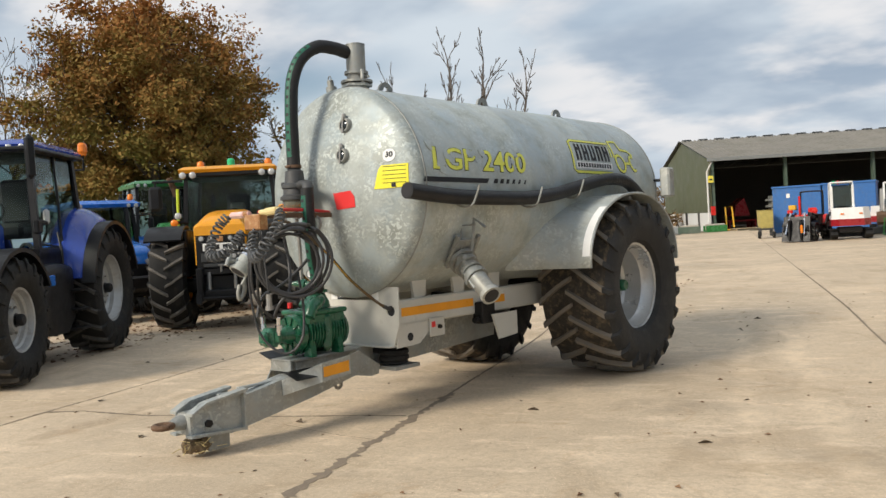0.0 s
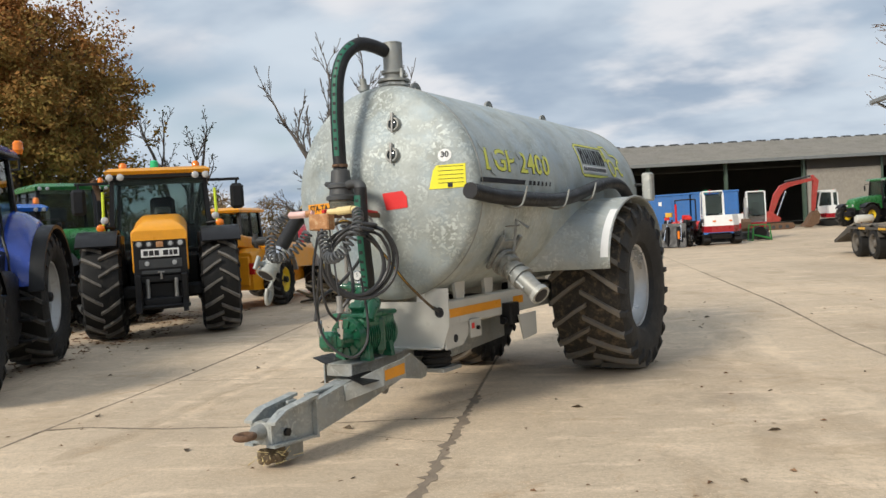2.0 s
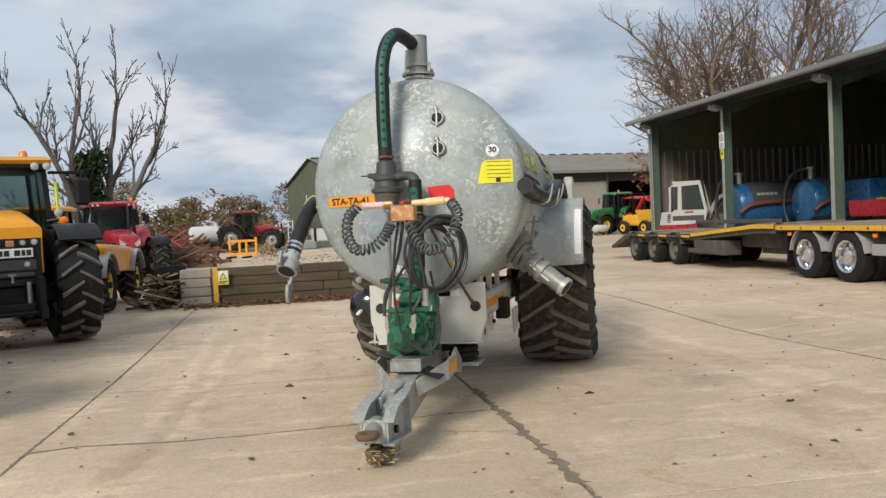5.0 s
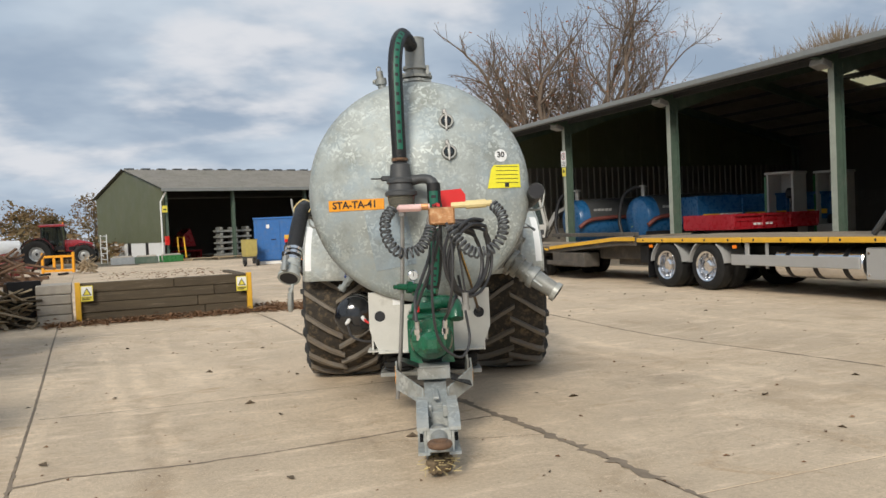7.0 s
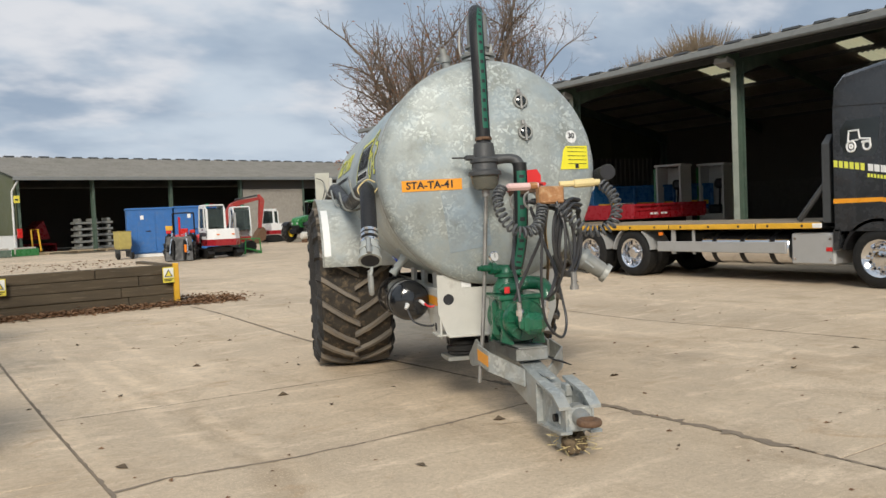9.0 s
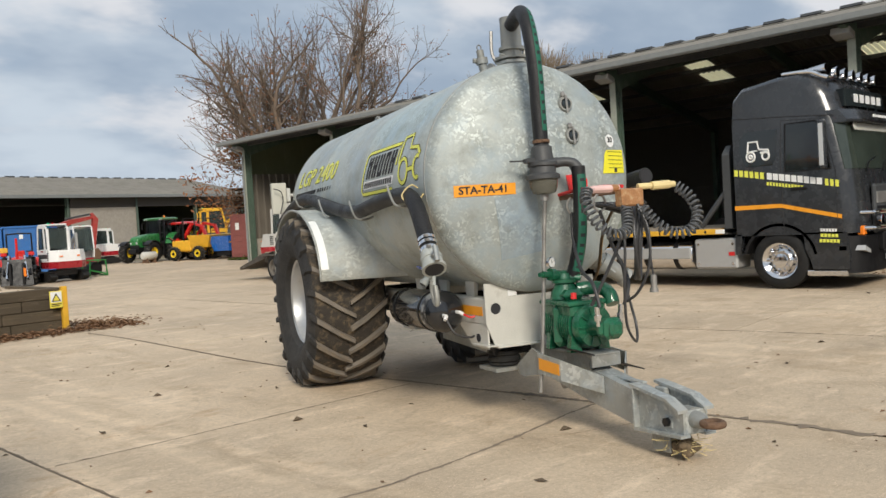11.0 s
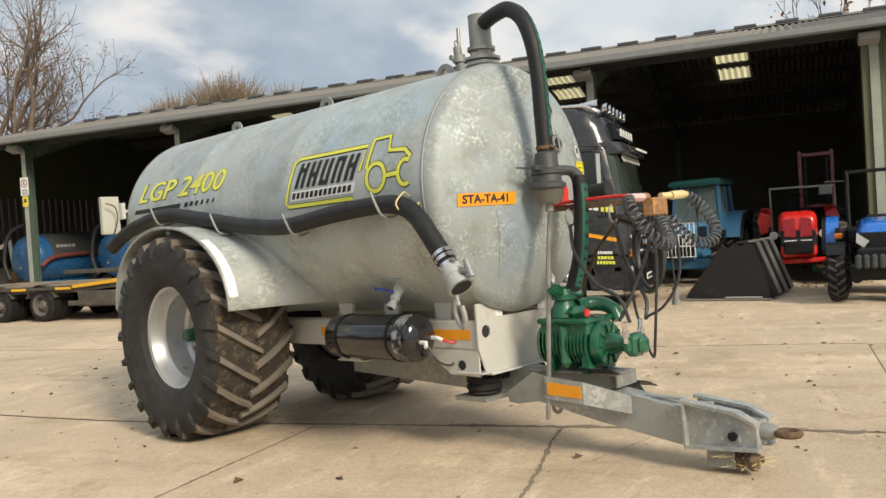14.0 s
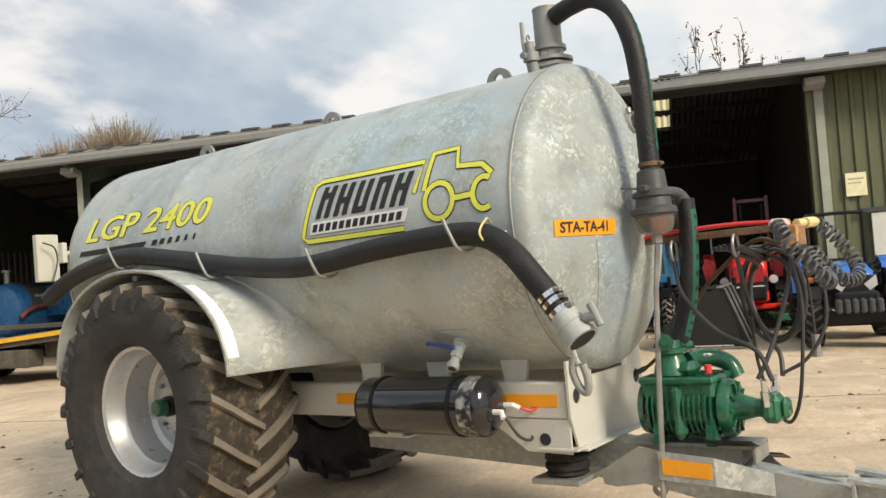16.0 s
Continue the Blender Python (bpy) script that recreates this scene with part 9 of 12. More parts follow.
# sloping stripe and lettering bars along the near side
def bars(y0, y1, z0, h, n, mat, gap=0.2, fall=0.17):
    st = (y1 - y0) / n
    for k in range(n):
        a, b = y1 - k * st, y1 - (k + 1 - gap) * st
        za, zb = z0 - (y1 - a) * fall, z0 - (y1 - b) * fall
        part("lettering_bar", Geo().prism([(a, za - h / 2), (b, zb - h / 2), (b, zb + h / 2), (a, za + h / 2)], -0.006, 0.004, "x"), mat, lorry)
part("stripe", Geo().prism([(9.56, 1.42), (9.56, 1.50), (8.72, 1.50), (7.70, 1.27), (7.70, 1.20), (8.72, 1.43)], -0.005, 0.006, "x"), AMBER, lorry, "orange reflective stripe")
part("stripe", Geo().prism([(9.56, 1.42), (9.56, 1.50), (8.72, 1.50), (7.70, 1.27), (7.70, 1.20), (8.72, 1.43)], W - 0.006, W + 0.005, "x"), AMBER, lorry)
bars(8.97, 9.54, 2.10, 0.115, 6, DECAL, 0.3)
bars(7.98, 8.94, 2.00, 0.115, 9, WHITE, 0.18)
bars(7.70, 7.95, 1.825, 0.115, 3, DECAL, 0.35)
bars(8.30, 8.95, 1.87, 0.06, 12, DECAL, 0.35)
bars(7.78, 8.06, 1.02, 0.05, 6, WHITE, 0.25, 0.05)
bars(7.76, 8.06, 0.93, 0.055, 5, DECAL, 0.25, 0.05)
bars(7.74, 8.08, 0.84, 0.055, 6, DECAL, 0.25, 0.05)
part("roof_seam", Geo().tube([(-0.002, 9.54, 3.06), (0.0, 8.6, 3.0), (0.002, 7.78, 2.93)], 0.010, 5), INK, lorry)
# front: light bar, side lamps, plate, wipers, lettering bars
for z in (1.28, 1.02):
    part("front_bar", Geo().tube(spline([(0.22, 7.65, z), (0.28, 7.37, z), (0.45, 7.25, z), (W - 0.45, 7.25, z), (W - 0.28, 7.37, z), (W - 0.22, 7.65, z)], 4), 0.032, 8), CHROME, lorry, "polished front bar")
for k in range(5):
    part("front_spot_lamp", Geo().at(0.55 + k * 0.35, 7.27, 1.15, 90, 0, 0).lathe([(-0.08, 0.02), (-0.05, 0.07), (0.02, 0.085), (0.03, 0.075), (0.032, 0.001)], "z", 16), CHROME, lorry)
for x in (0.20, W - 0.34):
    part("indicator", Geo().box(x, x + 0.14, 7.43, 7.55, 0.90, 1.06, 0.02), BEACON, lorry)
fp = part("number_plate", Geo().box(0.95, 1.50, 7.33, 7.35, 0.44, 0.56, 0.004), WHITE, lorry, "white front plate with dark bars")
part("plate_bar", Geo().box(1.0, 1.2, 7.324, 7.329, 0.47, 0.53, 0.001), INK, fp)
part("plate_bar", Geo().box(1.25, 1.45, 7.324, 7.329, 0.47, 0.53, 0.001), INK, fp)
for x in (0.55, 1.35):
    part("wiper", Geo().tube([(x, 7.46, 1.98), (x + 0.1, 7.47, 2.12), (x + 0.55, 7.5, 2.22)], 0.014, 6), BLACK, lorry)
for k in range(10):
    part("lettering_bar", Geo().box(0.62 + k * 0.125, 0.71 + k * 0.125, 7.392, 7.41, 1.68, 1.74, 0.002), DECAL if k < 4 else WHITE, lorry)
    part("lettering_bar", Geo().box(0.62 + k * 0.125, 0.70 + k * 0.125, 7.375 - 0.03, 7.39 - 0.03, 2.865, 2.91, 0.002), WHITE, lorry)
# flat body
deck = part("deck", Geo().box(0.0, W, 9.78, 16.66, 1.02, 1.08, 0.01), BLACK, lorry)
for k in range(14):
    part("deck_board", Geo().box(0.06 + k * 0.17, 0.06 + k * 0.17 + 0.162, 9.9, 16.6, 1.081, 1.115, 0.006), TIMBER, deck)
for y0, y1 in ((9.8, 11.1), (11.14, 13.2), (13.24, 16.64)):
    part("edge_rail", Geo().box(-0.03, 0.02, y0, y1, 1.0, 1.10, 0.008), GUARD_YEL, deck, "yellow deck edge rail")
    part("edge_rail", Geo().box(W - 0.02, W + 0.03, y0, y1, 1.0, 1.10, 0.008), GUARD_YEL, deck)
    k = y0 + 0.35
    while k < y1:
        part("eyelet", Geo().tube([(-0.034, k, 1.05), (-0.028, k, 1.05)], 0.025, 10), INK, deck)
        k += 0.7
part("end_marker", Geo().box(-0.034, 0.0, 9.78, 9.95, 1.01, 1.09, 0.004), WHITE, deck)
part("headboard", Geo().loft([[(0.06, 9.66, 1.1), (W - 0.06, 9.66, 1.1), (W - 0.06, 9.80, 1.1), (0.06, 9.80, 1.1)], [(0.06, 9.66, 2.45), (W - 0.06, 9.66, 2.45), (W - 0.06, 9.80, 2.45), (0.06, 9.80, 2.45)], [(0.2, 9.68, 2.62), (W - 0.2, 9.68, 2.62), (W - 0.2, 9.78, 2.62), (0.2, 9.78, 2.62)]]), GREY_PL, lorry)
part("headboard_strut", Geo().tube([(0.12, 9.8, 1.75), (0.12, 10.3, 1.14)], 0.05, 6), GREY_PL, lorry)
part("headboard_strut", Geo().tube([(W - 0.12, 9.8, 1.75), (W - 0.12, 10.3, 1.14)], 0.05, 6), GREY_PL, lorry)
part("equipment_box", Geo().box(0.04, 0.6, 9.58, 10.42, 0.36, 0.92, 0.03), ALUM, lorry, "silver equipment box")
for y in (9.66, 10.34):
    for z in (0.46, 0.82):
        part("box_stud", Geo().tube([(0.03, y, z), (0.045, y, z)], 0.025, 8), CHROME, lorry)
part("box_marker", Geo().box(0.03, 0.05, 9.62, 9.74, 0.6, 0.67, 0.003), RED_LENS, lorry)
part("fuel_tank", Geo().at(0.36, 0, 0.63).lathe([(10.5, 0.001), (10.5, 0.28), (10.52, 0.30), (12.45, 0.30), (12.47, 0.28), (12.47, 0.001)], "y", 28), CHROME, lorry, "polished fuel tank")
for y in (10.85, 11.5, 12.15):
    part("tank_strap", Geo().at(0.36, y, 0.63).lathe([(-0.05, 0.302), (0.05, 0.302), (0.05, 0.308), (-0.05, 0.308)], "y", 28, True), BLACK, lorry)
part("side_guard", Geo().box(0.0, 0.04, 10.5, 13.55, 0.55, 0.76, 0.01), ALUM, lorry, "pale side guard rail")
part("guard_stay", Geo().box(0.04, 0.08, 13.1, 13.2, 0.5, 1.0).box(0.04, 0.08, 12.6, 12.66, 0.5, 1.0), ALUM, lorry)
for y in (14.29, 15.60):
    part("mudguard", arch(0.57, 8, 58, 0.0, 0.6, 0.03, 6, cy=y, cz=0.5), MID_GREY, lorry)
    part("mudguard", arch(0.57, 122, 172, 0.0, 0.6, 0.03, 6, cy=y, cz=0.5), MID_GREY, lorry)
part("mud_flap", Geo().box(0.0, 0.6, 16.25, 16.27, 0.2, 0.9), BLACK, lorry)
part("rear_gear", Geo().box(0.3, 0.9, 16.3, 17.0, 0.45, 0.95, 0.05).box(1.0, 1.5, 16.6, 17.6, 0.5, 0.7, 0.04), BLACK, lorry)
for y in (13.4, 16.1):
    part("marker_lamp", Geo().box(-0.01, 0.03, y, y + 0.1, 0.88, 0.95, 0.004), BEACON, lorry)

trl = thing("low_loader_trailer", "low-loader trailer with timber deck and three small axles", "trailer", pose(LX, 0, 0))
for y in (21.78, 23.21, 24.56):
    truck_wheel(trl, y, 0.41, 0.02, False, True)
    part("mudguard", arch(0.50, 20, 160, 0.0, 0.6, 0.02, 8, cy=y, cz=0.42), GRIMY, trl)
deckp = [(16.75, 1.10), (17.6, 1.10), (20.7, 0.86), (25.2, 0.86), (26.6, 0.42), (26.6, 0.34), (25.1, 0.70), (20.7, 0.70), (17.6, 0.92), (16.75, 0.92)]
td = part("bed", Geo().prism(deckp, 0.05, W - 0.05, "x"), GRIMY, trl)
for k in range(13):
    x0 = 0.1 + k * 0.178
    part("deck_board", Geo().prism([(20.75, 0.862), (25.15, 0.862), (25.15, 0.90), (20.75, 0.90)], x0, x0 + 0.17, "x"), TIMBER, td)
for k in range(13):
    x0 = 0.1 + k * 0.178
    part("deck_board", Geo().prism([(17.65, 1.098), (20.7, 0.862), (20.7, 0.90), (17.65, 1.135)], x0, x0 + 0.17, "x"), TIMBER, td)
part("edge_rail", Geo().prism([(16.8, 1.12), (17.6, 1.12), (20.7, 0.88), (20.7, 0.80), (17.6, 1.03), (16.8, 1.03)], -0.02, 0.04, "x"), GUARD_YEL, td, "yellow deck edge rail")
part("edge_rail", Geo().box(-0.02, 0.04, 20.72, 25.2, 0.77, 0.84, 0.006), GRIMY, td)
for y0 in (20.75, 22.2, 23.7):
    part("edge_marker", Geo().box(-0.025, -0.019, y0, y0 + 0.5, 0.775, 0.835, 0.001), GUARD_YEL, td)
part("side_locker", Geo().box(0.02, 0.5, 19.0, 20.6, 0.35, 0.72, 0.02).box(0.0, 0.05, 19.5, 20.9, 0.38, 0.5, 0.01), GRIMY, trl)
part("gooseneck", Geo().box(0.5, 2.0, 17.0, 19.0, 0.55, 0.95, 0.04).box(0.7, 1.8, 16.9, 18.4, 0.4, 0.6), GRIMY, trl)
for k in range(2):
    x0 = 0.15 + k * 1.3
    rp = part("tail_ramp", Geo().prism([(25.2, 0.86), (26.75, 0.40), (26.75, 0.36), (25.2, 0.80)], x0, x0 + 0.9, "x"), GRIMY, trl)
    for j in range(7):
        part("cleat", Geo().box(x0 + 0.02, x0 + 0.88, 25.3 + j * 0.2, 25.33 + j * 0.2, 0.86 - (0.13 + j * 0.2) * 0.297, 0.88 - (0.13 + j * 0.2) * 0.297, 0.003), GRIMY, rp)
part("grey_beam", Geo().box(0.6, 0.75, 17.6, 21.6, 1.12, 1.22, 0.01), GRIMY, trl, m=None)

# ---- signs on the barn ----
sp = thing("speed_sign", "white speed limit sign over a small yellow notice", "sign", pose(FRONT - 0.17, POST_Y[1], 0, 0, 0, -90))
part("board", Geo().box(-0.17, 0.17, -0.012, 0.0, 3.55, 4.12, 0.004), WHITE, sp)
part("red_ring", Geo().at(0, -0.016, 3.93, 90, 0, 0).lathe([(0, 0.10), (0, 0.13), (0.004, 0.13), (0.004, 0.10)], "z", 28, True), surf("grey_ring", (0.35, 0.12, 0.12), 0.5), sp)
fv = words("5", 0.17, 0.001, 0, 0.006)
fv.materials.append(INK)
part("numeral", fv, None, sp, m=pose(0, -0.0165, 3.925, 90, 0, 0))
for z in (3.72, 3.66, 3.60):
    part("lettering_bar", Geo().box(-0.12, 0.12, -0.015, -0.0125, z - 0.012, z + 0.012, 0.001), INK, sp)
part("lower_board", Geo().box(-0.12, 0.12, -0.012, 0.0, 3.20, 3.52, 0.004), SIGN_Y, sp)
part("triangle", Geo().prism([(-0.08, 3.34), (0.08, 3.34), (0.0, 3.48)], -0.016, -0.0125, "y"), INK, sp)
nt = thing("notice", "small cream notice board on the green barn wall", "notice", pose(FRONT - 0.08, 2.42, 0, 0, 0, -90))
part("board", Geo().box(-0.2, 0.2, -0.012, 0.0, 2.62, 3.10, 0.004), surf("cream_board", (0.78, 0.72, 0.46), 0.5, bump=0), nt)
part("lettering_bar", Geo().box(-0.15, 0.15, -0.015, -0.0125, 2.96, 2.99, 0.001), MID_GREY, nt)
part("lettering_bar", Geo().box(-0.15, 0.1, -0.015, -0.0125, 2.88, 2.90, 0.001), MID_GREY, nt)
dr = thing("door_1", "pale grey sliding door on the barn wall", "door", pose(FRONT - 0.09, 0.6, 0, 0, 0, -90), kind="structure")
part("leaf", Geo().box(-1.6, 1.6, -0.05, 0.0, 0.05, 2.25, 0.01), surf("pale_door", (0.55, 0.56, 0.53), 0.5, var=0.05), dr)
part("track", Geo().box(-1.8, 1.8, -0.08, 0.0, 2.26, 2.36, 0.01), GREY_PL, dr)

# ---- barn contents ----
def mini_digger(name, label, m, group="", boom=True, cab_y=0.0, blade=True, house=None, arm_mat=None):
    """Tracked small excavator that faces -y."""
    house = house or WHITE
    t = thing(name, label, "excavator", m, group)
    for s in (-1, 1):
        out = [(0.85 * math.cos(a) + (0.5 if math.cos(a) > 0 else -0.5) * 0.6, 0.24 + 0.22 * math.sin(a)) for a in [k * math.pi / 10 for k in range(20)]]
        tr = part("track", Geo().prism([(y * 0.85, z) for y, z in out], s * 0.55, s * 0.85, "x"), RUBBER, t)
        for k in range(12):
            part("track_pad", Geo().box(s * 0.54, s * 0.86, -0.95 + k * 0.16, -0.88 + k * 0.16, 0.45, 0.485, 0.005), RUBBER, tr)
    part("undercarriage", Geo().box(-0.5, 0.5, -0.5, 0.5, 0.3, 0.55, 0.04), GREY_PL, t)
    part("counterweight", Geo().loft([[(-0.8, -0.4, 0.62), (0.8, -0.4, 0.62), (0.8, 0.7, 0.62), (0.5, 1.05, 0.62), (-0.5, 1.05, 0.62), (-0.8, 0.7, 0.62)], [(-0.8, -0.4, 0.92), (0.8, -0.4, 0.92), (0.8, 0.75, 0.92), (0.5, 1.1, 0.92), (-0.5, 1.1, 0.92), (-0.8, 0.75, 0.92)]]), TRACT_RED, t, "red lower counterweight")
    part("house", Geo().loft([[(-0.8, -0.2, 0.92), (0.8, -0.2, 0.92), (0.8, 0.72, 0.92), (0.5, 1.06, 0.92), (-0.5, 1.06, 0.92), (-0.8, 0.72, 0.92)], [(-0.76, -0.2, 1.42), (0.76, -0.2, 1.42), (0.76, 0.66, 1.42), (0.46, 0.96, 1.42), (-0.46, 0.96, 1.42), (-0.76, 0.66, 1.42)]]), house, t)
    for s in (-1, 1):
        part("reflector", Geo().box(s * 0.30, s * 0.44, 1.065, 1.075, 1.12, 1.18, 0.003), BEACON, t, m=None)
    # cab: solid lower side, raked front post, wide middle post, glazed all round
    x0, x1 = -0.78, 0.18
    for x, o in ((x0, 1), (x1, -1)):
        sx = sorted((x, x + o * 0.06))
        part("cab_side", Geo().prism([(-0.72, 0.94), (-0.82, 1.46), (0.44, 1.50), (0.46, 0.94)], *sx, "x"), house, t)
        part("cab_post", Geo().prism([(-0.82, 1.455), (-0.62, 2.45), (-0.52, 2.45), (-0.71, 1.458)], *sx, "x"), house, t)
        part("cab_post", Geo().prism([(0.14, 1.488), (0.12, 2.45), (0.26, 2.45), (0.30, 1.493)], *sx, "x"), house, t)
        part("cab_post", Geo().prism([(0.56, 1.42), (0.52, 2.40), (0.58, 2.40), (0.64, 1.42)], *sx, "x"), house, t)
        part("cab_rail", Geo().prism([(-0.62, 2.45), (-0.58, 2.56), (0.22, 2.58), (0.52, 2.46), (0.54, 2.40), (0.26, 2.40)], *sx, "x"), house, t)
        for pts in ([(-0.71, 1.46), (-0.52, 2.45), (0.12, 2.45), (0.14, 1.49)], [(0.30, 1.46), (0.26, 2.42), (0.52, 2.40), (0.56, 1.43)]):
            part("side_pane", Geo().prism(pts, x + o * 0.026, x + o * 0.034, "x"), DARK_PANE, t)
    part("windscreen", Geo().loft([[(x0 + 0.06, -0.80, 1.30), (x1 - 0.06, -0.80, 1.30), (x1 - 0.06, -0.79, 1.30), (x0 + 0.06, -0.79, 1.30)], [(x0 + 0.06, -0.60, 2.46), (x1 - 0.06, -0.60, 2.46), (x1 - 0.06, -0.59, 2.46), (x0 + 0.06, -0.59, 2.46)]]), DARK_PANE, t)
    part("rear_pane", Geo().box(x0 + 0.1, x1 - 0.1, 0.575, 0.585, 1.50, 2.38), DARK_PANE, t)
    for xa, xb in ((x0 + 0.004, x0 + 0.1), (x1 - 0.1, x1 - 0.004)):
        part("rear_post", Geo().box(xa, xb, 0.56, 0.62, 1.42, 2.39, 0.01), house, t)
    part("roof", Geo().box(x0 + 0.02, x1 - 0.02, -0.60, 0.50, 2.52, 2.60, 0.03), house, t)
    part("seat", Geo().box(-0.52, -0.08, -0.05, 0.1, 1.4, 2.0, 0.05).box(-0.52, -0.08, -0.45, 0.1, 1.25, 1.42, 0.05), BLACK, t)
    part("side_louvre", Geo().box(x0 - 0.008, x0, -0.70, 0.50, 1.06, 1.26, 0.003), GREY_PL, t)
    for k in range(5):
        part("louvre_slot", Geo().box(-0.808, -0.798, 0.56 + 0.001 * k, 0.70, 1.00 + k * 0.075, 1.035 + k * 0.075, 0.003), BLACK, t)
    part("emblem_bar", Geo().box(x0 - 0.006, x0, -0.30, 0.02, 1.36, 1.42, 0.002), TRACT_RED, t)
    for k, mm in ((-0.62, GREEN_LENS), (-0.44, RED_LENS)):
        part("beacon", Geo().at(k, 0.44, 2.47).lathe([(0, 0.02), (0.07, 0.02), (0.08, 0.05), (0.17, 0.045), (0.19, 0.001)], "z", 10), mm, t)
    if boom:
        am = arm_mat or MID_GREY
        part("boom", Geo().tube([(0.3, -0.55, 0.95), (0.3, -1.1, 1.9), (0.3, -1.7, 2.2)], [0.12, 0.11, 0.09], 4), am, t)
        part("dipper", Geo().tube([(0.3, -1.65, 2.25), (0.3, -1.75, 1.2)], [0.09, 0.07], 4), am, t)
        part("ram", Geo().tube([(0.3, -0.7, 0.9), (0.3, -1.25, 1.75)], 0.045, 8), CHROME, t)
        part("bucket", Geo().prism([(-1.6, 1.15), (-1.9, 1.0), (-1.95, 0.65), (-1.7, 0.5), (-1.45, 0.62), (-1.6, 0.75)], 0.08, 0.55, "x"), RUST, t)
    if blade:
        part("blade", Geo().box(-0.85, 0.85, -1.32, -1.24, 0.05, 0.4, 0.02).box(-0.4, -0.3, -1.3, -0.5, 0.25, 0.35).box(0.3, 0.4, -1.3, -0.5, 0.25, 0.35), GREY_PL, t)
    return t


mini_digger("mini_excavator", "white and red mini excavator parked inside the barn", pose(11.14, 31.02, 0, 0, 0, 55), house=WHITE_DIMMED)


def vac_tanker(m, label):
    t = thing("tanker_trailer", label, "tanker", m)
    part("tank", Geo().at(0, 0, 1.55).lathe([(-0.1, 0.001), (-0.06, 0.5), (0.05, 0.72), (0.2, 0.80), (4.2, 0.80), (4.4, 0.5), (4.45, 0.001)], "y", 36), FLEM_BLUE, t, "deep blue tank")
    arc = [k * math.pi / 22 for k in range(23)]
    part("grey_panel", Geo().prism([(0.802 * math.cos(a), 1.60 + 0.802 * math.sin(a) * 0.955) for a in arc] + [(0.812 * math.cos(a), 1.60 + 0.812 * math.sin(a) * 0.955) for a in arc[::-1]], 0.45, 3.9, "y"), TRAP, t, "matt grey upper half")
    part("neck", Geo().tube([(0, 0.35, 2.3), (0, 0.35, 2.72)], 0.09, 12).tube([(0, 0.35, 2.68), (0, 0.35, 2.74)], 0.15, 12), STEEL, t)
    part("hose", Geo().tube(spline([(0, 0.33, 2.68), (-0.25, 0.1, 2.66), (-0.55, -0.15, 2.35), (-0.62, -0.3, 1.5), (-0.4, -0.3, 0.9)]), 0.06, 10), HOSE, t)
    part("side_hose", Geo().tube(spline([(0.80, -0.05, 1.30), (0.87, 0.35, 1.55), (0.89, 1.2, 1.63), (0.89, 2.4, 1.63), (0.88, 3.4, 1.6)]), 0.075, 12), MAROON_HOSE, t)
    part("drawbar", Geo().box(-0.08, 0.08, -1.5, 0.8, 0.55, 0.72, 0.02).box(-0.35, 0.35, 0.3, 4.0, 0.62, 0.8, 0.02), FLEM_BLUE, t)
    part("sticker", Geo().box(-0.2, 0.1, -0.075, -0.06, 1.25, 1.5, 0.003), YELLOW, t)
    for k in range(5):
        part("lettering_bar", Geo().box(0.742, 0.752, 0.62 + k * 0.16, 0.75 + k * 0.16, 1.86, 1.98, 0.002), MID_GREY, t)
    for s in (-1, 1):
        wheel(t, s * 0.85, 2.4, 0.55, 0.55, 0.4, 0.3, s, 14)
    return t


vac_tanker(pose(11.42, 28.2, 0, 0, 0, -93), "blue and grey tanker trailer parked in the barn")
vac_tanker(pose(12.5, 25.48, 0, 0, 0, -92), "blue tanker trailer with a hose, parked deeper in the barn")


def tipping_trailer(m, paint, L, h, z, label, stripe):
    t = thing("tipping_trailer", label, "trailer", m)
    g = Geo()
    g.box(-1.0, -0.95, 0, L, z, z + h, 0.01).box(0.95, 1.0, 0, L, z, z + h, 0.01).box(-0.95, 0.95, 0, 0.05, z, z + h, 0.01).box(-0.95, 0.95, L - 0.05, L, z, z + h, 0.01).box(-1.0, 1.0, 0, L, z - 0.06, z, 0.01)
    part("body", g, paint, t)
    for s in (-1, 1):
        part("top_rail", Geo().box(s * 0.99, s * 1.06, 0, L, z + h - 0.08, z + h, 0.01), paint, t)
        part("mid_rail", Geo().box(s * 0.99, s * 1.03, 0, L, z + h * 0.45, z + h * 0.5, 0.006), paint, t)
        for k in range(4):
            part("side_post", Geo().box(s * 0.99, s * 1.045, k * (L - 0.1) / 3, k * (L - 0.1) / 3 + 0.1, z, z + h, 0.008), paint, t)
        if stripe:
            part("stripe", Geo().box(s * 1.001, s * 1.006, 0.2, L - 0.2, z + h * 0.12, z + h * 0.3, 0.001), GUARD_YEL, t)
        for k in range(5):
            part("lettering_bar", Geo().box(s * 1.008, s * 1.013, 0.8 + k * 0.17, 0.93 + k * 0.17, z + h * 0.14, z + h * 0.30, 0.001), WHITE, t)
        for y in (L * 0.55, L * 0.55 + 1.0):
            wheel(t, s * 0.85, y, 0.45, 0.45, 0.34, 0.26, s, 14)
    part("chassis", Geo().box(-0.4, 0.4, 0.2, L - 0.2, z - 0.35, z - 0.06, 0.02).box(-0.06, 0.06, -1.4, 0.4, z - 0.4, z - 0.25, 0.02), BLACK, t)
    return t


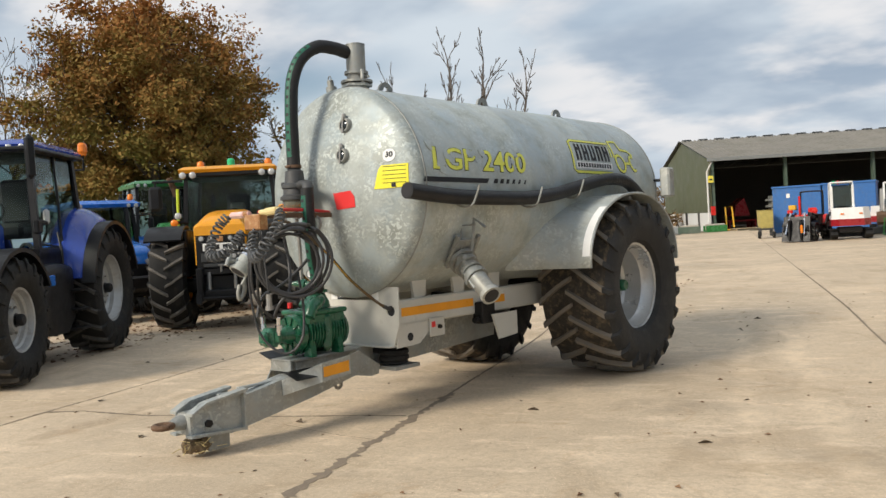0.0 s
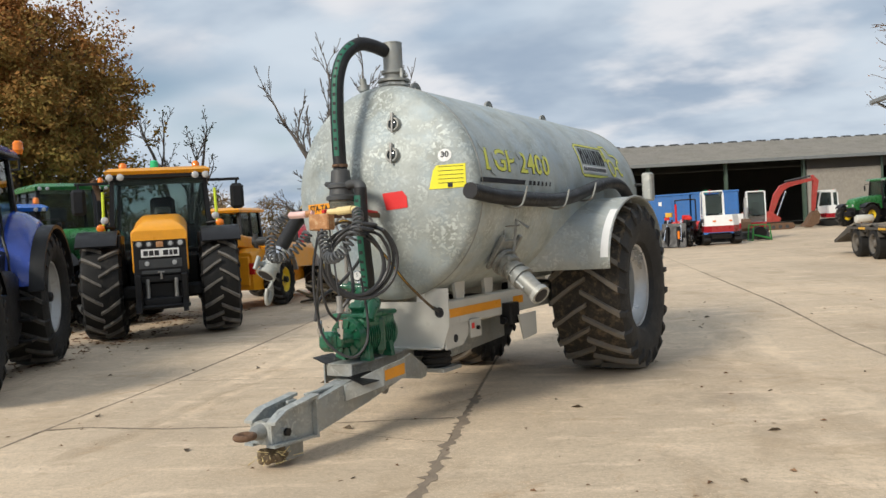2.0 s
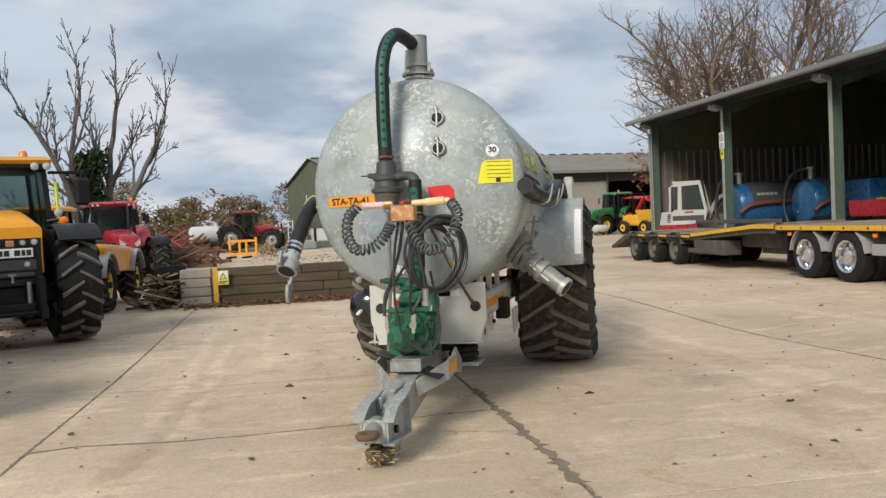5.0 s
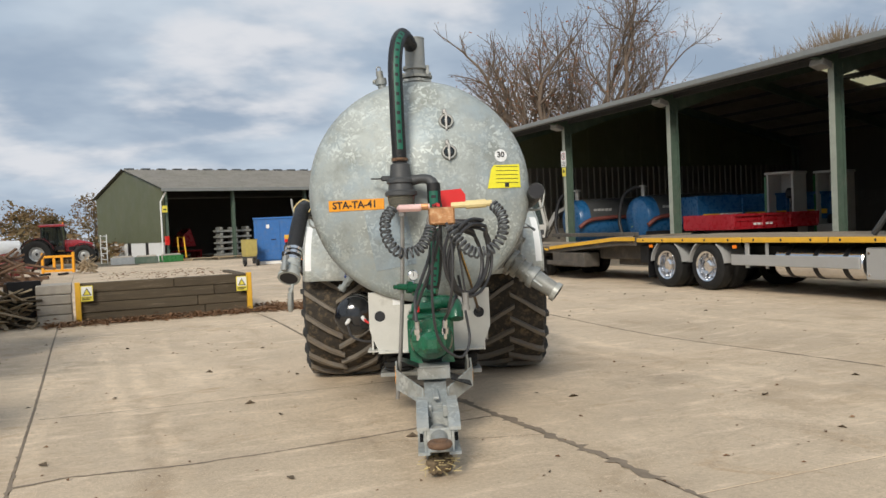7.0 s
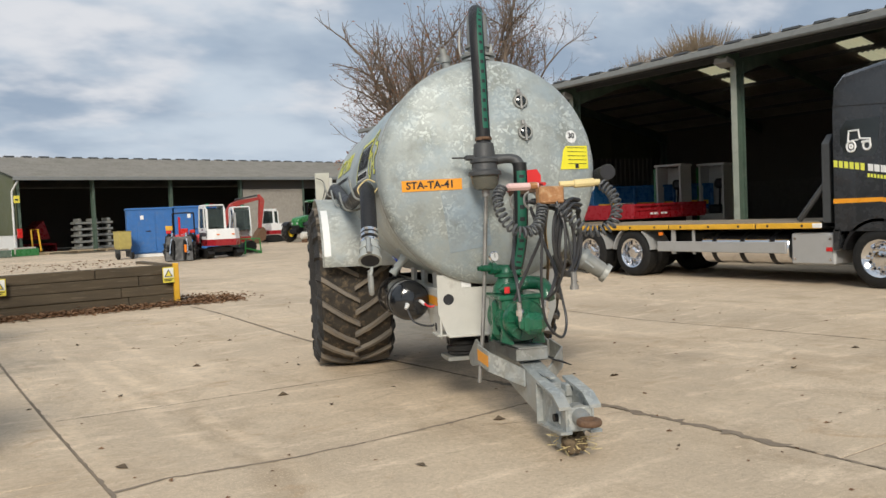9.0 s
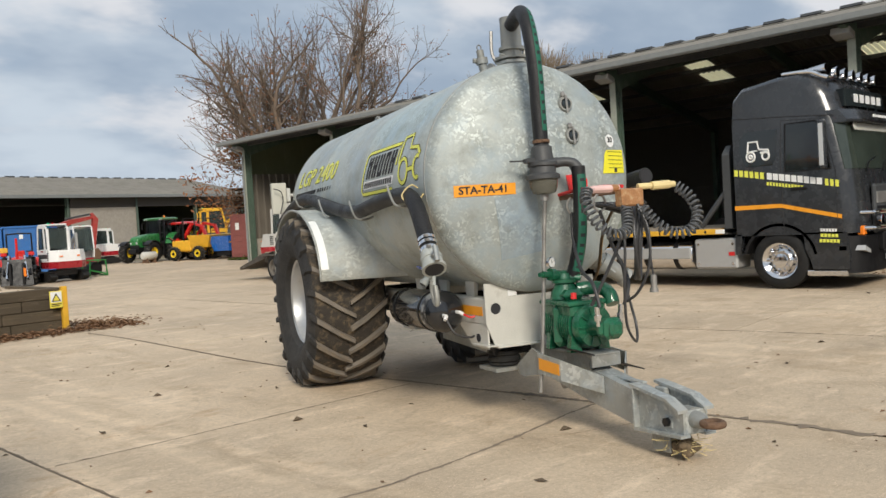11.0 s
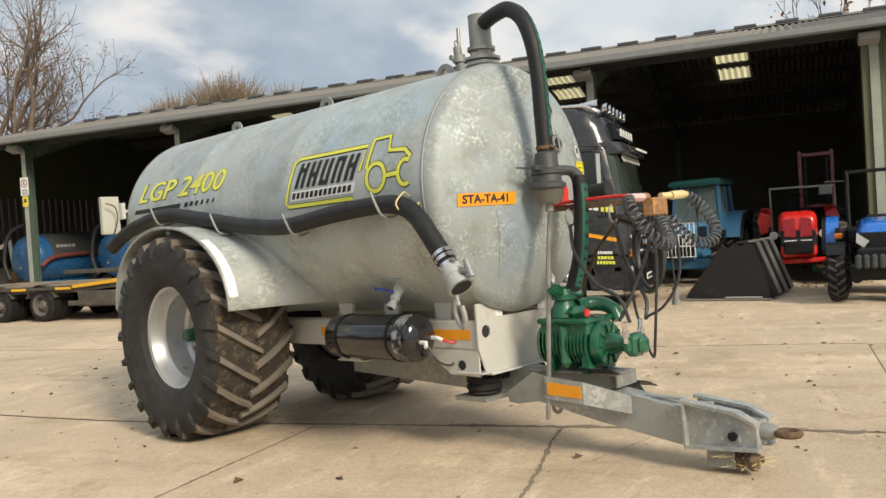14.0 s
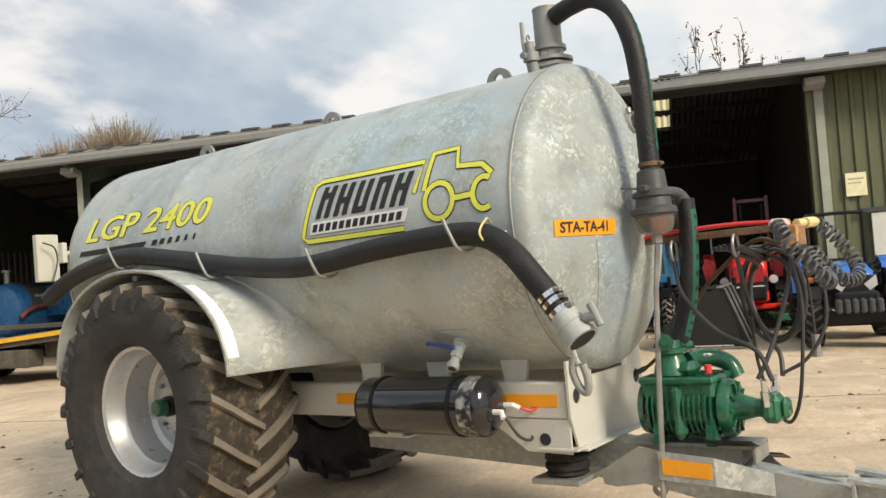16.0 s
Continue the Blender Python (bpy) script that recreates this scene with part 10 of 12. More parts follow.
tipping_trailer(pose(13.2, 23.65, 0, 0, 0, -106), FLEM_BLUE, 4.8, 0.85, 1.35, "blue tipping trailer with a yellow stripe inside the barn", True)
tipping_trailer(pose(11.48, 20.5, 0, 0, 0, -86), TRACT_RED, 3.6, 0.40, 1.16, "low red tipping trailer at the front of the barn", False)
for x, y in ((15.7, 21.55), (17.5, 21.2)):
    bo = thing("cab_module", "grey and green cab shell standing on pallets in the barn", "cab shell", pose(x, y, 0, 0, 0, -70), "cab shells")
    part("frame", Geo().box(-0.45, -0.38, -0.5, 0.5, 0, 2.85, 0.02).box(0.38, 0.45, -0.5, 0.5, 0, 2.85, 0.02).box(-0.50, 0.50, -0.55, 0.5, 2.8, 2.88, 0.02).box(-0.38, 0.38, -0.5, 0.5, 0.0, 1.1, 0.02), PALE, bo)
    part("side_panel", Geo().box(-0.56, -0.455, -0.45, 0.45, 0.4, 2.75, 0.02), JD_GREEN, bo)
    part("back_panel", Geo().box(-0.38, 0.38, 0.42, 0.47, 1.1, 2.8, 0.01), PALE, bo)
    part("machine", Geo().box(-0.1, 0.24, 0.05, 0.4, 2.0, 2.35, 0.08).box(-0.28, 0.2, -0.1, 0.4, 1.1, 1.42, 0.06).tube([(0.05, 0.2, 1.4), (0.08, 0.2, 2.1)], 0.04, 6), BLACK, bo)
sq = tractor("tractor", "dark blue machine deep inside the barn", pose(15.0, 12.0, 0, 0, 0, -95), FLEM_BLUE, cab_top=2.3, hood_top=1.7, nose_top=1.6, R=0.7, Rf=0.55, wb=2.0, n=12, has_cab=False)

# ---- far yard: cabins, small diggers, loader, pallets ----
def cabin(m, L, D, H, label):
    t = thing("site_cabin", label, "cabin", m, "blue cabins")
    part("shell", Geo().box(0, L, 0, D, 0.18, H, 0.03), CABIN_BLUE, t)
    part("roof_rim", Geo().box(-0.04, L + 0.04, -0.04, D + 0.04, H - 0.08, H + 0.02, 0.02), CABIN_BLUE, t)
    part("skid", Geo().box(0.05, L - 0.05, 0.05, D - 0.05, 0.0, 0.18, 0.02), WHITE, t)
    part("door", Geo().box(0.45, 1.3, -0.03, 0.0, 0.25, H - 0.2, 0.01), CABIN_BLUE, t)
    part("door_handle", Geo().box(0.85, 1.1, -0.045, -0.03, 1.25, 1.3, 0.005), INK, t)
    part("sign", Geo().box(0.62, 0.78, -0.04, -0.031, 1.85, 2.05, 0.003), WHITE, t)
    for k in range(int(L / 0.4)):
        part("wall_rib", Geo().box(0.1 + k * 0.4, 0.14 + k * 0.4, -0.012, 0.0, 0.25, H - 0.12, 0.003), CABIN_BLUE, t)
    return t


cabin(pose(2.2, 43.8, 0, 0, 0, -11), 2.15, 2.3, 2.4, "blue steel site cabin with a white sign")
cabin(pose(4.37, 43.38, 0, 0, 0, -11), 2.25, 2.3, 2.42, "blue steel site cabin beside another")
mini_digger("mini_excavator", "white and red mini excavator seen from behind", pose(4.73, 37.75, 0, 0, 0, 178) @ Matrix.Diagonal((-0.9, 0.9, 0.9, 1)), "mini excavators", boom=False)
mini_digger("mini_excavator", "white and red mini excavator with its arm folded", pose(6.82, 41.7, 0, 0, 0, -8) @ Matrix.Diagonal((-0.88, 0.88, 0.88, 1)), "mini excavators")
mini_digger("excavator", "white and red excavator standing sideways by the shed wall", pose(15.0, 57.6, 0, 0, 0, -92) @ Matrix.Scale(0.9, 4), boom=False, blade=False)
# larger digger behind them, its arm bent over to the bucket
ex = thing("excavator", "orange-red excavator with a tall bent boom and rusty bucket", "excavator", pose(10.4, 55.8, 0, 0, 0, 4) @ Matrix.Diagonal((1, 1, 0.92, 1)))
for s in (-1, 1):
    tr = part("track", Geo().prism([(-0.2, 0.0), (1.5, 0.0), (1.72, 0.12), (1.76, 0.28), (1.6, 0.46), (-0.3, 0.46), (-0.46, 0.3), (-0.42, 0.12)], s * 0.55, s * 0.95, "y"), RUST, ex)
    for k in range(4):
        part("roller", Geo().tube([(0.0 + k * 0.42, s * 0.93, 0.2), (0.0 + k * 0.42, s * 0.98, 0.2)], 0.12, 12), GREY_PL, tr)
part("body", Geo().loft([[(-1.0, -0.8, 0.55), (0.9, -0.8, 0.55), (0.9, 0.8, 0.55), (-1.0, 0.8, 0.55)], [(-1.1, -0.85, 0.9), (0.95, -0.85, 0.8), (0.95, 0.85, 0.8), (-1.1, 0.85, 0.9)], [(-1.0, -0.8, 1.3), (0.3, -0.8, 1.3), (0.3, 0.8, 1.3), (-1.0, 0.8, 1.3)]]), DIG_ORANGE, ex)
part("cab", Geo().loft([[(-0.9, 0.1, 1.28), (0.2, 0.1, 1.28), (0.2, 0.85, 1.28), (-0.9, 0.85, 1.28)], [(-0.8, 0.15, 2.3), (0.05, 0.15, 2.3), (0.05, 0.8, 2.3), (-0.8, 0.8, 2.3)]]), WHITE, ex)
part("boom", Geo().tube([(0.55, 0, 1.0), (0.72, 0, 1.55), (0.98, 0, 2.35), (1.32, 0, 2.85), (1.75, 0, 3.05), (3.35, 0, 3.35)], [0.17, 0.22, 0.26, 0.27, 0.22, 0.13], 4), DIG_ORANGE, ex)
part("boom_ram", Geo().tube([(0.9, -0.2, 0.95), (1.5, -0.2, 2.6)], 0.06, 8), CHROME, ex)
part("dipper_ram", Geo().tube([(1.5, 0, 3.26), (3.1, 0, 3.55)], 0.065, 8), GREY_PL, ex)
part("dipper", Geo().tube([(3.2, 0, 3.6), (3.42, 0, 3.2), (3.30, 0, 2.2), (3.2, 0, 1.15)], [0.10, 0.22, 0.18, 0.13], 4), DIG_ORANGE, ex)
part("bucket", Geo().prism([(3.3, 1.2), (3.5, 0.9), (3.4, 0.3), (2.9, 0.03), (2.4, 0.12), (2.7, 0.35), (3.0, 0.9)], -0.4, 0.4, "y"), RUST, ex)
ct = tractor("compact_loader", "red compact tractor with a black front bucket and roll bar", pose(3.38, 38.5, 0, 0, 0, -22) @ Matrix.Scale(0.9, 4), OLD_RED, wb=1.6, R=0.55, w=0.32, rim=0.3, Rf=0.4, wf=0.24, rimf=0.2, track=0.62, has_cab=False, hood_w=0.3, hood_top=1.25, nose_top=1.15, nose=0.4, n=12, exhaust=False, mirrors=False, fender=OLD_RED)
part("roll_bar", Geo().tube(spline([(-0.5, 0.2, 0.8), (-0.5, 0.2, 2.1), (-0.4, 0.2, 2.25), (0.4, 0.2, 2.25), (0.5, 0.2, 2.1), (0.5, 0.2, 0.8)], 3), 0.035, 8), BLACK, ct)
part("seat", Geo().box(-0.2, 0.2, -0.1, 0.25, 0.95, 1.05, 0.04).box(-0.2, 0.2, 0.2, 0.3, 1.0, 1.5, 0.04), OLD_RED, ct)
for s in (-1, 1):
    part("loader_arm", Geo().tube([(s * 0.5, -0.6, 1.15), (s * 0.5, -1.7, 1.25), (s * 0.5, -2.3, 0.5)], 0.06, 6), BLACK, ct)
part("bucket", Geo().loft([[(-0.62, -2.35, 0.04), (0.62, -2.35, 0.04), (0.62, -2.0, 0.04), (-0.62, -2.0, 0.04)], [(-0.56, -2.05, 1.15), (0.56, -2.05, 1.15), (0.56, -1.95, 1.15), (-0.56, -1.95, 1.15)]]), BLACK, ct)
for s in (-1, 1):
    part("bucket_ram", Geo().tube([(s * 0.40, -2.42, 0.35), (s * 0.30, -1.9, 1.30)], 0.045, 8), CHROME, ct)
    part("bucket_rib", Geo().box(s * 0.20, s * 0.30, -2.42, -2.1, 0.1, 1.0, 0.02), BLACK, ct)
    part("head_lamp", Geo().box(s * 0.42, s * 0.66, -1.30, -1.2, 1.28, 1.44, 0.03), OLD_RED, ct)
part("warning_lamp", Geo().box(-0.05, 0.05, -1.62, -1.54, 1.2, 2.05, 0.02), RED_LENS, ct, "tall red warning lamp")
part("yellow_box", Geo().box(-0.72, -0.40, -0.9, -0.7, 1.44, 1.66, 0.02), GUARD_YEL, ct)
part("reflector_tag", Geo().box(0.26, 0.36, -2.46, -2.44, 0.42, 0.78, 0.01), BEACON, ct)
yb = thing("salt_bin", "small yellow hopper on a dark wheeled frame", "hopper", pose(1.78, 43.0, 0, 0, 0, 8))
part("hopper", Geo().loft([[(-0.24, -0.3, 0.48), (0.24, -0.3, 0.48), (0.24, 0.3, 0.48), (-0.24, 0.3, 0.48)], [(-0.29, -0.34, 0.62), (0.29, -0.34, 0.62), (0.29, 0.34, 0.62), (-0.29, 0.34, 0.62)], [(-0.30, -0.35, 1.30), (0.30, -0.35, 1.30), (0.30, 0.35, 1.30), (-0.30, 0.35, 1.30)], [(-0.33, -0.38, 1.34), (0.33, -0.38, 1.34), (0.33, 0.38, 1.34), (-0.33, 0.38, 1.34)]]), surf("dull_yellow", (0.46, 0.38, 0.12), 0.6, dirt=(0.25, 0.2, 0.1)), yb)
part("frame", Geo().box(-0.30, 0.30, -0.32, 0.32, 0.40, 0.48, 0.01).box(-0.28, -0.23, -0.3, 0.3, 0.1, 0.42).box(0.23, 0.28, -0.3, 0.3, 0.1, 0.42), GREY_PL, yb)
for s in (-1, 1):
    part("wheel", Geo().tube([(s * 0.28, -0.25, 0.16), (s * 0.38, -0.25, 0.16)], 0.16, 16), RUBBER, yb)
grn = thing("green_attachment", "green framed power attachment on the ground by the diggers", "attachment", pose(6.75, 39.5, 0, 0, 0, 8))
part("drum", Geo().at(0, 0.05, 0.36).lathe([(-0.2, 0.001), (-0.2, 0.28), (0.1, 0.30), (0.12, 0.26), (0.06, 0.22), (0.06, 0.001)], "y", 20), BLACK, grn)
part("fan", Geo().at(0, -0.12, 0.42).lathe([(-0.02, 0.12), (-0.02, 0.20), (0.03, 0.20), (0.03, 0.12)], "y", 18, True), LENS, grn)
for pts in (((-0.42, -0.3, 0.02), (-0.36, -0.3, 0.72), (0.36, -0.3, 0.72), (0.42, -0.3, 0.02)), ((-0.42, 0.3, 0.02), (-0.36, 0.3, 0.72), (0.36, 0.3, 0.72), (0.42, 0.3, 0.02)), ((-0.42, -0.3, 0.05), (-0.42, 0.3, 0.05)), ((0.42, -0.3, 0.05), (0.42, 0.3, 0.05)), ((-0.40, -0.3, 0.3), (0.40, -0.3, 0.1))):
    part("frame_tube", Geo().tube(list(pts), 0.035, 6), surf("bright_green_paint", (0.02, 0.20, 0.04), 0.4) if "bright_green_paint" not in bpy.data.materials else bpy.data.materials["bright_green_paint"], grn)

# inside and beside the far shed
def stack(m):
    t = thing("metal_stack", "stack of folded galvanised frames on pallets", "stack", m)
    for i in range(5):
        part("frame", Geo().box(-1.3, 1.3, -0.4, 0.4, 0.15 + i * 0.42, 0.3 + i * 0.42, 0.02).box(-1.1, -0.9, -0.45, 0.45, 0.3 + i * 0.42, 0.52 + i * 0.42, 0.02).box(0.9, 1.1, -0.45, 0.45, 0.3 + i * 0.42, 0.52 + i * 0.42, 0.02).box(-0.2, 0.2, -0.45, 0.45, 0.3 + i * 0.42, 0.5 + i * 0.42, 0.02), ZINC3, t)
    part("pallet", Geo().box(-1.4, 1.4, -0.5, 0.5, 0.0, 0.14, 0.01), PALLET, t)
    return t


stack(pose(4.1, 62.5, 0, 0, 0, 14))
ri = thing("seed_drill", "red farm implement standing in the shed opening", "implement", pose(1.0, 65.5, 0, 0, 0, 20))
part("hopper", Geo().prism([(-0.6, 0.9), (0.6, 0.9), (0.4, 1.6), (0.2, 2.2), (-0.4, 1.7)], -0.7, 0.7, "y"), TRACT_RED, ri)
part("frame", Geo().box(-1.0, 1.0, -0.8, 0.8, 0.5, 0.62, 0.02).box(-1.0, -0.9, -0.8, 0.8, 0.0, 0.6).box(0.9, 1.0, -0.8, 0.8, 0.0, 0.6), TRACT_RED, ri)
bl = thing("dark_trailer", "dark blue machine in the back of the shed", "machine", pose(8.3, 64.5, 0, 0, 0, 14))
part("body", Geo().box(-1.3, 1.3, -0.8, 0.8, 0.6, 1.9, 0.1), FLEM_BLUE, bl)
for s in (-1, 1):
    part("wheel", Geo().tube([(s * 0.9, -0.9, 0.45), (s * 0.9, -0.6, 0.45)], 0.45, 20), RUBBER, bl)
for i, (x, y, c) in enumerate(((-2.2, 57.4, POST_GREEN), (-3.6, 57.9, CONT_GREY), (-0.6, 58.3, JD_GREEN))):
    gb = thing("grab_crate", "low green steel crate against the shed wall", "crate", pose(x, y, 0, 0, 0, 10 * i), "green crates")
    part("tray", Geo().box(-0.7, 0.7, -0.3, 0.3, 0.02, 0.1, 0.01).box(-0.7, 0.7, -0.3, -0.25, 0.1, 0.45, 0.01).box(-0.7, 0.7, 0.25, 0.3, 0.1, 0.45, 0.01), c, gb)
    part("load", Geo().box(-0.6, 0.6, -0.22, 0.22, 0.1, 0.55, 0.05), BLOCK, gb)
lp = thing("low_pallet", "flat wooden pallets lying in the shed mouth", "pallet", pose(2.4, 59.6, 0, 0, 0, 16))
for k in range(5):
    part("slat", Geo().box(-2.0, 2.0, -0.6 + k * 0.27, -0.42 + k * 0.27, 0.12, 0.15, 0.004), PALLET, lp)
for x in (-1.9, 0.0, 1.9):
    part("bearer", Geo().box(x - 0.05, x + 0.05, -0.6, 0.65, 0.0, 0.12, 0.004), PALLET, lp)
yl = thing("sack_truck", "yellow sack truck leaning by the shed post", "sack truck", pose(0.4, 60.6, 0, 0, 0, 14))
part("frame", Geo().tube([(-0.25, 0.1, 0.2), (-0.22, 0.35, 1.6), (0.22, 0.35, 1.6), (0.25, 0.1, 0.2)], 0.06, 6).box(-0.3, 0.3, -0.25, 0.1, 0.02, 0.1, 0.01), GUARD_YEL, yl)
wg = thing("white_gate", "white tubular gate leaning at the shed corner", "gate", pose(-4.6, 62.6, 0, 0, 0, 100))
for z in (0.3, 0.7, 1.1, 1.5, 1.9):
    part("rail", Geo().tube([(-1.0, 0, z), (1.0, 0, z)], 0.03, 6), WHITE, wg)
for x in (-1.0, 1.0):
    part("stile", Geo().tube([(x, 0, 0.0), (x, 0, 2.0)], 0.04, 6), WHITE, wg)
xt = thing("fire_extinguisher_box", "red box on the shed post", "box", pose(-0.7, 59.7, 0, 0, 0, 14))
part("case", Geo().box(-0.15, 0.15, -0.15, 0.0, 1.1, 1.7, 0.02), OLD_RED, xt)
ssg = thing("shed_sign", "small yellow sign on the shed corner", "sign", pose(-0.75, 59.6, 0, 0, 0, 14))
part("board", Geo().box(-0.18, 0.18, -0.02, 0.0, 3.3, 3.75, 0.003), SIGN_Y, ssg)
part("mark", Geo().box(-0.1, 0.1, -0.024, -0.0205, 3.45, 3.55, 0.001), INK, ssg)

gas = thing("fuel_tank", "small cream cylindrical tank lying on a frame", "tank", pose(15.3, 52.0, 0, 0, 0, 15))
part("shell", Geo().at(0, 0, 0.45).lathe([(-0.55, 0.001), (-0.52, 0.18), (-0.42, 0.25), (0.42, 0.25), (0.52, 0.18), (0.55, 0.001)], "x", 20), PALE, gas)
for s in (-1, 1):
    part("cradle", Geo().prism([(-0.28, 0), (0.28, 0), (0.2, 0.3), (-0.2, 0.3)], s * 0.3 - 0.03, s * 0.3 + 0.03, "x"), RUST, gas)

# group at the yard's north-east corner
tractor("tractor", "green tractor with yellow wheels parked by the shed", pose(17.6, 54.4, 0, 0, 0, -64), JD_GREEN, rims=JD_YEL, cab_top=2.65, hood_top=1.8, nose_top=1.6, R=0.88, rim=0.38, Rf=0.66, rimf=0.3, n=12)
rl = tractor("loader_tractor", "red tractor with a raised front loader", pose(18.5, 53.6, 0, 0, 0, 10), OLD_RED, cab_top=2.3, hood_top=1.5, nose_top=1.35, R=0.7, Rf=0.5, wb=2.1, n=12, cab_z=1.1)
for s in (-1, 1):
    part("loader_arm", Geo().tube([(s * 0.5, -0.7, 1.3), (s * 0.5, -1.6, 2.3), (s * 0.5, -2.6, 2.1), (s * 0.5, -3.1, 1.0)], 0.13, 4), OLD_RED, rl)


def dumper(m):
    t = thing("site_dumper", "yellow site dumper with a black roll frame", "dumper", m, "yellow dumpers")
    part("skip", Geo().loft([[(-0.6, -1.6, 0.8), (0.6, -1.6, 0.8), (0.55, -0.4, 0.7), (-0.55, -0.4, 0.7)], [(-0.85, -2.0, 1.5), (0.85, -2.0, 1.5), (0.8, -0.2, 1.55), (-0.8, -0.2, 1.55)]]), DIG_YEL, t)
    part("body", Geo().box(-0.55, 0.55, -0.2, 1.3, 0.55, 1.25, 0.08), DIG_YEL, t)
    part("roll_frame", Geo().tube([(-0.5, 0.3, 1.2), (-0.5, 0.3, 2.6), (0.5, 0.3, 2.6), (0.5, 0.3, 1.2)], 0.04, 6).tube([(-0.5, 0.3, 2.5), (-0.5, 1.1, 1.2)], 0.03, 6), BLACK, t)
    for s in (-1, 1):
        for y in (-1.0, 0.9):
            wheel(t, s * 0.75, y, 0.45, 0.45, 0.35, 0.24, s, 12, JD_YEL)
    return t


dumper(pose(17.6, 50.6, 0, 0, 0, 20))
dumper(pose(19.0, 51.2, 0, 0, 0, 15))
dumper(pose(20.8, 53.4, 0, 0, 0, 10))
ye = mini_digger("excavator", "yellow excavator arm behind the dumpers", pose(22.4, 57.0, 0, 0, 0, 70), house=DIG_YEL, arm_mat=DIG_YEL)
ye.scale = (1.3, 1.3, 1.3)
bt = thing("blue_skip", "bright blue skip trailer with a yellow line", "trailer", pose(18.9, 48.2, 0, 0, 0, 10))
part("tub", Geo().loft([[(-0.9, -0.7, 0.5), (0.9, -0.7, 0.5), (0.9, 0.7, 0.5), (-0.9, 0.7, 0.5)], [(-1.15, -0.9, 1.4), (1.15, -0.9, 1.4), (1.15, 0.9, 1.4), (-1.15, 0.9, 1.4)]]), NH_LIGHT, bt)
part("line", Geo().box(-1.0, 1.0, -0.84, -0.80, 0.98, 1.05, 0.003), GUARD_YEL, bt)
part("frame", Geo().box(-0.8, 0.8, -0.6, 0.6, 0.2, 0.5, 0.03), BLACK, bt)
CX, CY = 17.0, 45.2
co = thing("shipping_container", "oxide red shipping container with grey doors", "container", pose(CX, CY, 0, 0, 0, -40))
part("shell", Geo().box(-0.0, 2.4, 0, 6.0, 0.05, 2.6, 0.03), CONT_RED, co)
for k in range(2):
    dd = part("door", Geo().box(0.08 + k * 1.14, 1.18 + k * 1.14, -0.04, 0.0, 0.15, 2.5, 0.01), CONT_GREY if k else CONT_RED, co)
    for j in range(6):
        part("corrugation", Geo().box(0.14 + k * 1.14, 1.12 + k * 1.14, -0.06, -0.04, 0.3 + j * 0.36, 0.5 + j * 0.36, 0.008), CONT_GREY if k else CONT_RED, dd)
part("sign", Geo().box(0.3, 0.5, -0.075, -0.062, 1.7, 2.1, 0.003), WHITE, co)
for k in range(16):
    part("side_rib", Geo().box(-0.03, 0.0, 0.2 + k * 0.36, 0.38 + k * 0.36, 0.2, 2.45, 0.008), CONT_GREY, co)
rk = thing("timber_rack", "rusty steel rack on top of the container", "rack", pose(CX, CY, 2.6, 0, 0, -40) @ pose(0.2, 0.3, 0))
for x in (0.0, 1.8):
    for y in (0.0, 2.5):
        part("upright", Geo().box(x, x + 0.06, y, y + 0.06, 0, 1.5, 0.005), RUST, rk)
for z in (0.4, 0.8, 1.45):
    part("shelf", Geo().box(-0.2, 2.0, -0.1, 2.7, z, z + 0.05, 0.005), RUST, rk)

# ---- scrap, implements and piles west of the ramp ----
rs = random.Random(11)
def scrap(name, label, m, mat, n, size, flatn=0.5):
    t = thing(name, label, "implement", m, "red implements" if mat is IMPL_RED else "")
    for k in range(n):
        L = rs.uniform(0.6, 1.0) * size
        a = rs.uniform(-60, 60)
        part("beam", Geo().box(-L / 2, L / 2, -0.045, 0.045, -0.045, 0.045, 0.01), mat, t, m=pose(rs.uniform(-1, 1) * size * 0.3, rs.uniform(-0.8, 0.8), 0.35 + rs.random() * size * flatn * 0.5, rs.uniform(-25, 25), rs.uniform(-35, 35), a))
    for k in range(3):
        part("tine_wheel", Geo().at(rs.uniform(-1, 1) * size * 0.35, rs.uniform(-0.6, 0.6), 0.32, 0, 0, rs.uniform(0, 180)).lathe([(-0.03, 0.30), (0.03, 0.30), (0.03, 0.27), (-0.03, 0.27)], "x", 16, True).lathe([(-0.02, 0.05), (0.02, 0.05), (0.02, 0.001)], "x", 8), mat, t)
    part("frame", Geo().box(-size / 2, size / 2, -0.06, 0.06, 0.02, 0.16, 0.01).box(-size / 2, size / 2, 0.6, 0.72, 0.02, 0.16, 0.01), mat, t)
    return t


for x, y, s, q, mt in ((-9.8, 40.5, 3.0, 9, RUST), (-9.9, 46.5, 2.6, 8, IMPL_RED), (-12.0, 48.5, 4.0, 14, IMPL_RED), (-14.5, 44.5, 4.0, 16, IMPL_RED), (-13.0, 52.0, 5.0, 16, IMPL_RED), (-9.0, 36.0, 2.6, 9, RUST), (-8.6, 40.5, 2.2, 7, RUST), (-16.5, 50.0, 4.5, 18, IMPL_RED)):
    scrap("cultivator", "tangle of red cultivator frames lying on the ground" if mt is IMPL_RED else "rusty steel farm frames lying on the ground", pose(x, y, 0, 0, 0, rs.uniform(-40, 40)), mt, q, s, 0.42)
yf = thing("pallet_fork", "orange-yellow fork carriage standing on the ground", "fork carriage", pose(-7.05, 45.7, 0, 0, 0, -20))
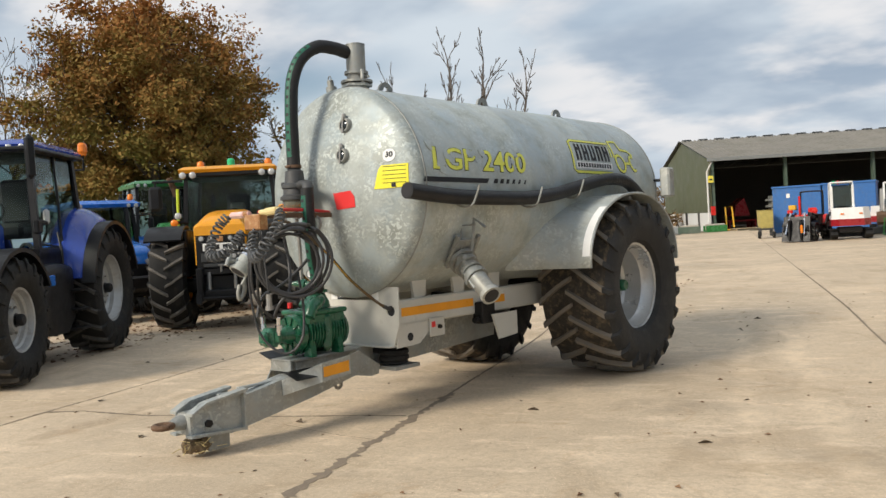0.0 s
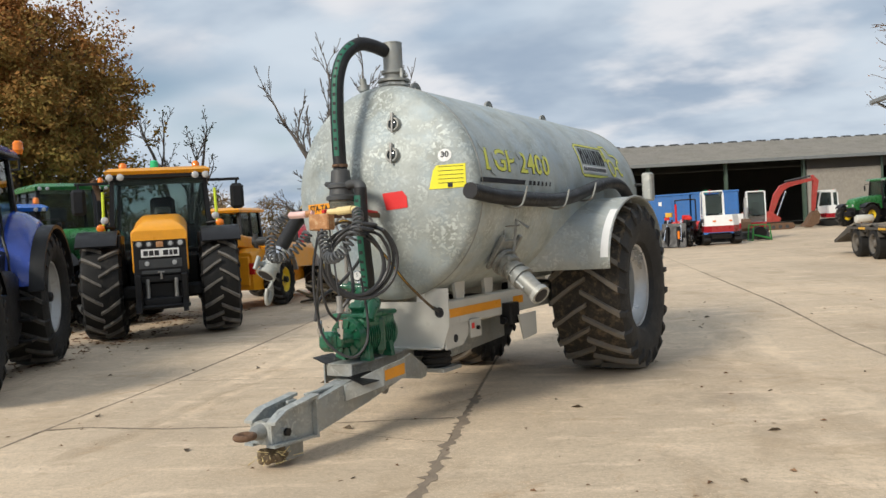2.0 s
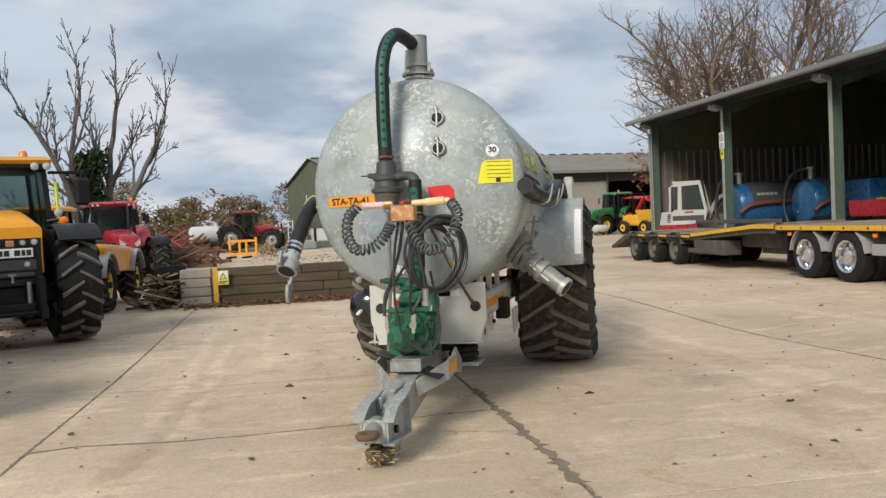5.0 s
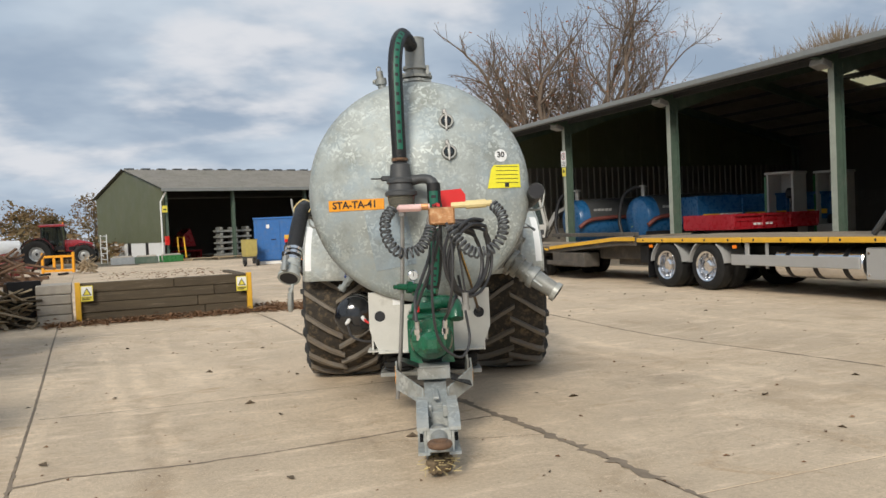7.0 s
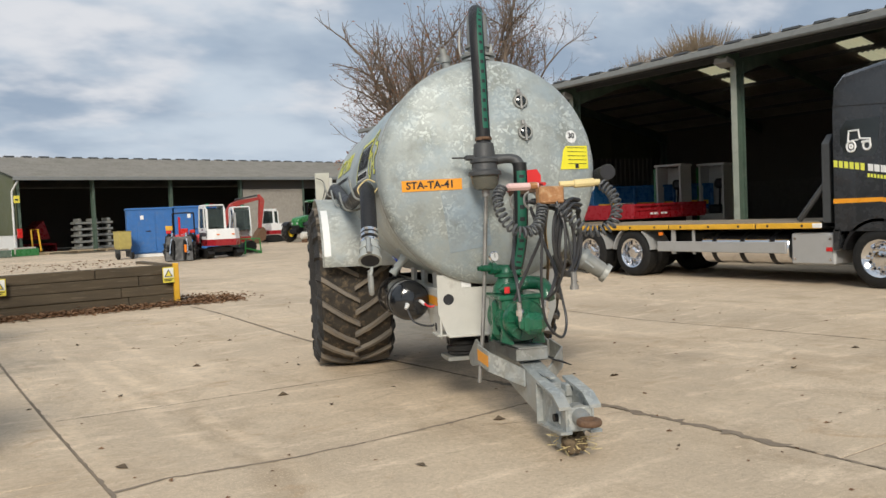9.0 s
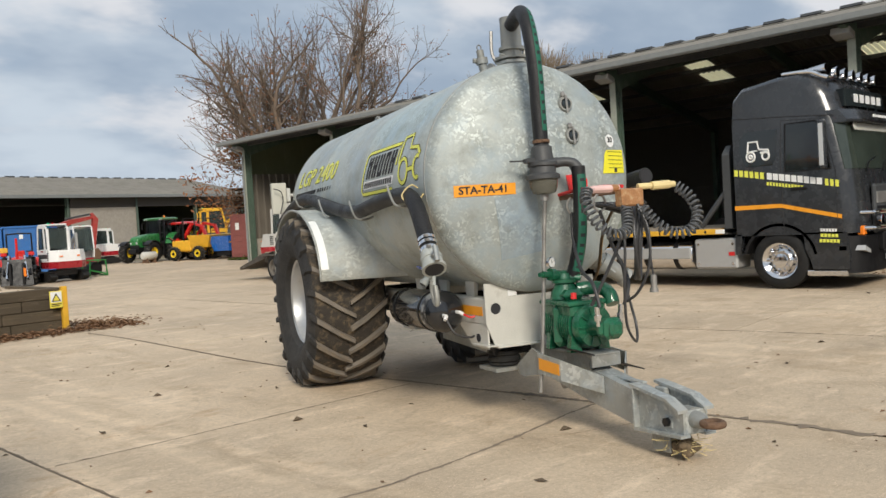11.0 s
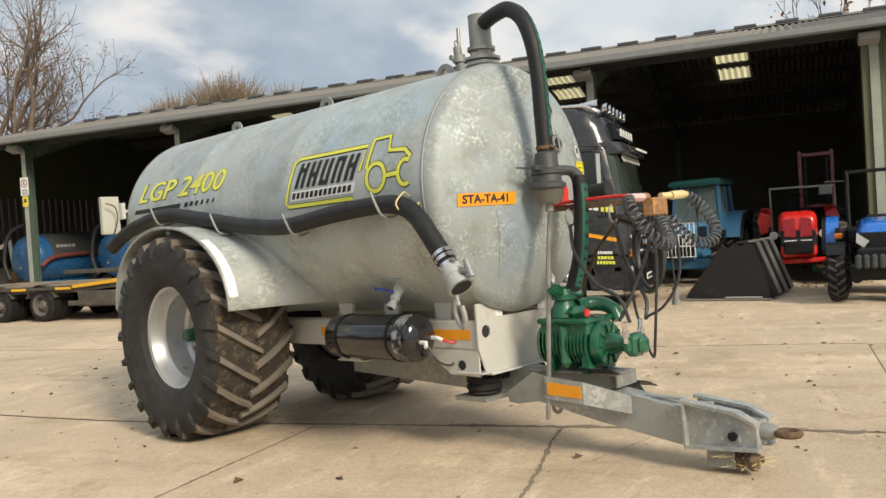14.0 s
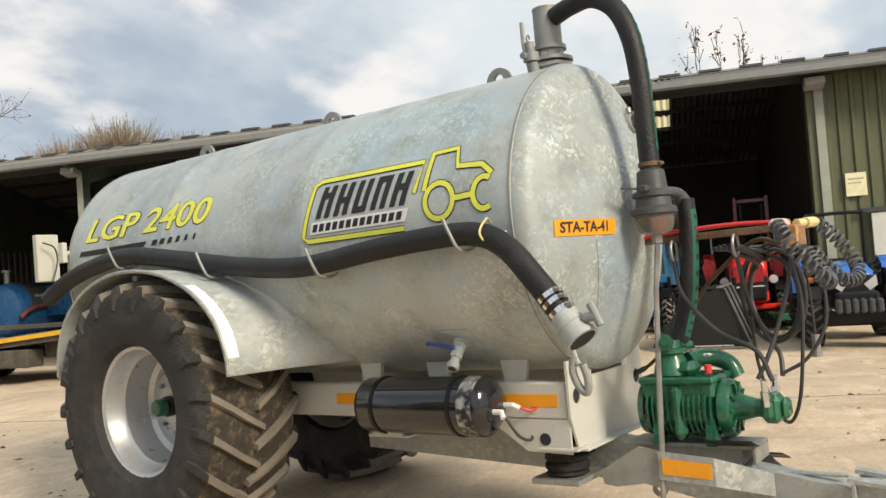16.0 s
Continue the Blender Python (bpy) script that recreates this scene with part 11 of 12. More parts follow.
part("carriage", Geo().box(-0.8, 0.8, -0.05, 0.05, 0.15, 0.27, 0.01).box(-0.8, 0.8, -0.05, 0.05, 0.85, 0.97, 0.01).box(-0.8, -0.68, -0.06, 0.06, 0.1, 1.1, 0.01).box(0.68, 0.8, -0.06, 0.06, 0.1, 1.1, 0.01).box(-0.25, -0.13, -0.05, 0.05, 0.2, 0.95, 0.01).box(0.13, 0.25, -0.05, 0.05, 0.2, 0.95, 0.01), JCB, yf)
part("tine", Geo().box(-0.5, -0.38, -1.1, 0.0, 0.02, 0.12, 0.01), BLACK, yf)
part("tine", Geo().box(0.38, 0.5, -1.1, 0.0, 0.02, 0.12, 0.01), BLACK, yf)
wc = thing("sprayer", "white and red trailed sprayer behind the tractors", "sprayer", pose(-10.6, 61.6, 0, 0, 0, 10) @ Matrix.Scale(0.8, 4))
part("tank", Geo().at(0, 0, 1.5).lathe([(-1.4, 0.001), (-1.35, 0.5), (-1.1, 0.8), (1.1, 0.8), (1.35, 0.5), (1.4, 0.001)], "x", 24), WHITE, wc)
part("boom", Geo().box(-2.6, 2.6, 0.9, 1.0, 1.0, 1.1).box(-2.6, 2.6, 0.9, 1.0, 1.9, 2.0).box(-2.6, -2.5, 0.9, 1.0, 1.0, 2.0).box(2.5, 2.6, 0.9, 1.0, 1.0, 2.0), IMPL_RED, wc)
part("frame", Geo().box(-1.5, 1.5, -0.5, 0.5, 0.5, 0.75, 0.02), IMPL_RED, wc)
for s in (-1, 1):
    part("wheel", Geo().at(0, s * 0.85, 0.55, 0, 0, 90).lathe([(-0.15, 0.25), (-0.15, 0.55), (0.15, 0.55), (0.15, 0.25)], "x", 20), RUBBER, wc)
brush = thing("brush_heap", "heap of pale dead brushwood beside the implements", "brush heap", pose(-5.75, 45.6, 0))
for k in range(60):
    L = rs.uniform(0.5, 1.1)
    q = rs.uniform(0, math.tau)
    part("stick", Geo().tube([(0, 0, 0), (L * 0.5, rs.uniform(-0.05, 0.05), L * 0.18), (L, rs.uniform(-0.1, 0.1), L * rs.uniform(0.1, 0.5))], [0.03, 0.022, 0.008], 4), PALLET, brush, m=pose(-0.5 * math.cos(q), -0.35 * math.sin(q), 0.03 + rs.random() * 0.35, 0, rs.uniform(-25, 5), math.degrees(q) + rs.uniform(-40, 40)))
# timber scrap pile beside the blocks
pile = thing("scrap_timber", "heap of broken boards and pallets beside the ramp", "timber pile", pose(-7.1, 18.15, 0) @ Matrix.Diagonal((0.8, 0.8, 1, 1)))
for k in range(70):
    L = rs.uniform(0.4, 1.3)
    h = rs.random() ** 1.6 * 0.62
    part("board", Geo().box(-L / 2, L / 2, -0.05, 0.05, -0.012, 0.012, 0.004), PALLET if rs.random() < 0.6 else SLEEPER, pile, m=pose(rs.gauss(0, 0.32) * (1 - h), rs.gauss(0, 0.42) * (1 - h), 0.03 + h, rs.uniform(-24, 24), rs.uniform(-24, 24), rs.uniform(0, 180)))
cr = thing("dark_crate", "broken dark plastic crate on the timber heap", "crate", pose(-6.98, 18.5, 0.12, 0, 0, 12))
part("side", Geo().box(-0.3, 0.3, -0.25, -0.2, 0.0, 0.75, 0.01).box(-0.3, 0.3, 0.2, 0.25, 0.0, 0.7, 0.01).box(-0.3, -0.25, -0.2, 0.2, 0.0, 0.72, 0.01).box(0.25, 0.3, -0.2, 0.2, 0.0, 0.5, 0.01), BLACK, cr)

# ---- trees ----
def branch(g, p, d, L, r, depth, rnd, twigs, spread=0.75, up=0.12, kids=(3, 4), minr=0.012, ratio=0.66, wob=0.13, low=0.6, taper=0.58):
    """One limb that wanders and tapers, with side limbs turned round it and one that carries it on."""
    n = max(3, min(9, int(L / 0.4)))
    pts, rs_, ds = [p.copy()], [r], [d]
    for i in range(n):
        d = (d + V((rnd.gauss(0, wob), rnd.gauss(0, wob), rnd.gauss(0, wob * 0.6) + up * 0.3))).normalized()
        p = p + d * (L / n)
        pts.append(p.copy())
        rs_.append(max(minr, r * (1 - taper * (i + 1) / n)))
        ds.append(d)
    (g[0] if depth >= g[2] else g[1]).tube(pts, rs_, 8 if depth > 3 else (5 if depth > 1 else 3), caps=False)
    if depth <= 1:
        twigs.append((p, d))
    if depth == 0:
        return
    branch(g, p, d, L * ratio * rnd.uniform(0.85, 1.1), rs_[n] * 0.92, depth - 1, rnd, twigs, spread, up, kids, minr, ratio, wob, low, taper)
    turn = rnd.uniform(0, 6.28)
    for j in range(rnd.randint(*kids)):
        k = min(n, max(1, round(rnd.uniform(0.25 if depth < 4 else low, 1.0) * n)))
        turn += 2.4 + rnd.uniform(-0.5, 0.5)
        a = ds[k].orthogonal().normalized()
        b = ds[k].cross(a)
        side = a * math.cos(turn) + b * math.sin(turn)
        sp = spread * rnd.uniform(0.7, 1.25)
        nd = (ds[k] * math.cos(sp) + side * math.sin(sp) + V((0, 0, up))).normalized()
        branch(g, pts[k], nd, L * ratio * rnd.uniform(0.6, 1.1), rs_[k] * 0.62, depth - 1, rnd, twigs, spread, up, kids, minr, ratio, wob, low, taper)


def leaves_at(twigs, n, size, rad, rnd, sway=0.5):
    g = Geo()
    for k in range(n):
        p, d = twigs[rnd.randrange(len(twigs))]
        q = p + V((rnd.gauss(0, rad), rnd.gauss(0, rad), rnd.gauss(0, rad * 0.8)))
        a = V((rnd.gauss(0, 1), rnd.gauss(0, 1), rnd.gauss(0, 0.7))).normalized()
        b = a.orthogonal().normalized()
        b = (b + a.cross(b) * rnd.uniform(-1, 1)).normalized()
        s = size * rnd.uniform(0.6, 1.3)
        c = a.cross(b) * s * 0.12
        i = len(g.v)
        g.v += [tuple(q - a * s), tuple(q + b * s * 0.5 + c), tuple(q + a * s), tuple(q - b * s * 0.5 + c)]
        g.f.append((i, i + 1, i + 2, i + 3))
    return g


def raw(name, g, mat, parent, smooth=False):
    me = bpy.data.meshes.new(name)
    me.from_pydata(g.v, [], g.f)
    me.materials.append(mat)
    if smooth:
        me.shade_smooth()
    return part(name, me, None, parent)


def tree(label, x, y, h, seed, bark, depth=4, trunk=0.3, leaf=None, nleaf=0, lsize=0.12, lrad=0.4, stems=1, spread=0.75, up=0.14, first=0.36, kids=(2, 3), category="tree", leans=None, ratio=0.66, minr=0.012, wob=0.13, wide=1.0, taper=0.58):
    rnd = random.Random(seed)
    t = thing("tree", label, category, pose(x, y, -0.04))
    g, tw = (Geo(), Geo(), depth - 1 if depth > 3 else depth), []
    for s in range(len(leans) if leans else stems):
        lx, ly = leans[s] if leans else ((rnd.gauss(0, 0.2), rnd.gauss(0, 0.2)) if stems > 1 else (rnd.gauss(0, 0.04), rnd.gauss(0, 0.04)))
        many = stems > 1 or leans
        branch(g, V((lx * 0.5, ly * 0.5, 0)) if many else V((0, 0, 0)), V((lx, ly, 1)).normalized(), h * first * rnd.uniform(0.85, 1.1), trunk * rnd.uniform(0.8, 1.05), depth, rnd, tw, spread, up, kids, minr, ratio, wob, 0.6, taper)
    k = h / max(q[2] for q in g[1].v)
    for name, m in (("trunk", g[0]), ("crown", g[1])):
        m.v = [(a * k * wide, b * k * wide, c * k) for a, b, c in m.v]
        ob = raw(name, m, bark, t, True)
    tagged(ob, kind="stuff")
    if leaf:
        leaves = leaves_at([(V((p.x * wide, p.y * wide, p.z)) * k, d) for p, d in tw], nleaf, lsize, lrad, rnd)
        tagged(raw("foliage", leaves, leaf, t), kind="stuff")
    return t


oak = tree("large oak with brown and olive autumn leaves", -29.0, 39.0, 14.0, 4, BARK, 4, 0.46, spread=0.9, up=0.10, first=0.24, kids=(3, 4), ratio=0.76)
ro_ = random.Random(41)
clumps = []
for k in range(96):
    while True:
        a, b, c = ro_.uniform(-1, 1), ro_.uniform(-1, 1), ro_.uniform(-1, 1)
        if 0.22 < a * a + b * b + c * c < 1:
            break
    lump = 0.94 + 0.16 * math.sin(5 * math.atan2(b, a) + 3 * c)
    mid = V((a * 6.4 * lump, b * 6.4 * lump, 7.9 + c * 7.0 * lump))
    size = ro_.uniform(0.5, 0.95)
    for j in range(26):
        clumps.append((mid + V((ro_.gauss(0, size), ro_.gauss(0, size), ro_.gauss(0, size * 0.62))), V((0, 0, 1))))
crown = leaves_at(clumps, 84000, 0.12, 0.24, ro_)
tagged(raw("foliage", crown, OAK_LEAF, oak), kind="stuff")
tree("half-bare tree with thin olive autumn leaves", -33.4, 37.2, 14.4, 8, BARK, 4, 0.24, OAK_LEAF, 30000, 0.11, 0.5, 1, 0.8, 0.12, 0.28, (3, 4), wide=1.25)
tree("bare grey tree beside the autumn oak", -37.0, 36.4, 16.0, 12, BARK, 4, 0.22, OAK_LEAF, 500, 0.09, 0.3, 2, 0.6, 0.2, 0.33, (3, 3))
tree("dead tree with bare grey limbs", -15.6, 52.0, 14.2, 29, DEAD_BARK, 3, 0.30, leans=((-0.50, -0.10), (-0.08, 0.1), (0.16, 0.0), (0.50, 0.12)), spread=0.62, up=0.12, first=0.46, kids=(4, 5), ratio=0.44, minr=0.025, wob=0.11, wide=0.8)
tree("dead tree with thin upright limbs", -25.5, 49.5, 10.5, 23, DEAD_BARK, 3, 0.2, IVY_LEAF, 400, 0.1, 0.15, leans=((-0.25, 0), (0.05, 0.1), (0.3, 0)), spread=0.55, up=0.15, first=0.44, kids=(3, 4), ratio=0.44, minr=0.018)
iv = thing("ivy", "dark ivy climbing the dead tree", "ivy", pose(-15.6, 52.0, 0))
ri2 = random.Random(31)
ivt = []
for k in range(260):
    z = ri2.random() ** 0.8 * 6.4
    r = (0.9 + 0.5 * math.sin(z * 1.3)) * (1 - z / 9)
    a = ri2.uniform(0, 6.28)
    ivt.append((V((r * math.cos(a) * 1.3 + 0.12 * z * math.sin(z), r * math.sin(a), z)), V((0, 0, 1))))
tagged(raw("foliage", leaves_at(ivt, 9000, 0.13, 0.24, ri2), IVY_LEAF, iv), kind="stuff")
bare = tree("tall spreading bare tree with a few brown leaves", 19.6, 40.2, 17.5, 17, TWIG, 5, 0.37, RED_LEAF, 4200, 0.075, 0.10, leans=((-0.80, 0.36), (-0.34, 0.12), (-0.08, 0.15), (0.14, -0.05), (0.34, -0.2), (0.62, -0.32)), wide=0.80, spread=0.8, up=0.10, first=0.40, kids=(3, 3), ratio=0.70, minr=0.011, wob=0.16, taper=0.34)
tree("copper-leaved young tree behind the container", 23.2, 47.6, 8.4, 33, BARK, 4, 0.12, RED_LEAF, 5000, 0.12, 0.40, 2, 0.7, 0.15, 0.34)
def pollard(x, y, h, wide, seed):
    """A cut-back tree: short trunk, fanned limbs, a round head of straight twigs."""
    rnd = random.Random(seed)
    t = thing("tree", "bare pollard tree with a round head of pale twigs", "tree", pose(x, y, -0.04), "pollard trees behind the barn")
    raw("trunk", Geo().tube([(0, 0, 0), (0.1, 0, h * 0.25), (0, 0.05, h * 0.5)], [0.38, 0.3, 0.26], 8), BARK, t, True)
    limbs, tw = Geo(), Geo()
    for j in range(16):
        a, e = 2.4 * j + rnd.uniform(-0.3, 0.3), wide * math.sqrt((j + 0.5) / 16)
        tip = V((math.cos(a) * e * 0.6, math.sin(a) * e * 0.6, h * 0.74 - 0.12 * e * e))
        mid = V((tip.x * 0.4 + rnd.gauss(0, 0.1), tip.y * 0.4 + rnd.gauss(0, 0.1), h * 0.6))
        limbs.tube([V((0, 0.05, h * 0.48)), mid, tip], [0.14, 0.10, 0.06], 5, caps=False)
        for k in range(34):
            d = V((math.cos(a) * e / wide * 0.5 + rnd.gauss(0, 0.22), math.sin(a) * e / wide * 0.5 + rnd.gauss(0, 0.22), 1)).normalized()
            L = (h * 1.0 - 0.16 * e * e - tip.z) * rnd.uniform(0.55, 1.05)
            p = mid.lerp(tip, rnd.uniform(0.5, 1))
            q = p + d * L * 0.55 + V((rnd.gauss(0, 0.07), rnd.gauss(0, 0.07), 0))
            tw.tube([p, q, p + d * L], [0.026, 0.018, 0.009], 3, caps=False)
            for s in range(2):
                e2 = (d + V((rnd.gauss(0, 0.3), rnd.gauss(0, 0.3), 0))).normalized()
                tw.tube([q, q + e2 * L * rnd.uniform(0.25, 0.42)], [0.014, 0.008], 3, caps=False)
    raw("limb", limbs, BARK, t, True)
    tagged(raw("crown", tw, PALE_TWIG, t), kind="stuff")


for i, (x, y, h, w) in enumerate(((39.7, 40.3, 14.2, 2.2), (37.6, 42.9, 12.7, 1.7), (42.6, 37.4, 13.2, 1.6))):
    pollard(x, y, h, w, 50 + i)
tree("slender tree with last pinkish leaves behind the barn", 42.0, 1.2, 13.6, 61, BARK, 4, 0.14, RED_LEAF, 700, 0.14, 0.2, 2, 0.5, 0.3, 0.36, (2, 3), minr=0.015)
tree("bare round-headed tree beyond the tractors", -21.0, 62.0, 7.6, 71, DEAD_BARK, 4, 0.2, spread=0.8, up=0.1, first=0.28, kids=(3, 4))
# far hedgerow trees along the horizon
for i in range(44):
    rx = random.Random(200 + i)
    x = -80 + i * 3.0 + rx.uniform(-1.5, 1.5)
    y = 128 + rx.uniform(-14, 16)
    h = rx.uniform(5.0, 9.0)
    t = thing("hedgerow_tree", "distant autumn hedgerow tree, brown and olive", "tree", pose(x, y, 0), "distant hedgerow trees")
    tw = []
    for k in range(110):
        a, z = rx.uniform(0, 6.28), rx.random()
        r = (0.4 + 0.6 * math.sin(min(1, z * 1.1) * math.pi)) * h * 0.42 * math.sqrt(rx.random())
        tw.append((V((r * math.cos(a) * 1.3, r * math.sin(a), h * (0.12 + 0.82 * z))), V((0, 0, 1))))
    raw("trunk", Geo().tube([(0, 0, 0), (0.1, 0, h * 0.5), (0, 0, h * 0.8)], [0.25, 0.15, 0.05], 6), BARK, t)
    tagged(raw("crown", leaves_at(tw, 2000, 0.20, h * 0.06, rx), HEDGE_LEAF, t), kind="stuff")
hb = thing("hedge", "rough dark hedge bank behind the parked machines", "hedge", pose(0, 0, 0), kind="stuff")
tw = []
rh = random.Random(77)
for k in range(900):
    f = rh.random()
    tw.append((V((-48 + 44 * f + rh.gauss(0, 0.8), 66 + 6 * math.sin(f * 9) + rh.gauss(0, 0.8), abs(rh.gauss(0, 1.1)) * (1.0 + 0.4 * math.sin(f * 31)))), V((0, 0, 1))))
tagged(raw("foliage", leaves_at(tw, 16000, 0.2, 0.4, rh), HEDGE_LEAF, hb), kind="stuff")

# ---- fallen leaves and grit ----
rl_ = random.Random(90)
def litter(n, put, size, name, label, mat):
    g = Geo()
    for k in range(n):
        x, y, z = put()
        a = rl_.uniform(0, 6.28)
        s = size * rl_.uniform(0.5, 1.4)
        c, q = math.cos(a) * s, math.sin(a) * s
        i = len(g.v)
        z += fall(x, y)
        g.v += [(x - c, y - q, z + 0.002), (x + q * 0.5, y - c * 0.5, z + rl_.uniform(0.004, 0.02) * s / 0.03), (x + c, y + q, z + 0.003), (x - q * 0.5, y + c * 0.5, z + rl_.uniform(0.004, 0.02) * s / 0.03)]
        g.f.append((i, i + 1, i + 2, i + 3))
    me = bpy.data.meshes.new(name)
    me.from_pydata(g.v, [], g.f)
    me.materials.append(mat)
    ob = new(name, me)
    return tagged(ob, label, "leaves", kind="stuff")


litter(620, lambda: (rl_.uniform(-10, 8), rl_.uniform(0.2, 17), 0.001), 0.020, "scattered_leaves", "scattered brown leaves and bits on the concrete", FALLEN)
litter(6500, lambda: (rl_.uniform(-10.5, 7.5), rl_.uniform(-0.5, 15), 0.001), 0.0065, "grit", "fine pale and dark grit on the concrete", GRIT)
litter(2600, lambda: (rl_.uniform(-6.6, -1.6), 17.85 - abs(rl_.gauss(0, 0.28)) + max(0, 0.0), abs(rl_.gauss(0, 0.035))), 0.045, "leaf_drift", "drift of fallen leaves along the foot of the ramp", FALLEN)
litter(700, lambda: (rl_.gauss(-2.0, 0.4), 18.4 + rl_.gauss(0, 0.5), abs(rl_.gauss(0, 0.02))), 0.045, "leaf_drift", "fallen leaves gathered at the ramp corner", FALLEN)
litter(1200, lambda: (rl_.uniform(-13, -8.6), rl_.uniform(9, 17), 0.001), 0.04, "scattered_leaves", "fallen leaves under the parked tractors", FALLEN)
litter(500, lambda: (rl_.uniform(9.2, 12), rl_.uniform(3.2, 9), 0.001), 0.035, "scattered_leaves", "fallen leaves blown into the barn mouth", FALLEN)
litter(70, lambda: (rl_.uniform(-9, 6), rl_.uniform(1.0, 15), 0.001), 0.045, "dirt_clods", "flat dark clods and twigs dropped on the concrete", CLOD)
litter(260, lambda: (rl_.uniform(-5.6, -2.8), rl_.uniform(18.3, 24), RH - 0.05), 0.035, "scattered_leaves", "few leaves on the ramp top", FALLEN)
litter(900, lambda: (rl_.uniform(16.6, 18.6), rl_.uniform(43.6, 45.2), abs(rl_.gauss(0, 0.05))), 0.09, "grass_tufts", "rough grass at the foot of the container", GRASS)

# ---- concrete yard: separate slabs with open joints ----
yard = thing("yard_pavement", "worn pale concrete yard in large slabs with dirty joints", "pavement", kind="structure")


def slab_geo(cx, cy, sx, sy):
    """A thick slab whose top follows the fall of the yard; finer where it is not flat."""
    n = 10 if min(fall(cx + a * sx, cy + b * sy) for a in (-1, 0, 1) for b in (-1, 0, 1)) < -0.001 else 1
    g = Geo()
    if n == 1:
        return g.box(-sx, sx, -sy, sy, -0.12, 0.0, 0.003)
    cols = [(-1, -0.003), (-1 + 0.003 / sx, 0)] + [(-1 + 2 * k / n, 0) for k in range(1, n)] + [(1 - 0.003 / sx, 0), (1, -0.003)]
    rows_ = [(-1, -0.003), (-1 + 0.003 / sy, 0)] + [(-1 + 2 * k / n, 0) for k in range(1, n)] + [(1 - 0.003 / sy, 0), (1, -0.003)]
    w = len(rows_)
    for a, za in cols:
        for b, zb in rows_:
            g.v.append((a * sx, b * sy, fall(cx + a * sx, cy + b * sy) + min(za, zb)))
    m = len(cols)
    g.f = [(i * w + j, (i + 1) * w + j, (i + 1) * w + j + 1, i * w + j + 1) for i in range(m - 1) for j in range(w - 1)]
    rim = [i * w for i in range(m)] + [(m - 1) * w + j for j in range(1, w)] + [i * w + w - 1 for i in range(m - 2, -1, -1)] + [j for j in range(w - 2, 0, -1)]
    k0 = len(g.v)
    g.v += [(g.v[i][0], g.v[i][1], g.v[i][2] - 0.12) for i in rim]
    g.f += [(rim[i], rim[(i + 1) % len(rim)], k0 + (i + 1) % len(rim), k0 + i) for i in range(len(rim))]
    return g


def strip_geo(p, q, half):
    """The dirt in a joint, following the yard."""
    n = max(2, int(math.hypot(q[0] - p[0], q[1] - p[1]) / 0.5))
    dx, dy = (half, 0) if p[0] == q[0] else (0, half)
    rings = []
    for i in range(n + 1):
        x, y = p[0] + (q[0] - p[0]) * i / n, p[1] + (q[1] - p[1]) * i / n
        z = fall(x, y)
        rings.append([(x - dx, y - dy, z - 0.0055), (x + dx, y + dy, z - 0.0055), (x + dx, y + dy, z - 0.05), (x - dx, y - dy, z - 0.05)])
    return Geo().loft(rings)


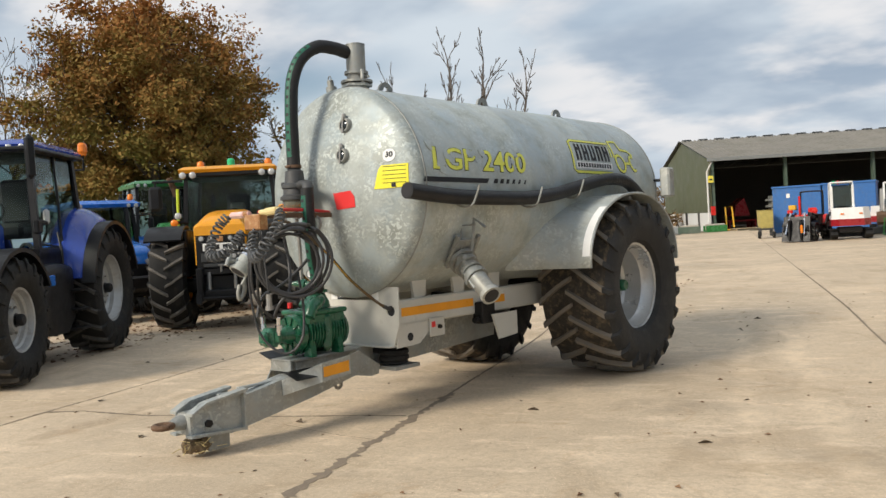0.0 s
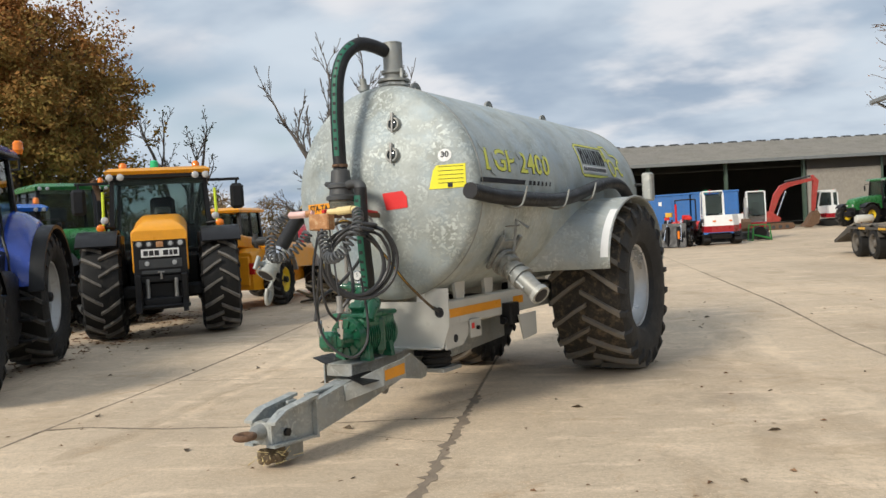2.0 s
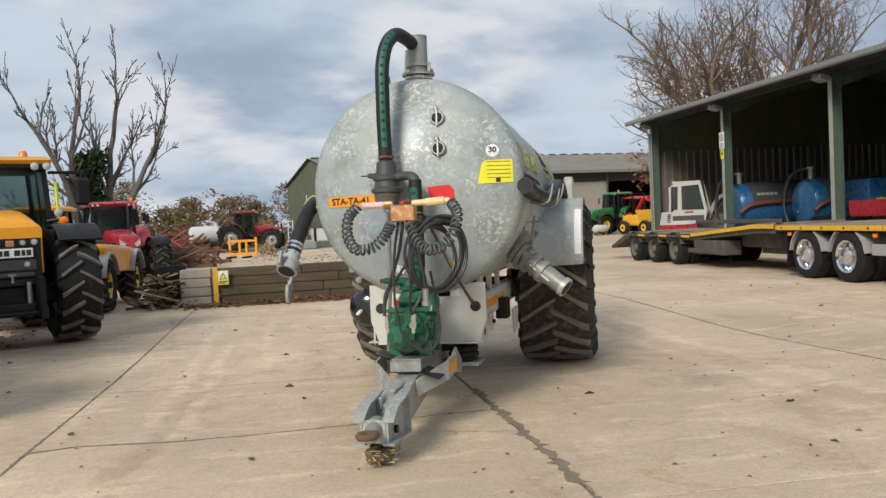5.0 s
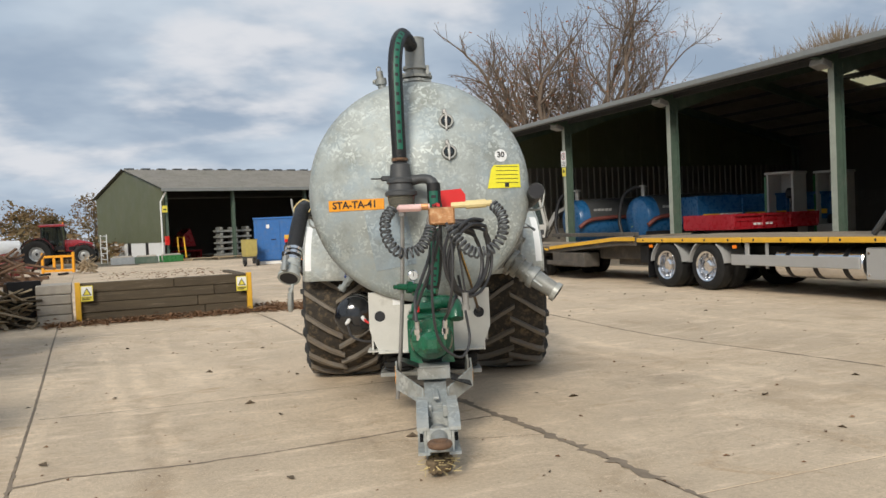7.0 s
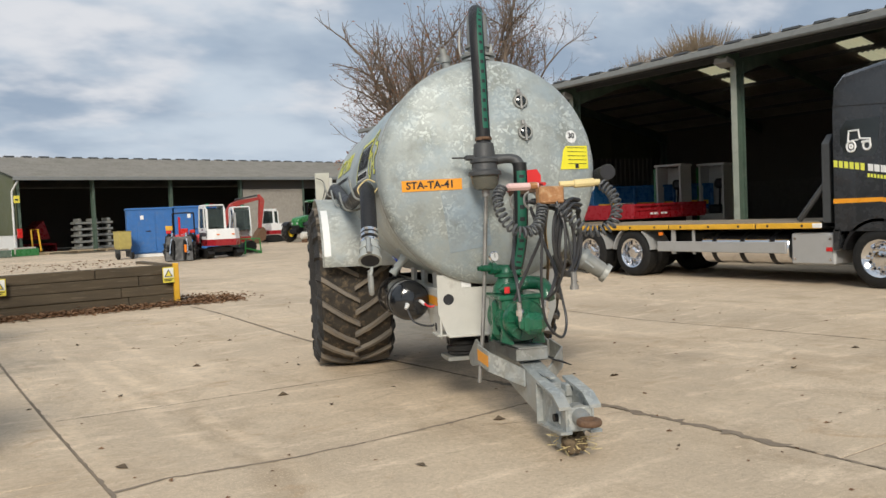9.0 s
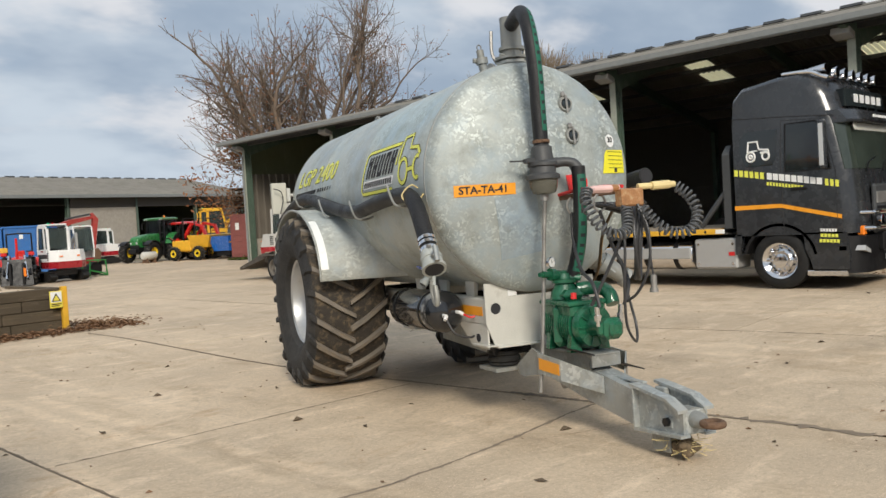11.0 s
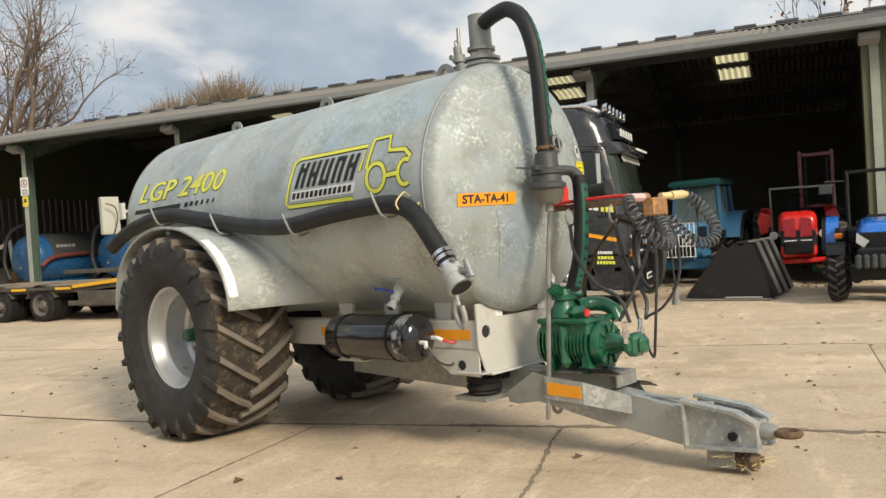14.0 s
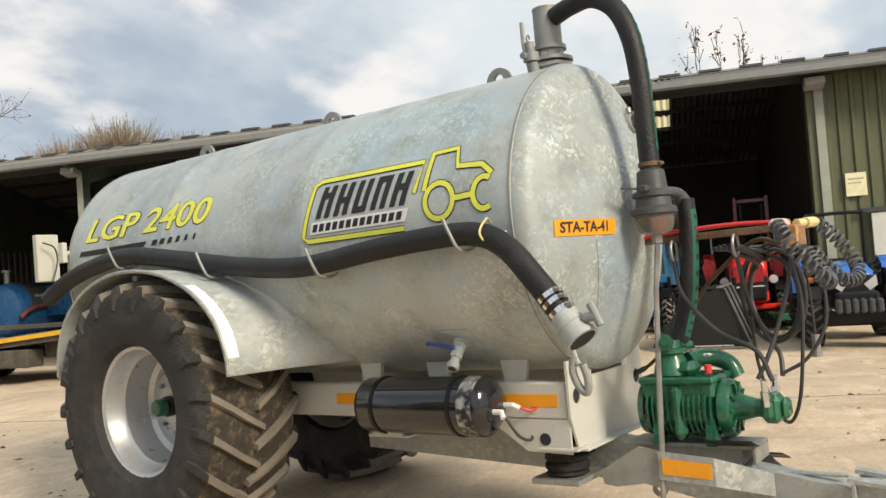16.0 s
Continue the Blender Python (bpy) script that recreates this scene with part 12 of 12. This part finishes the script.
bands = [(-14.3, -10.2, 0.9), (-10.2, -6.36, 3.0), (-6.36, -2.71, 1.4), (-2.71, 1.5, 0.2), (1.5, 5.4, 3.6), (5.4, 10.5, 3.3), (10.5, 16.0, 0.5), (16.0, 22.0, 2.2), (22.0, 28.0, 0.5)]
for bi, (x0, x1, off) in enumerate(bands):
    ys = []
    y = -11.0 + off
    while y < 59.5:
        ys.append(y)
        y += 4.95
    if bi == 2:
        ys = [q for q in ys if q < 2 or q > 12] + [1.3, 8.78]
        ys.sort()
    for a, b in zip(ys, ys[1:]):
        sx = (x1 - x0) / 2 - 0.011
        sy = (b - a) / 2 - 0.007
        lvl = rl_.uniform(-0.003, 0.0)
        part("slab", slab_geo((x0 + x1) / 2, (a + b) / 2, sx, sy), SLAB_SHADED if x0 > 10 and b < 34 else SLAB, yard, m=pose((x0 + x1) / 2, (a + b) / 2, lvl, rl_.uniform(-0.02, 0.02), rl_.uniform(-0.02, 0.02), 0))
        if b < 40:
            part("joint_filling", strip_geo((x0 + 0.012, b), (x1 - 0.012, b), 0.012), JOINT, yard)
    part("joint_filling", strip_geo((x1, -11), (x1, 59), 0.016), JOINT, yard)


def ragged(pts, w, seed, jitter=0.28):
    """A thin uneven sheet of packed dirt along a line on the concrete."""
    rnd = random.Random(seed)
    g = Geo()
    p = [V((*q, 0)) for q in pts]
    rows = []
    for a, b in zip(p, p[1:]):
        n = max(2, int((b - a).length / 0.05))
        t = (b - a).normalized()
        nn = V((-t.y, t.x, 0))
        for i in range(n):
            q = a + (b - a) * (i / n) + nn * rnd.gauss(0, w * jitter * 0.4)
            wid = w * max(0.08, rnd.gauss(0.45, jitter))
            wid2 = w * max(0.05, rnd.gauss(0.5, jitter))
            rows.append((q - nn * wid, q + nn * wid2))
    for a, b in rows:
        g.v += [(a.x, a.y, fall(a.x, a.y) + 0.0015), (b.x, b.y, fall(b.x, b.y) + 0.0022)]
    g.f = [(2 * i, 2 * i + 2, 2 * i + 3, 2 * i + 1) for i in range(len(rows) - 1)]
    return g


# packed dirt along the nearest joints, and two wandering cracks by the drawbar
dirt_lines = [([(-6.36, 1.0), (-6.36, 17.5)], 0.022), ([(-2.71, 0.4), (-2.71, 4.2)], 0.032), ([(-2.70, 4.2), (-2.70, 17)], 0.024), ([(1.5, 2), (1.5, 22)], 0.022), ([(-6.34, 6.36), (-6.0, 6.44), (-5.2, 6.33), (-4.34, 6.37), (-3.71, 6.45), (-3.2, 6.53), (-2.72, 6.56)], 0.028), ([(-6.3, 8.78), (-2.75, 8.78)], 0.014),
              ([(-2.71, 5.75), (-3.07, 5.86), (-3.5, 6.05), (-3.97, 6.25)], 0.009), ([(-2.70, 6.4), (-2.68, 7.6)], 0.06), ([(-2.71, 4.4), (-2.70, 5.3), (-2.69, 6.6)], 0.075)]
for k, (pts, w) in enumerate(dirt_lines):
    g = ragged(pts, w, 300 + k)
    me = bpy.data.meshes.new("packed_dirt")
    me.from_pydata(g.v, [], g.f)
    me.materials.append(JOINT)
    tagged(part("packed_dirt", me, None, yard), kind="stuff")
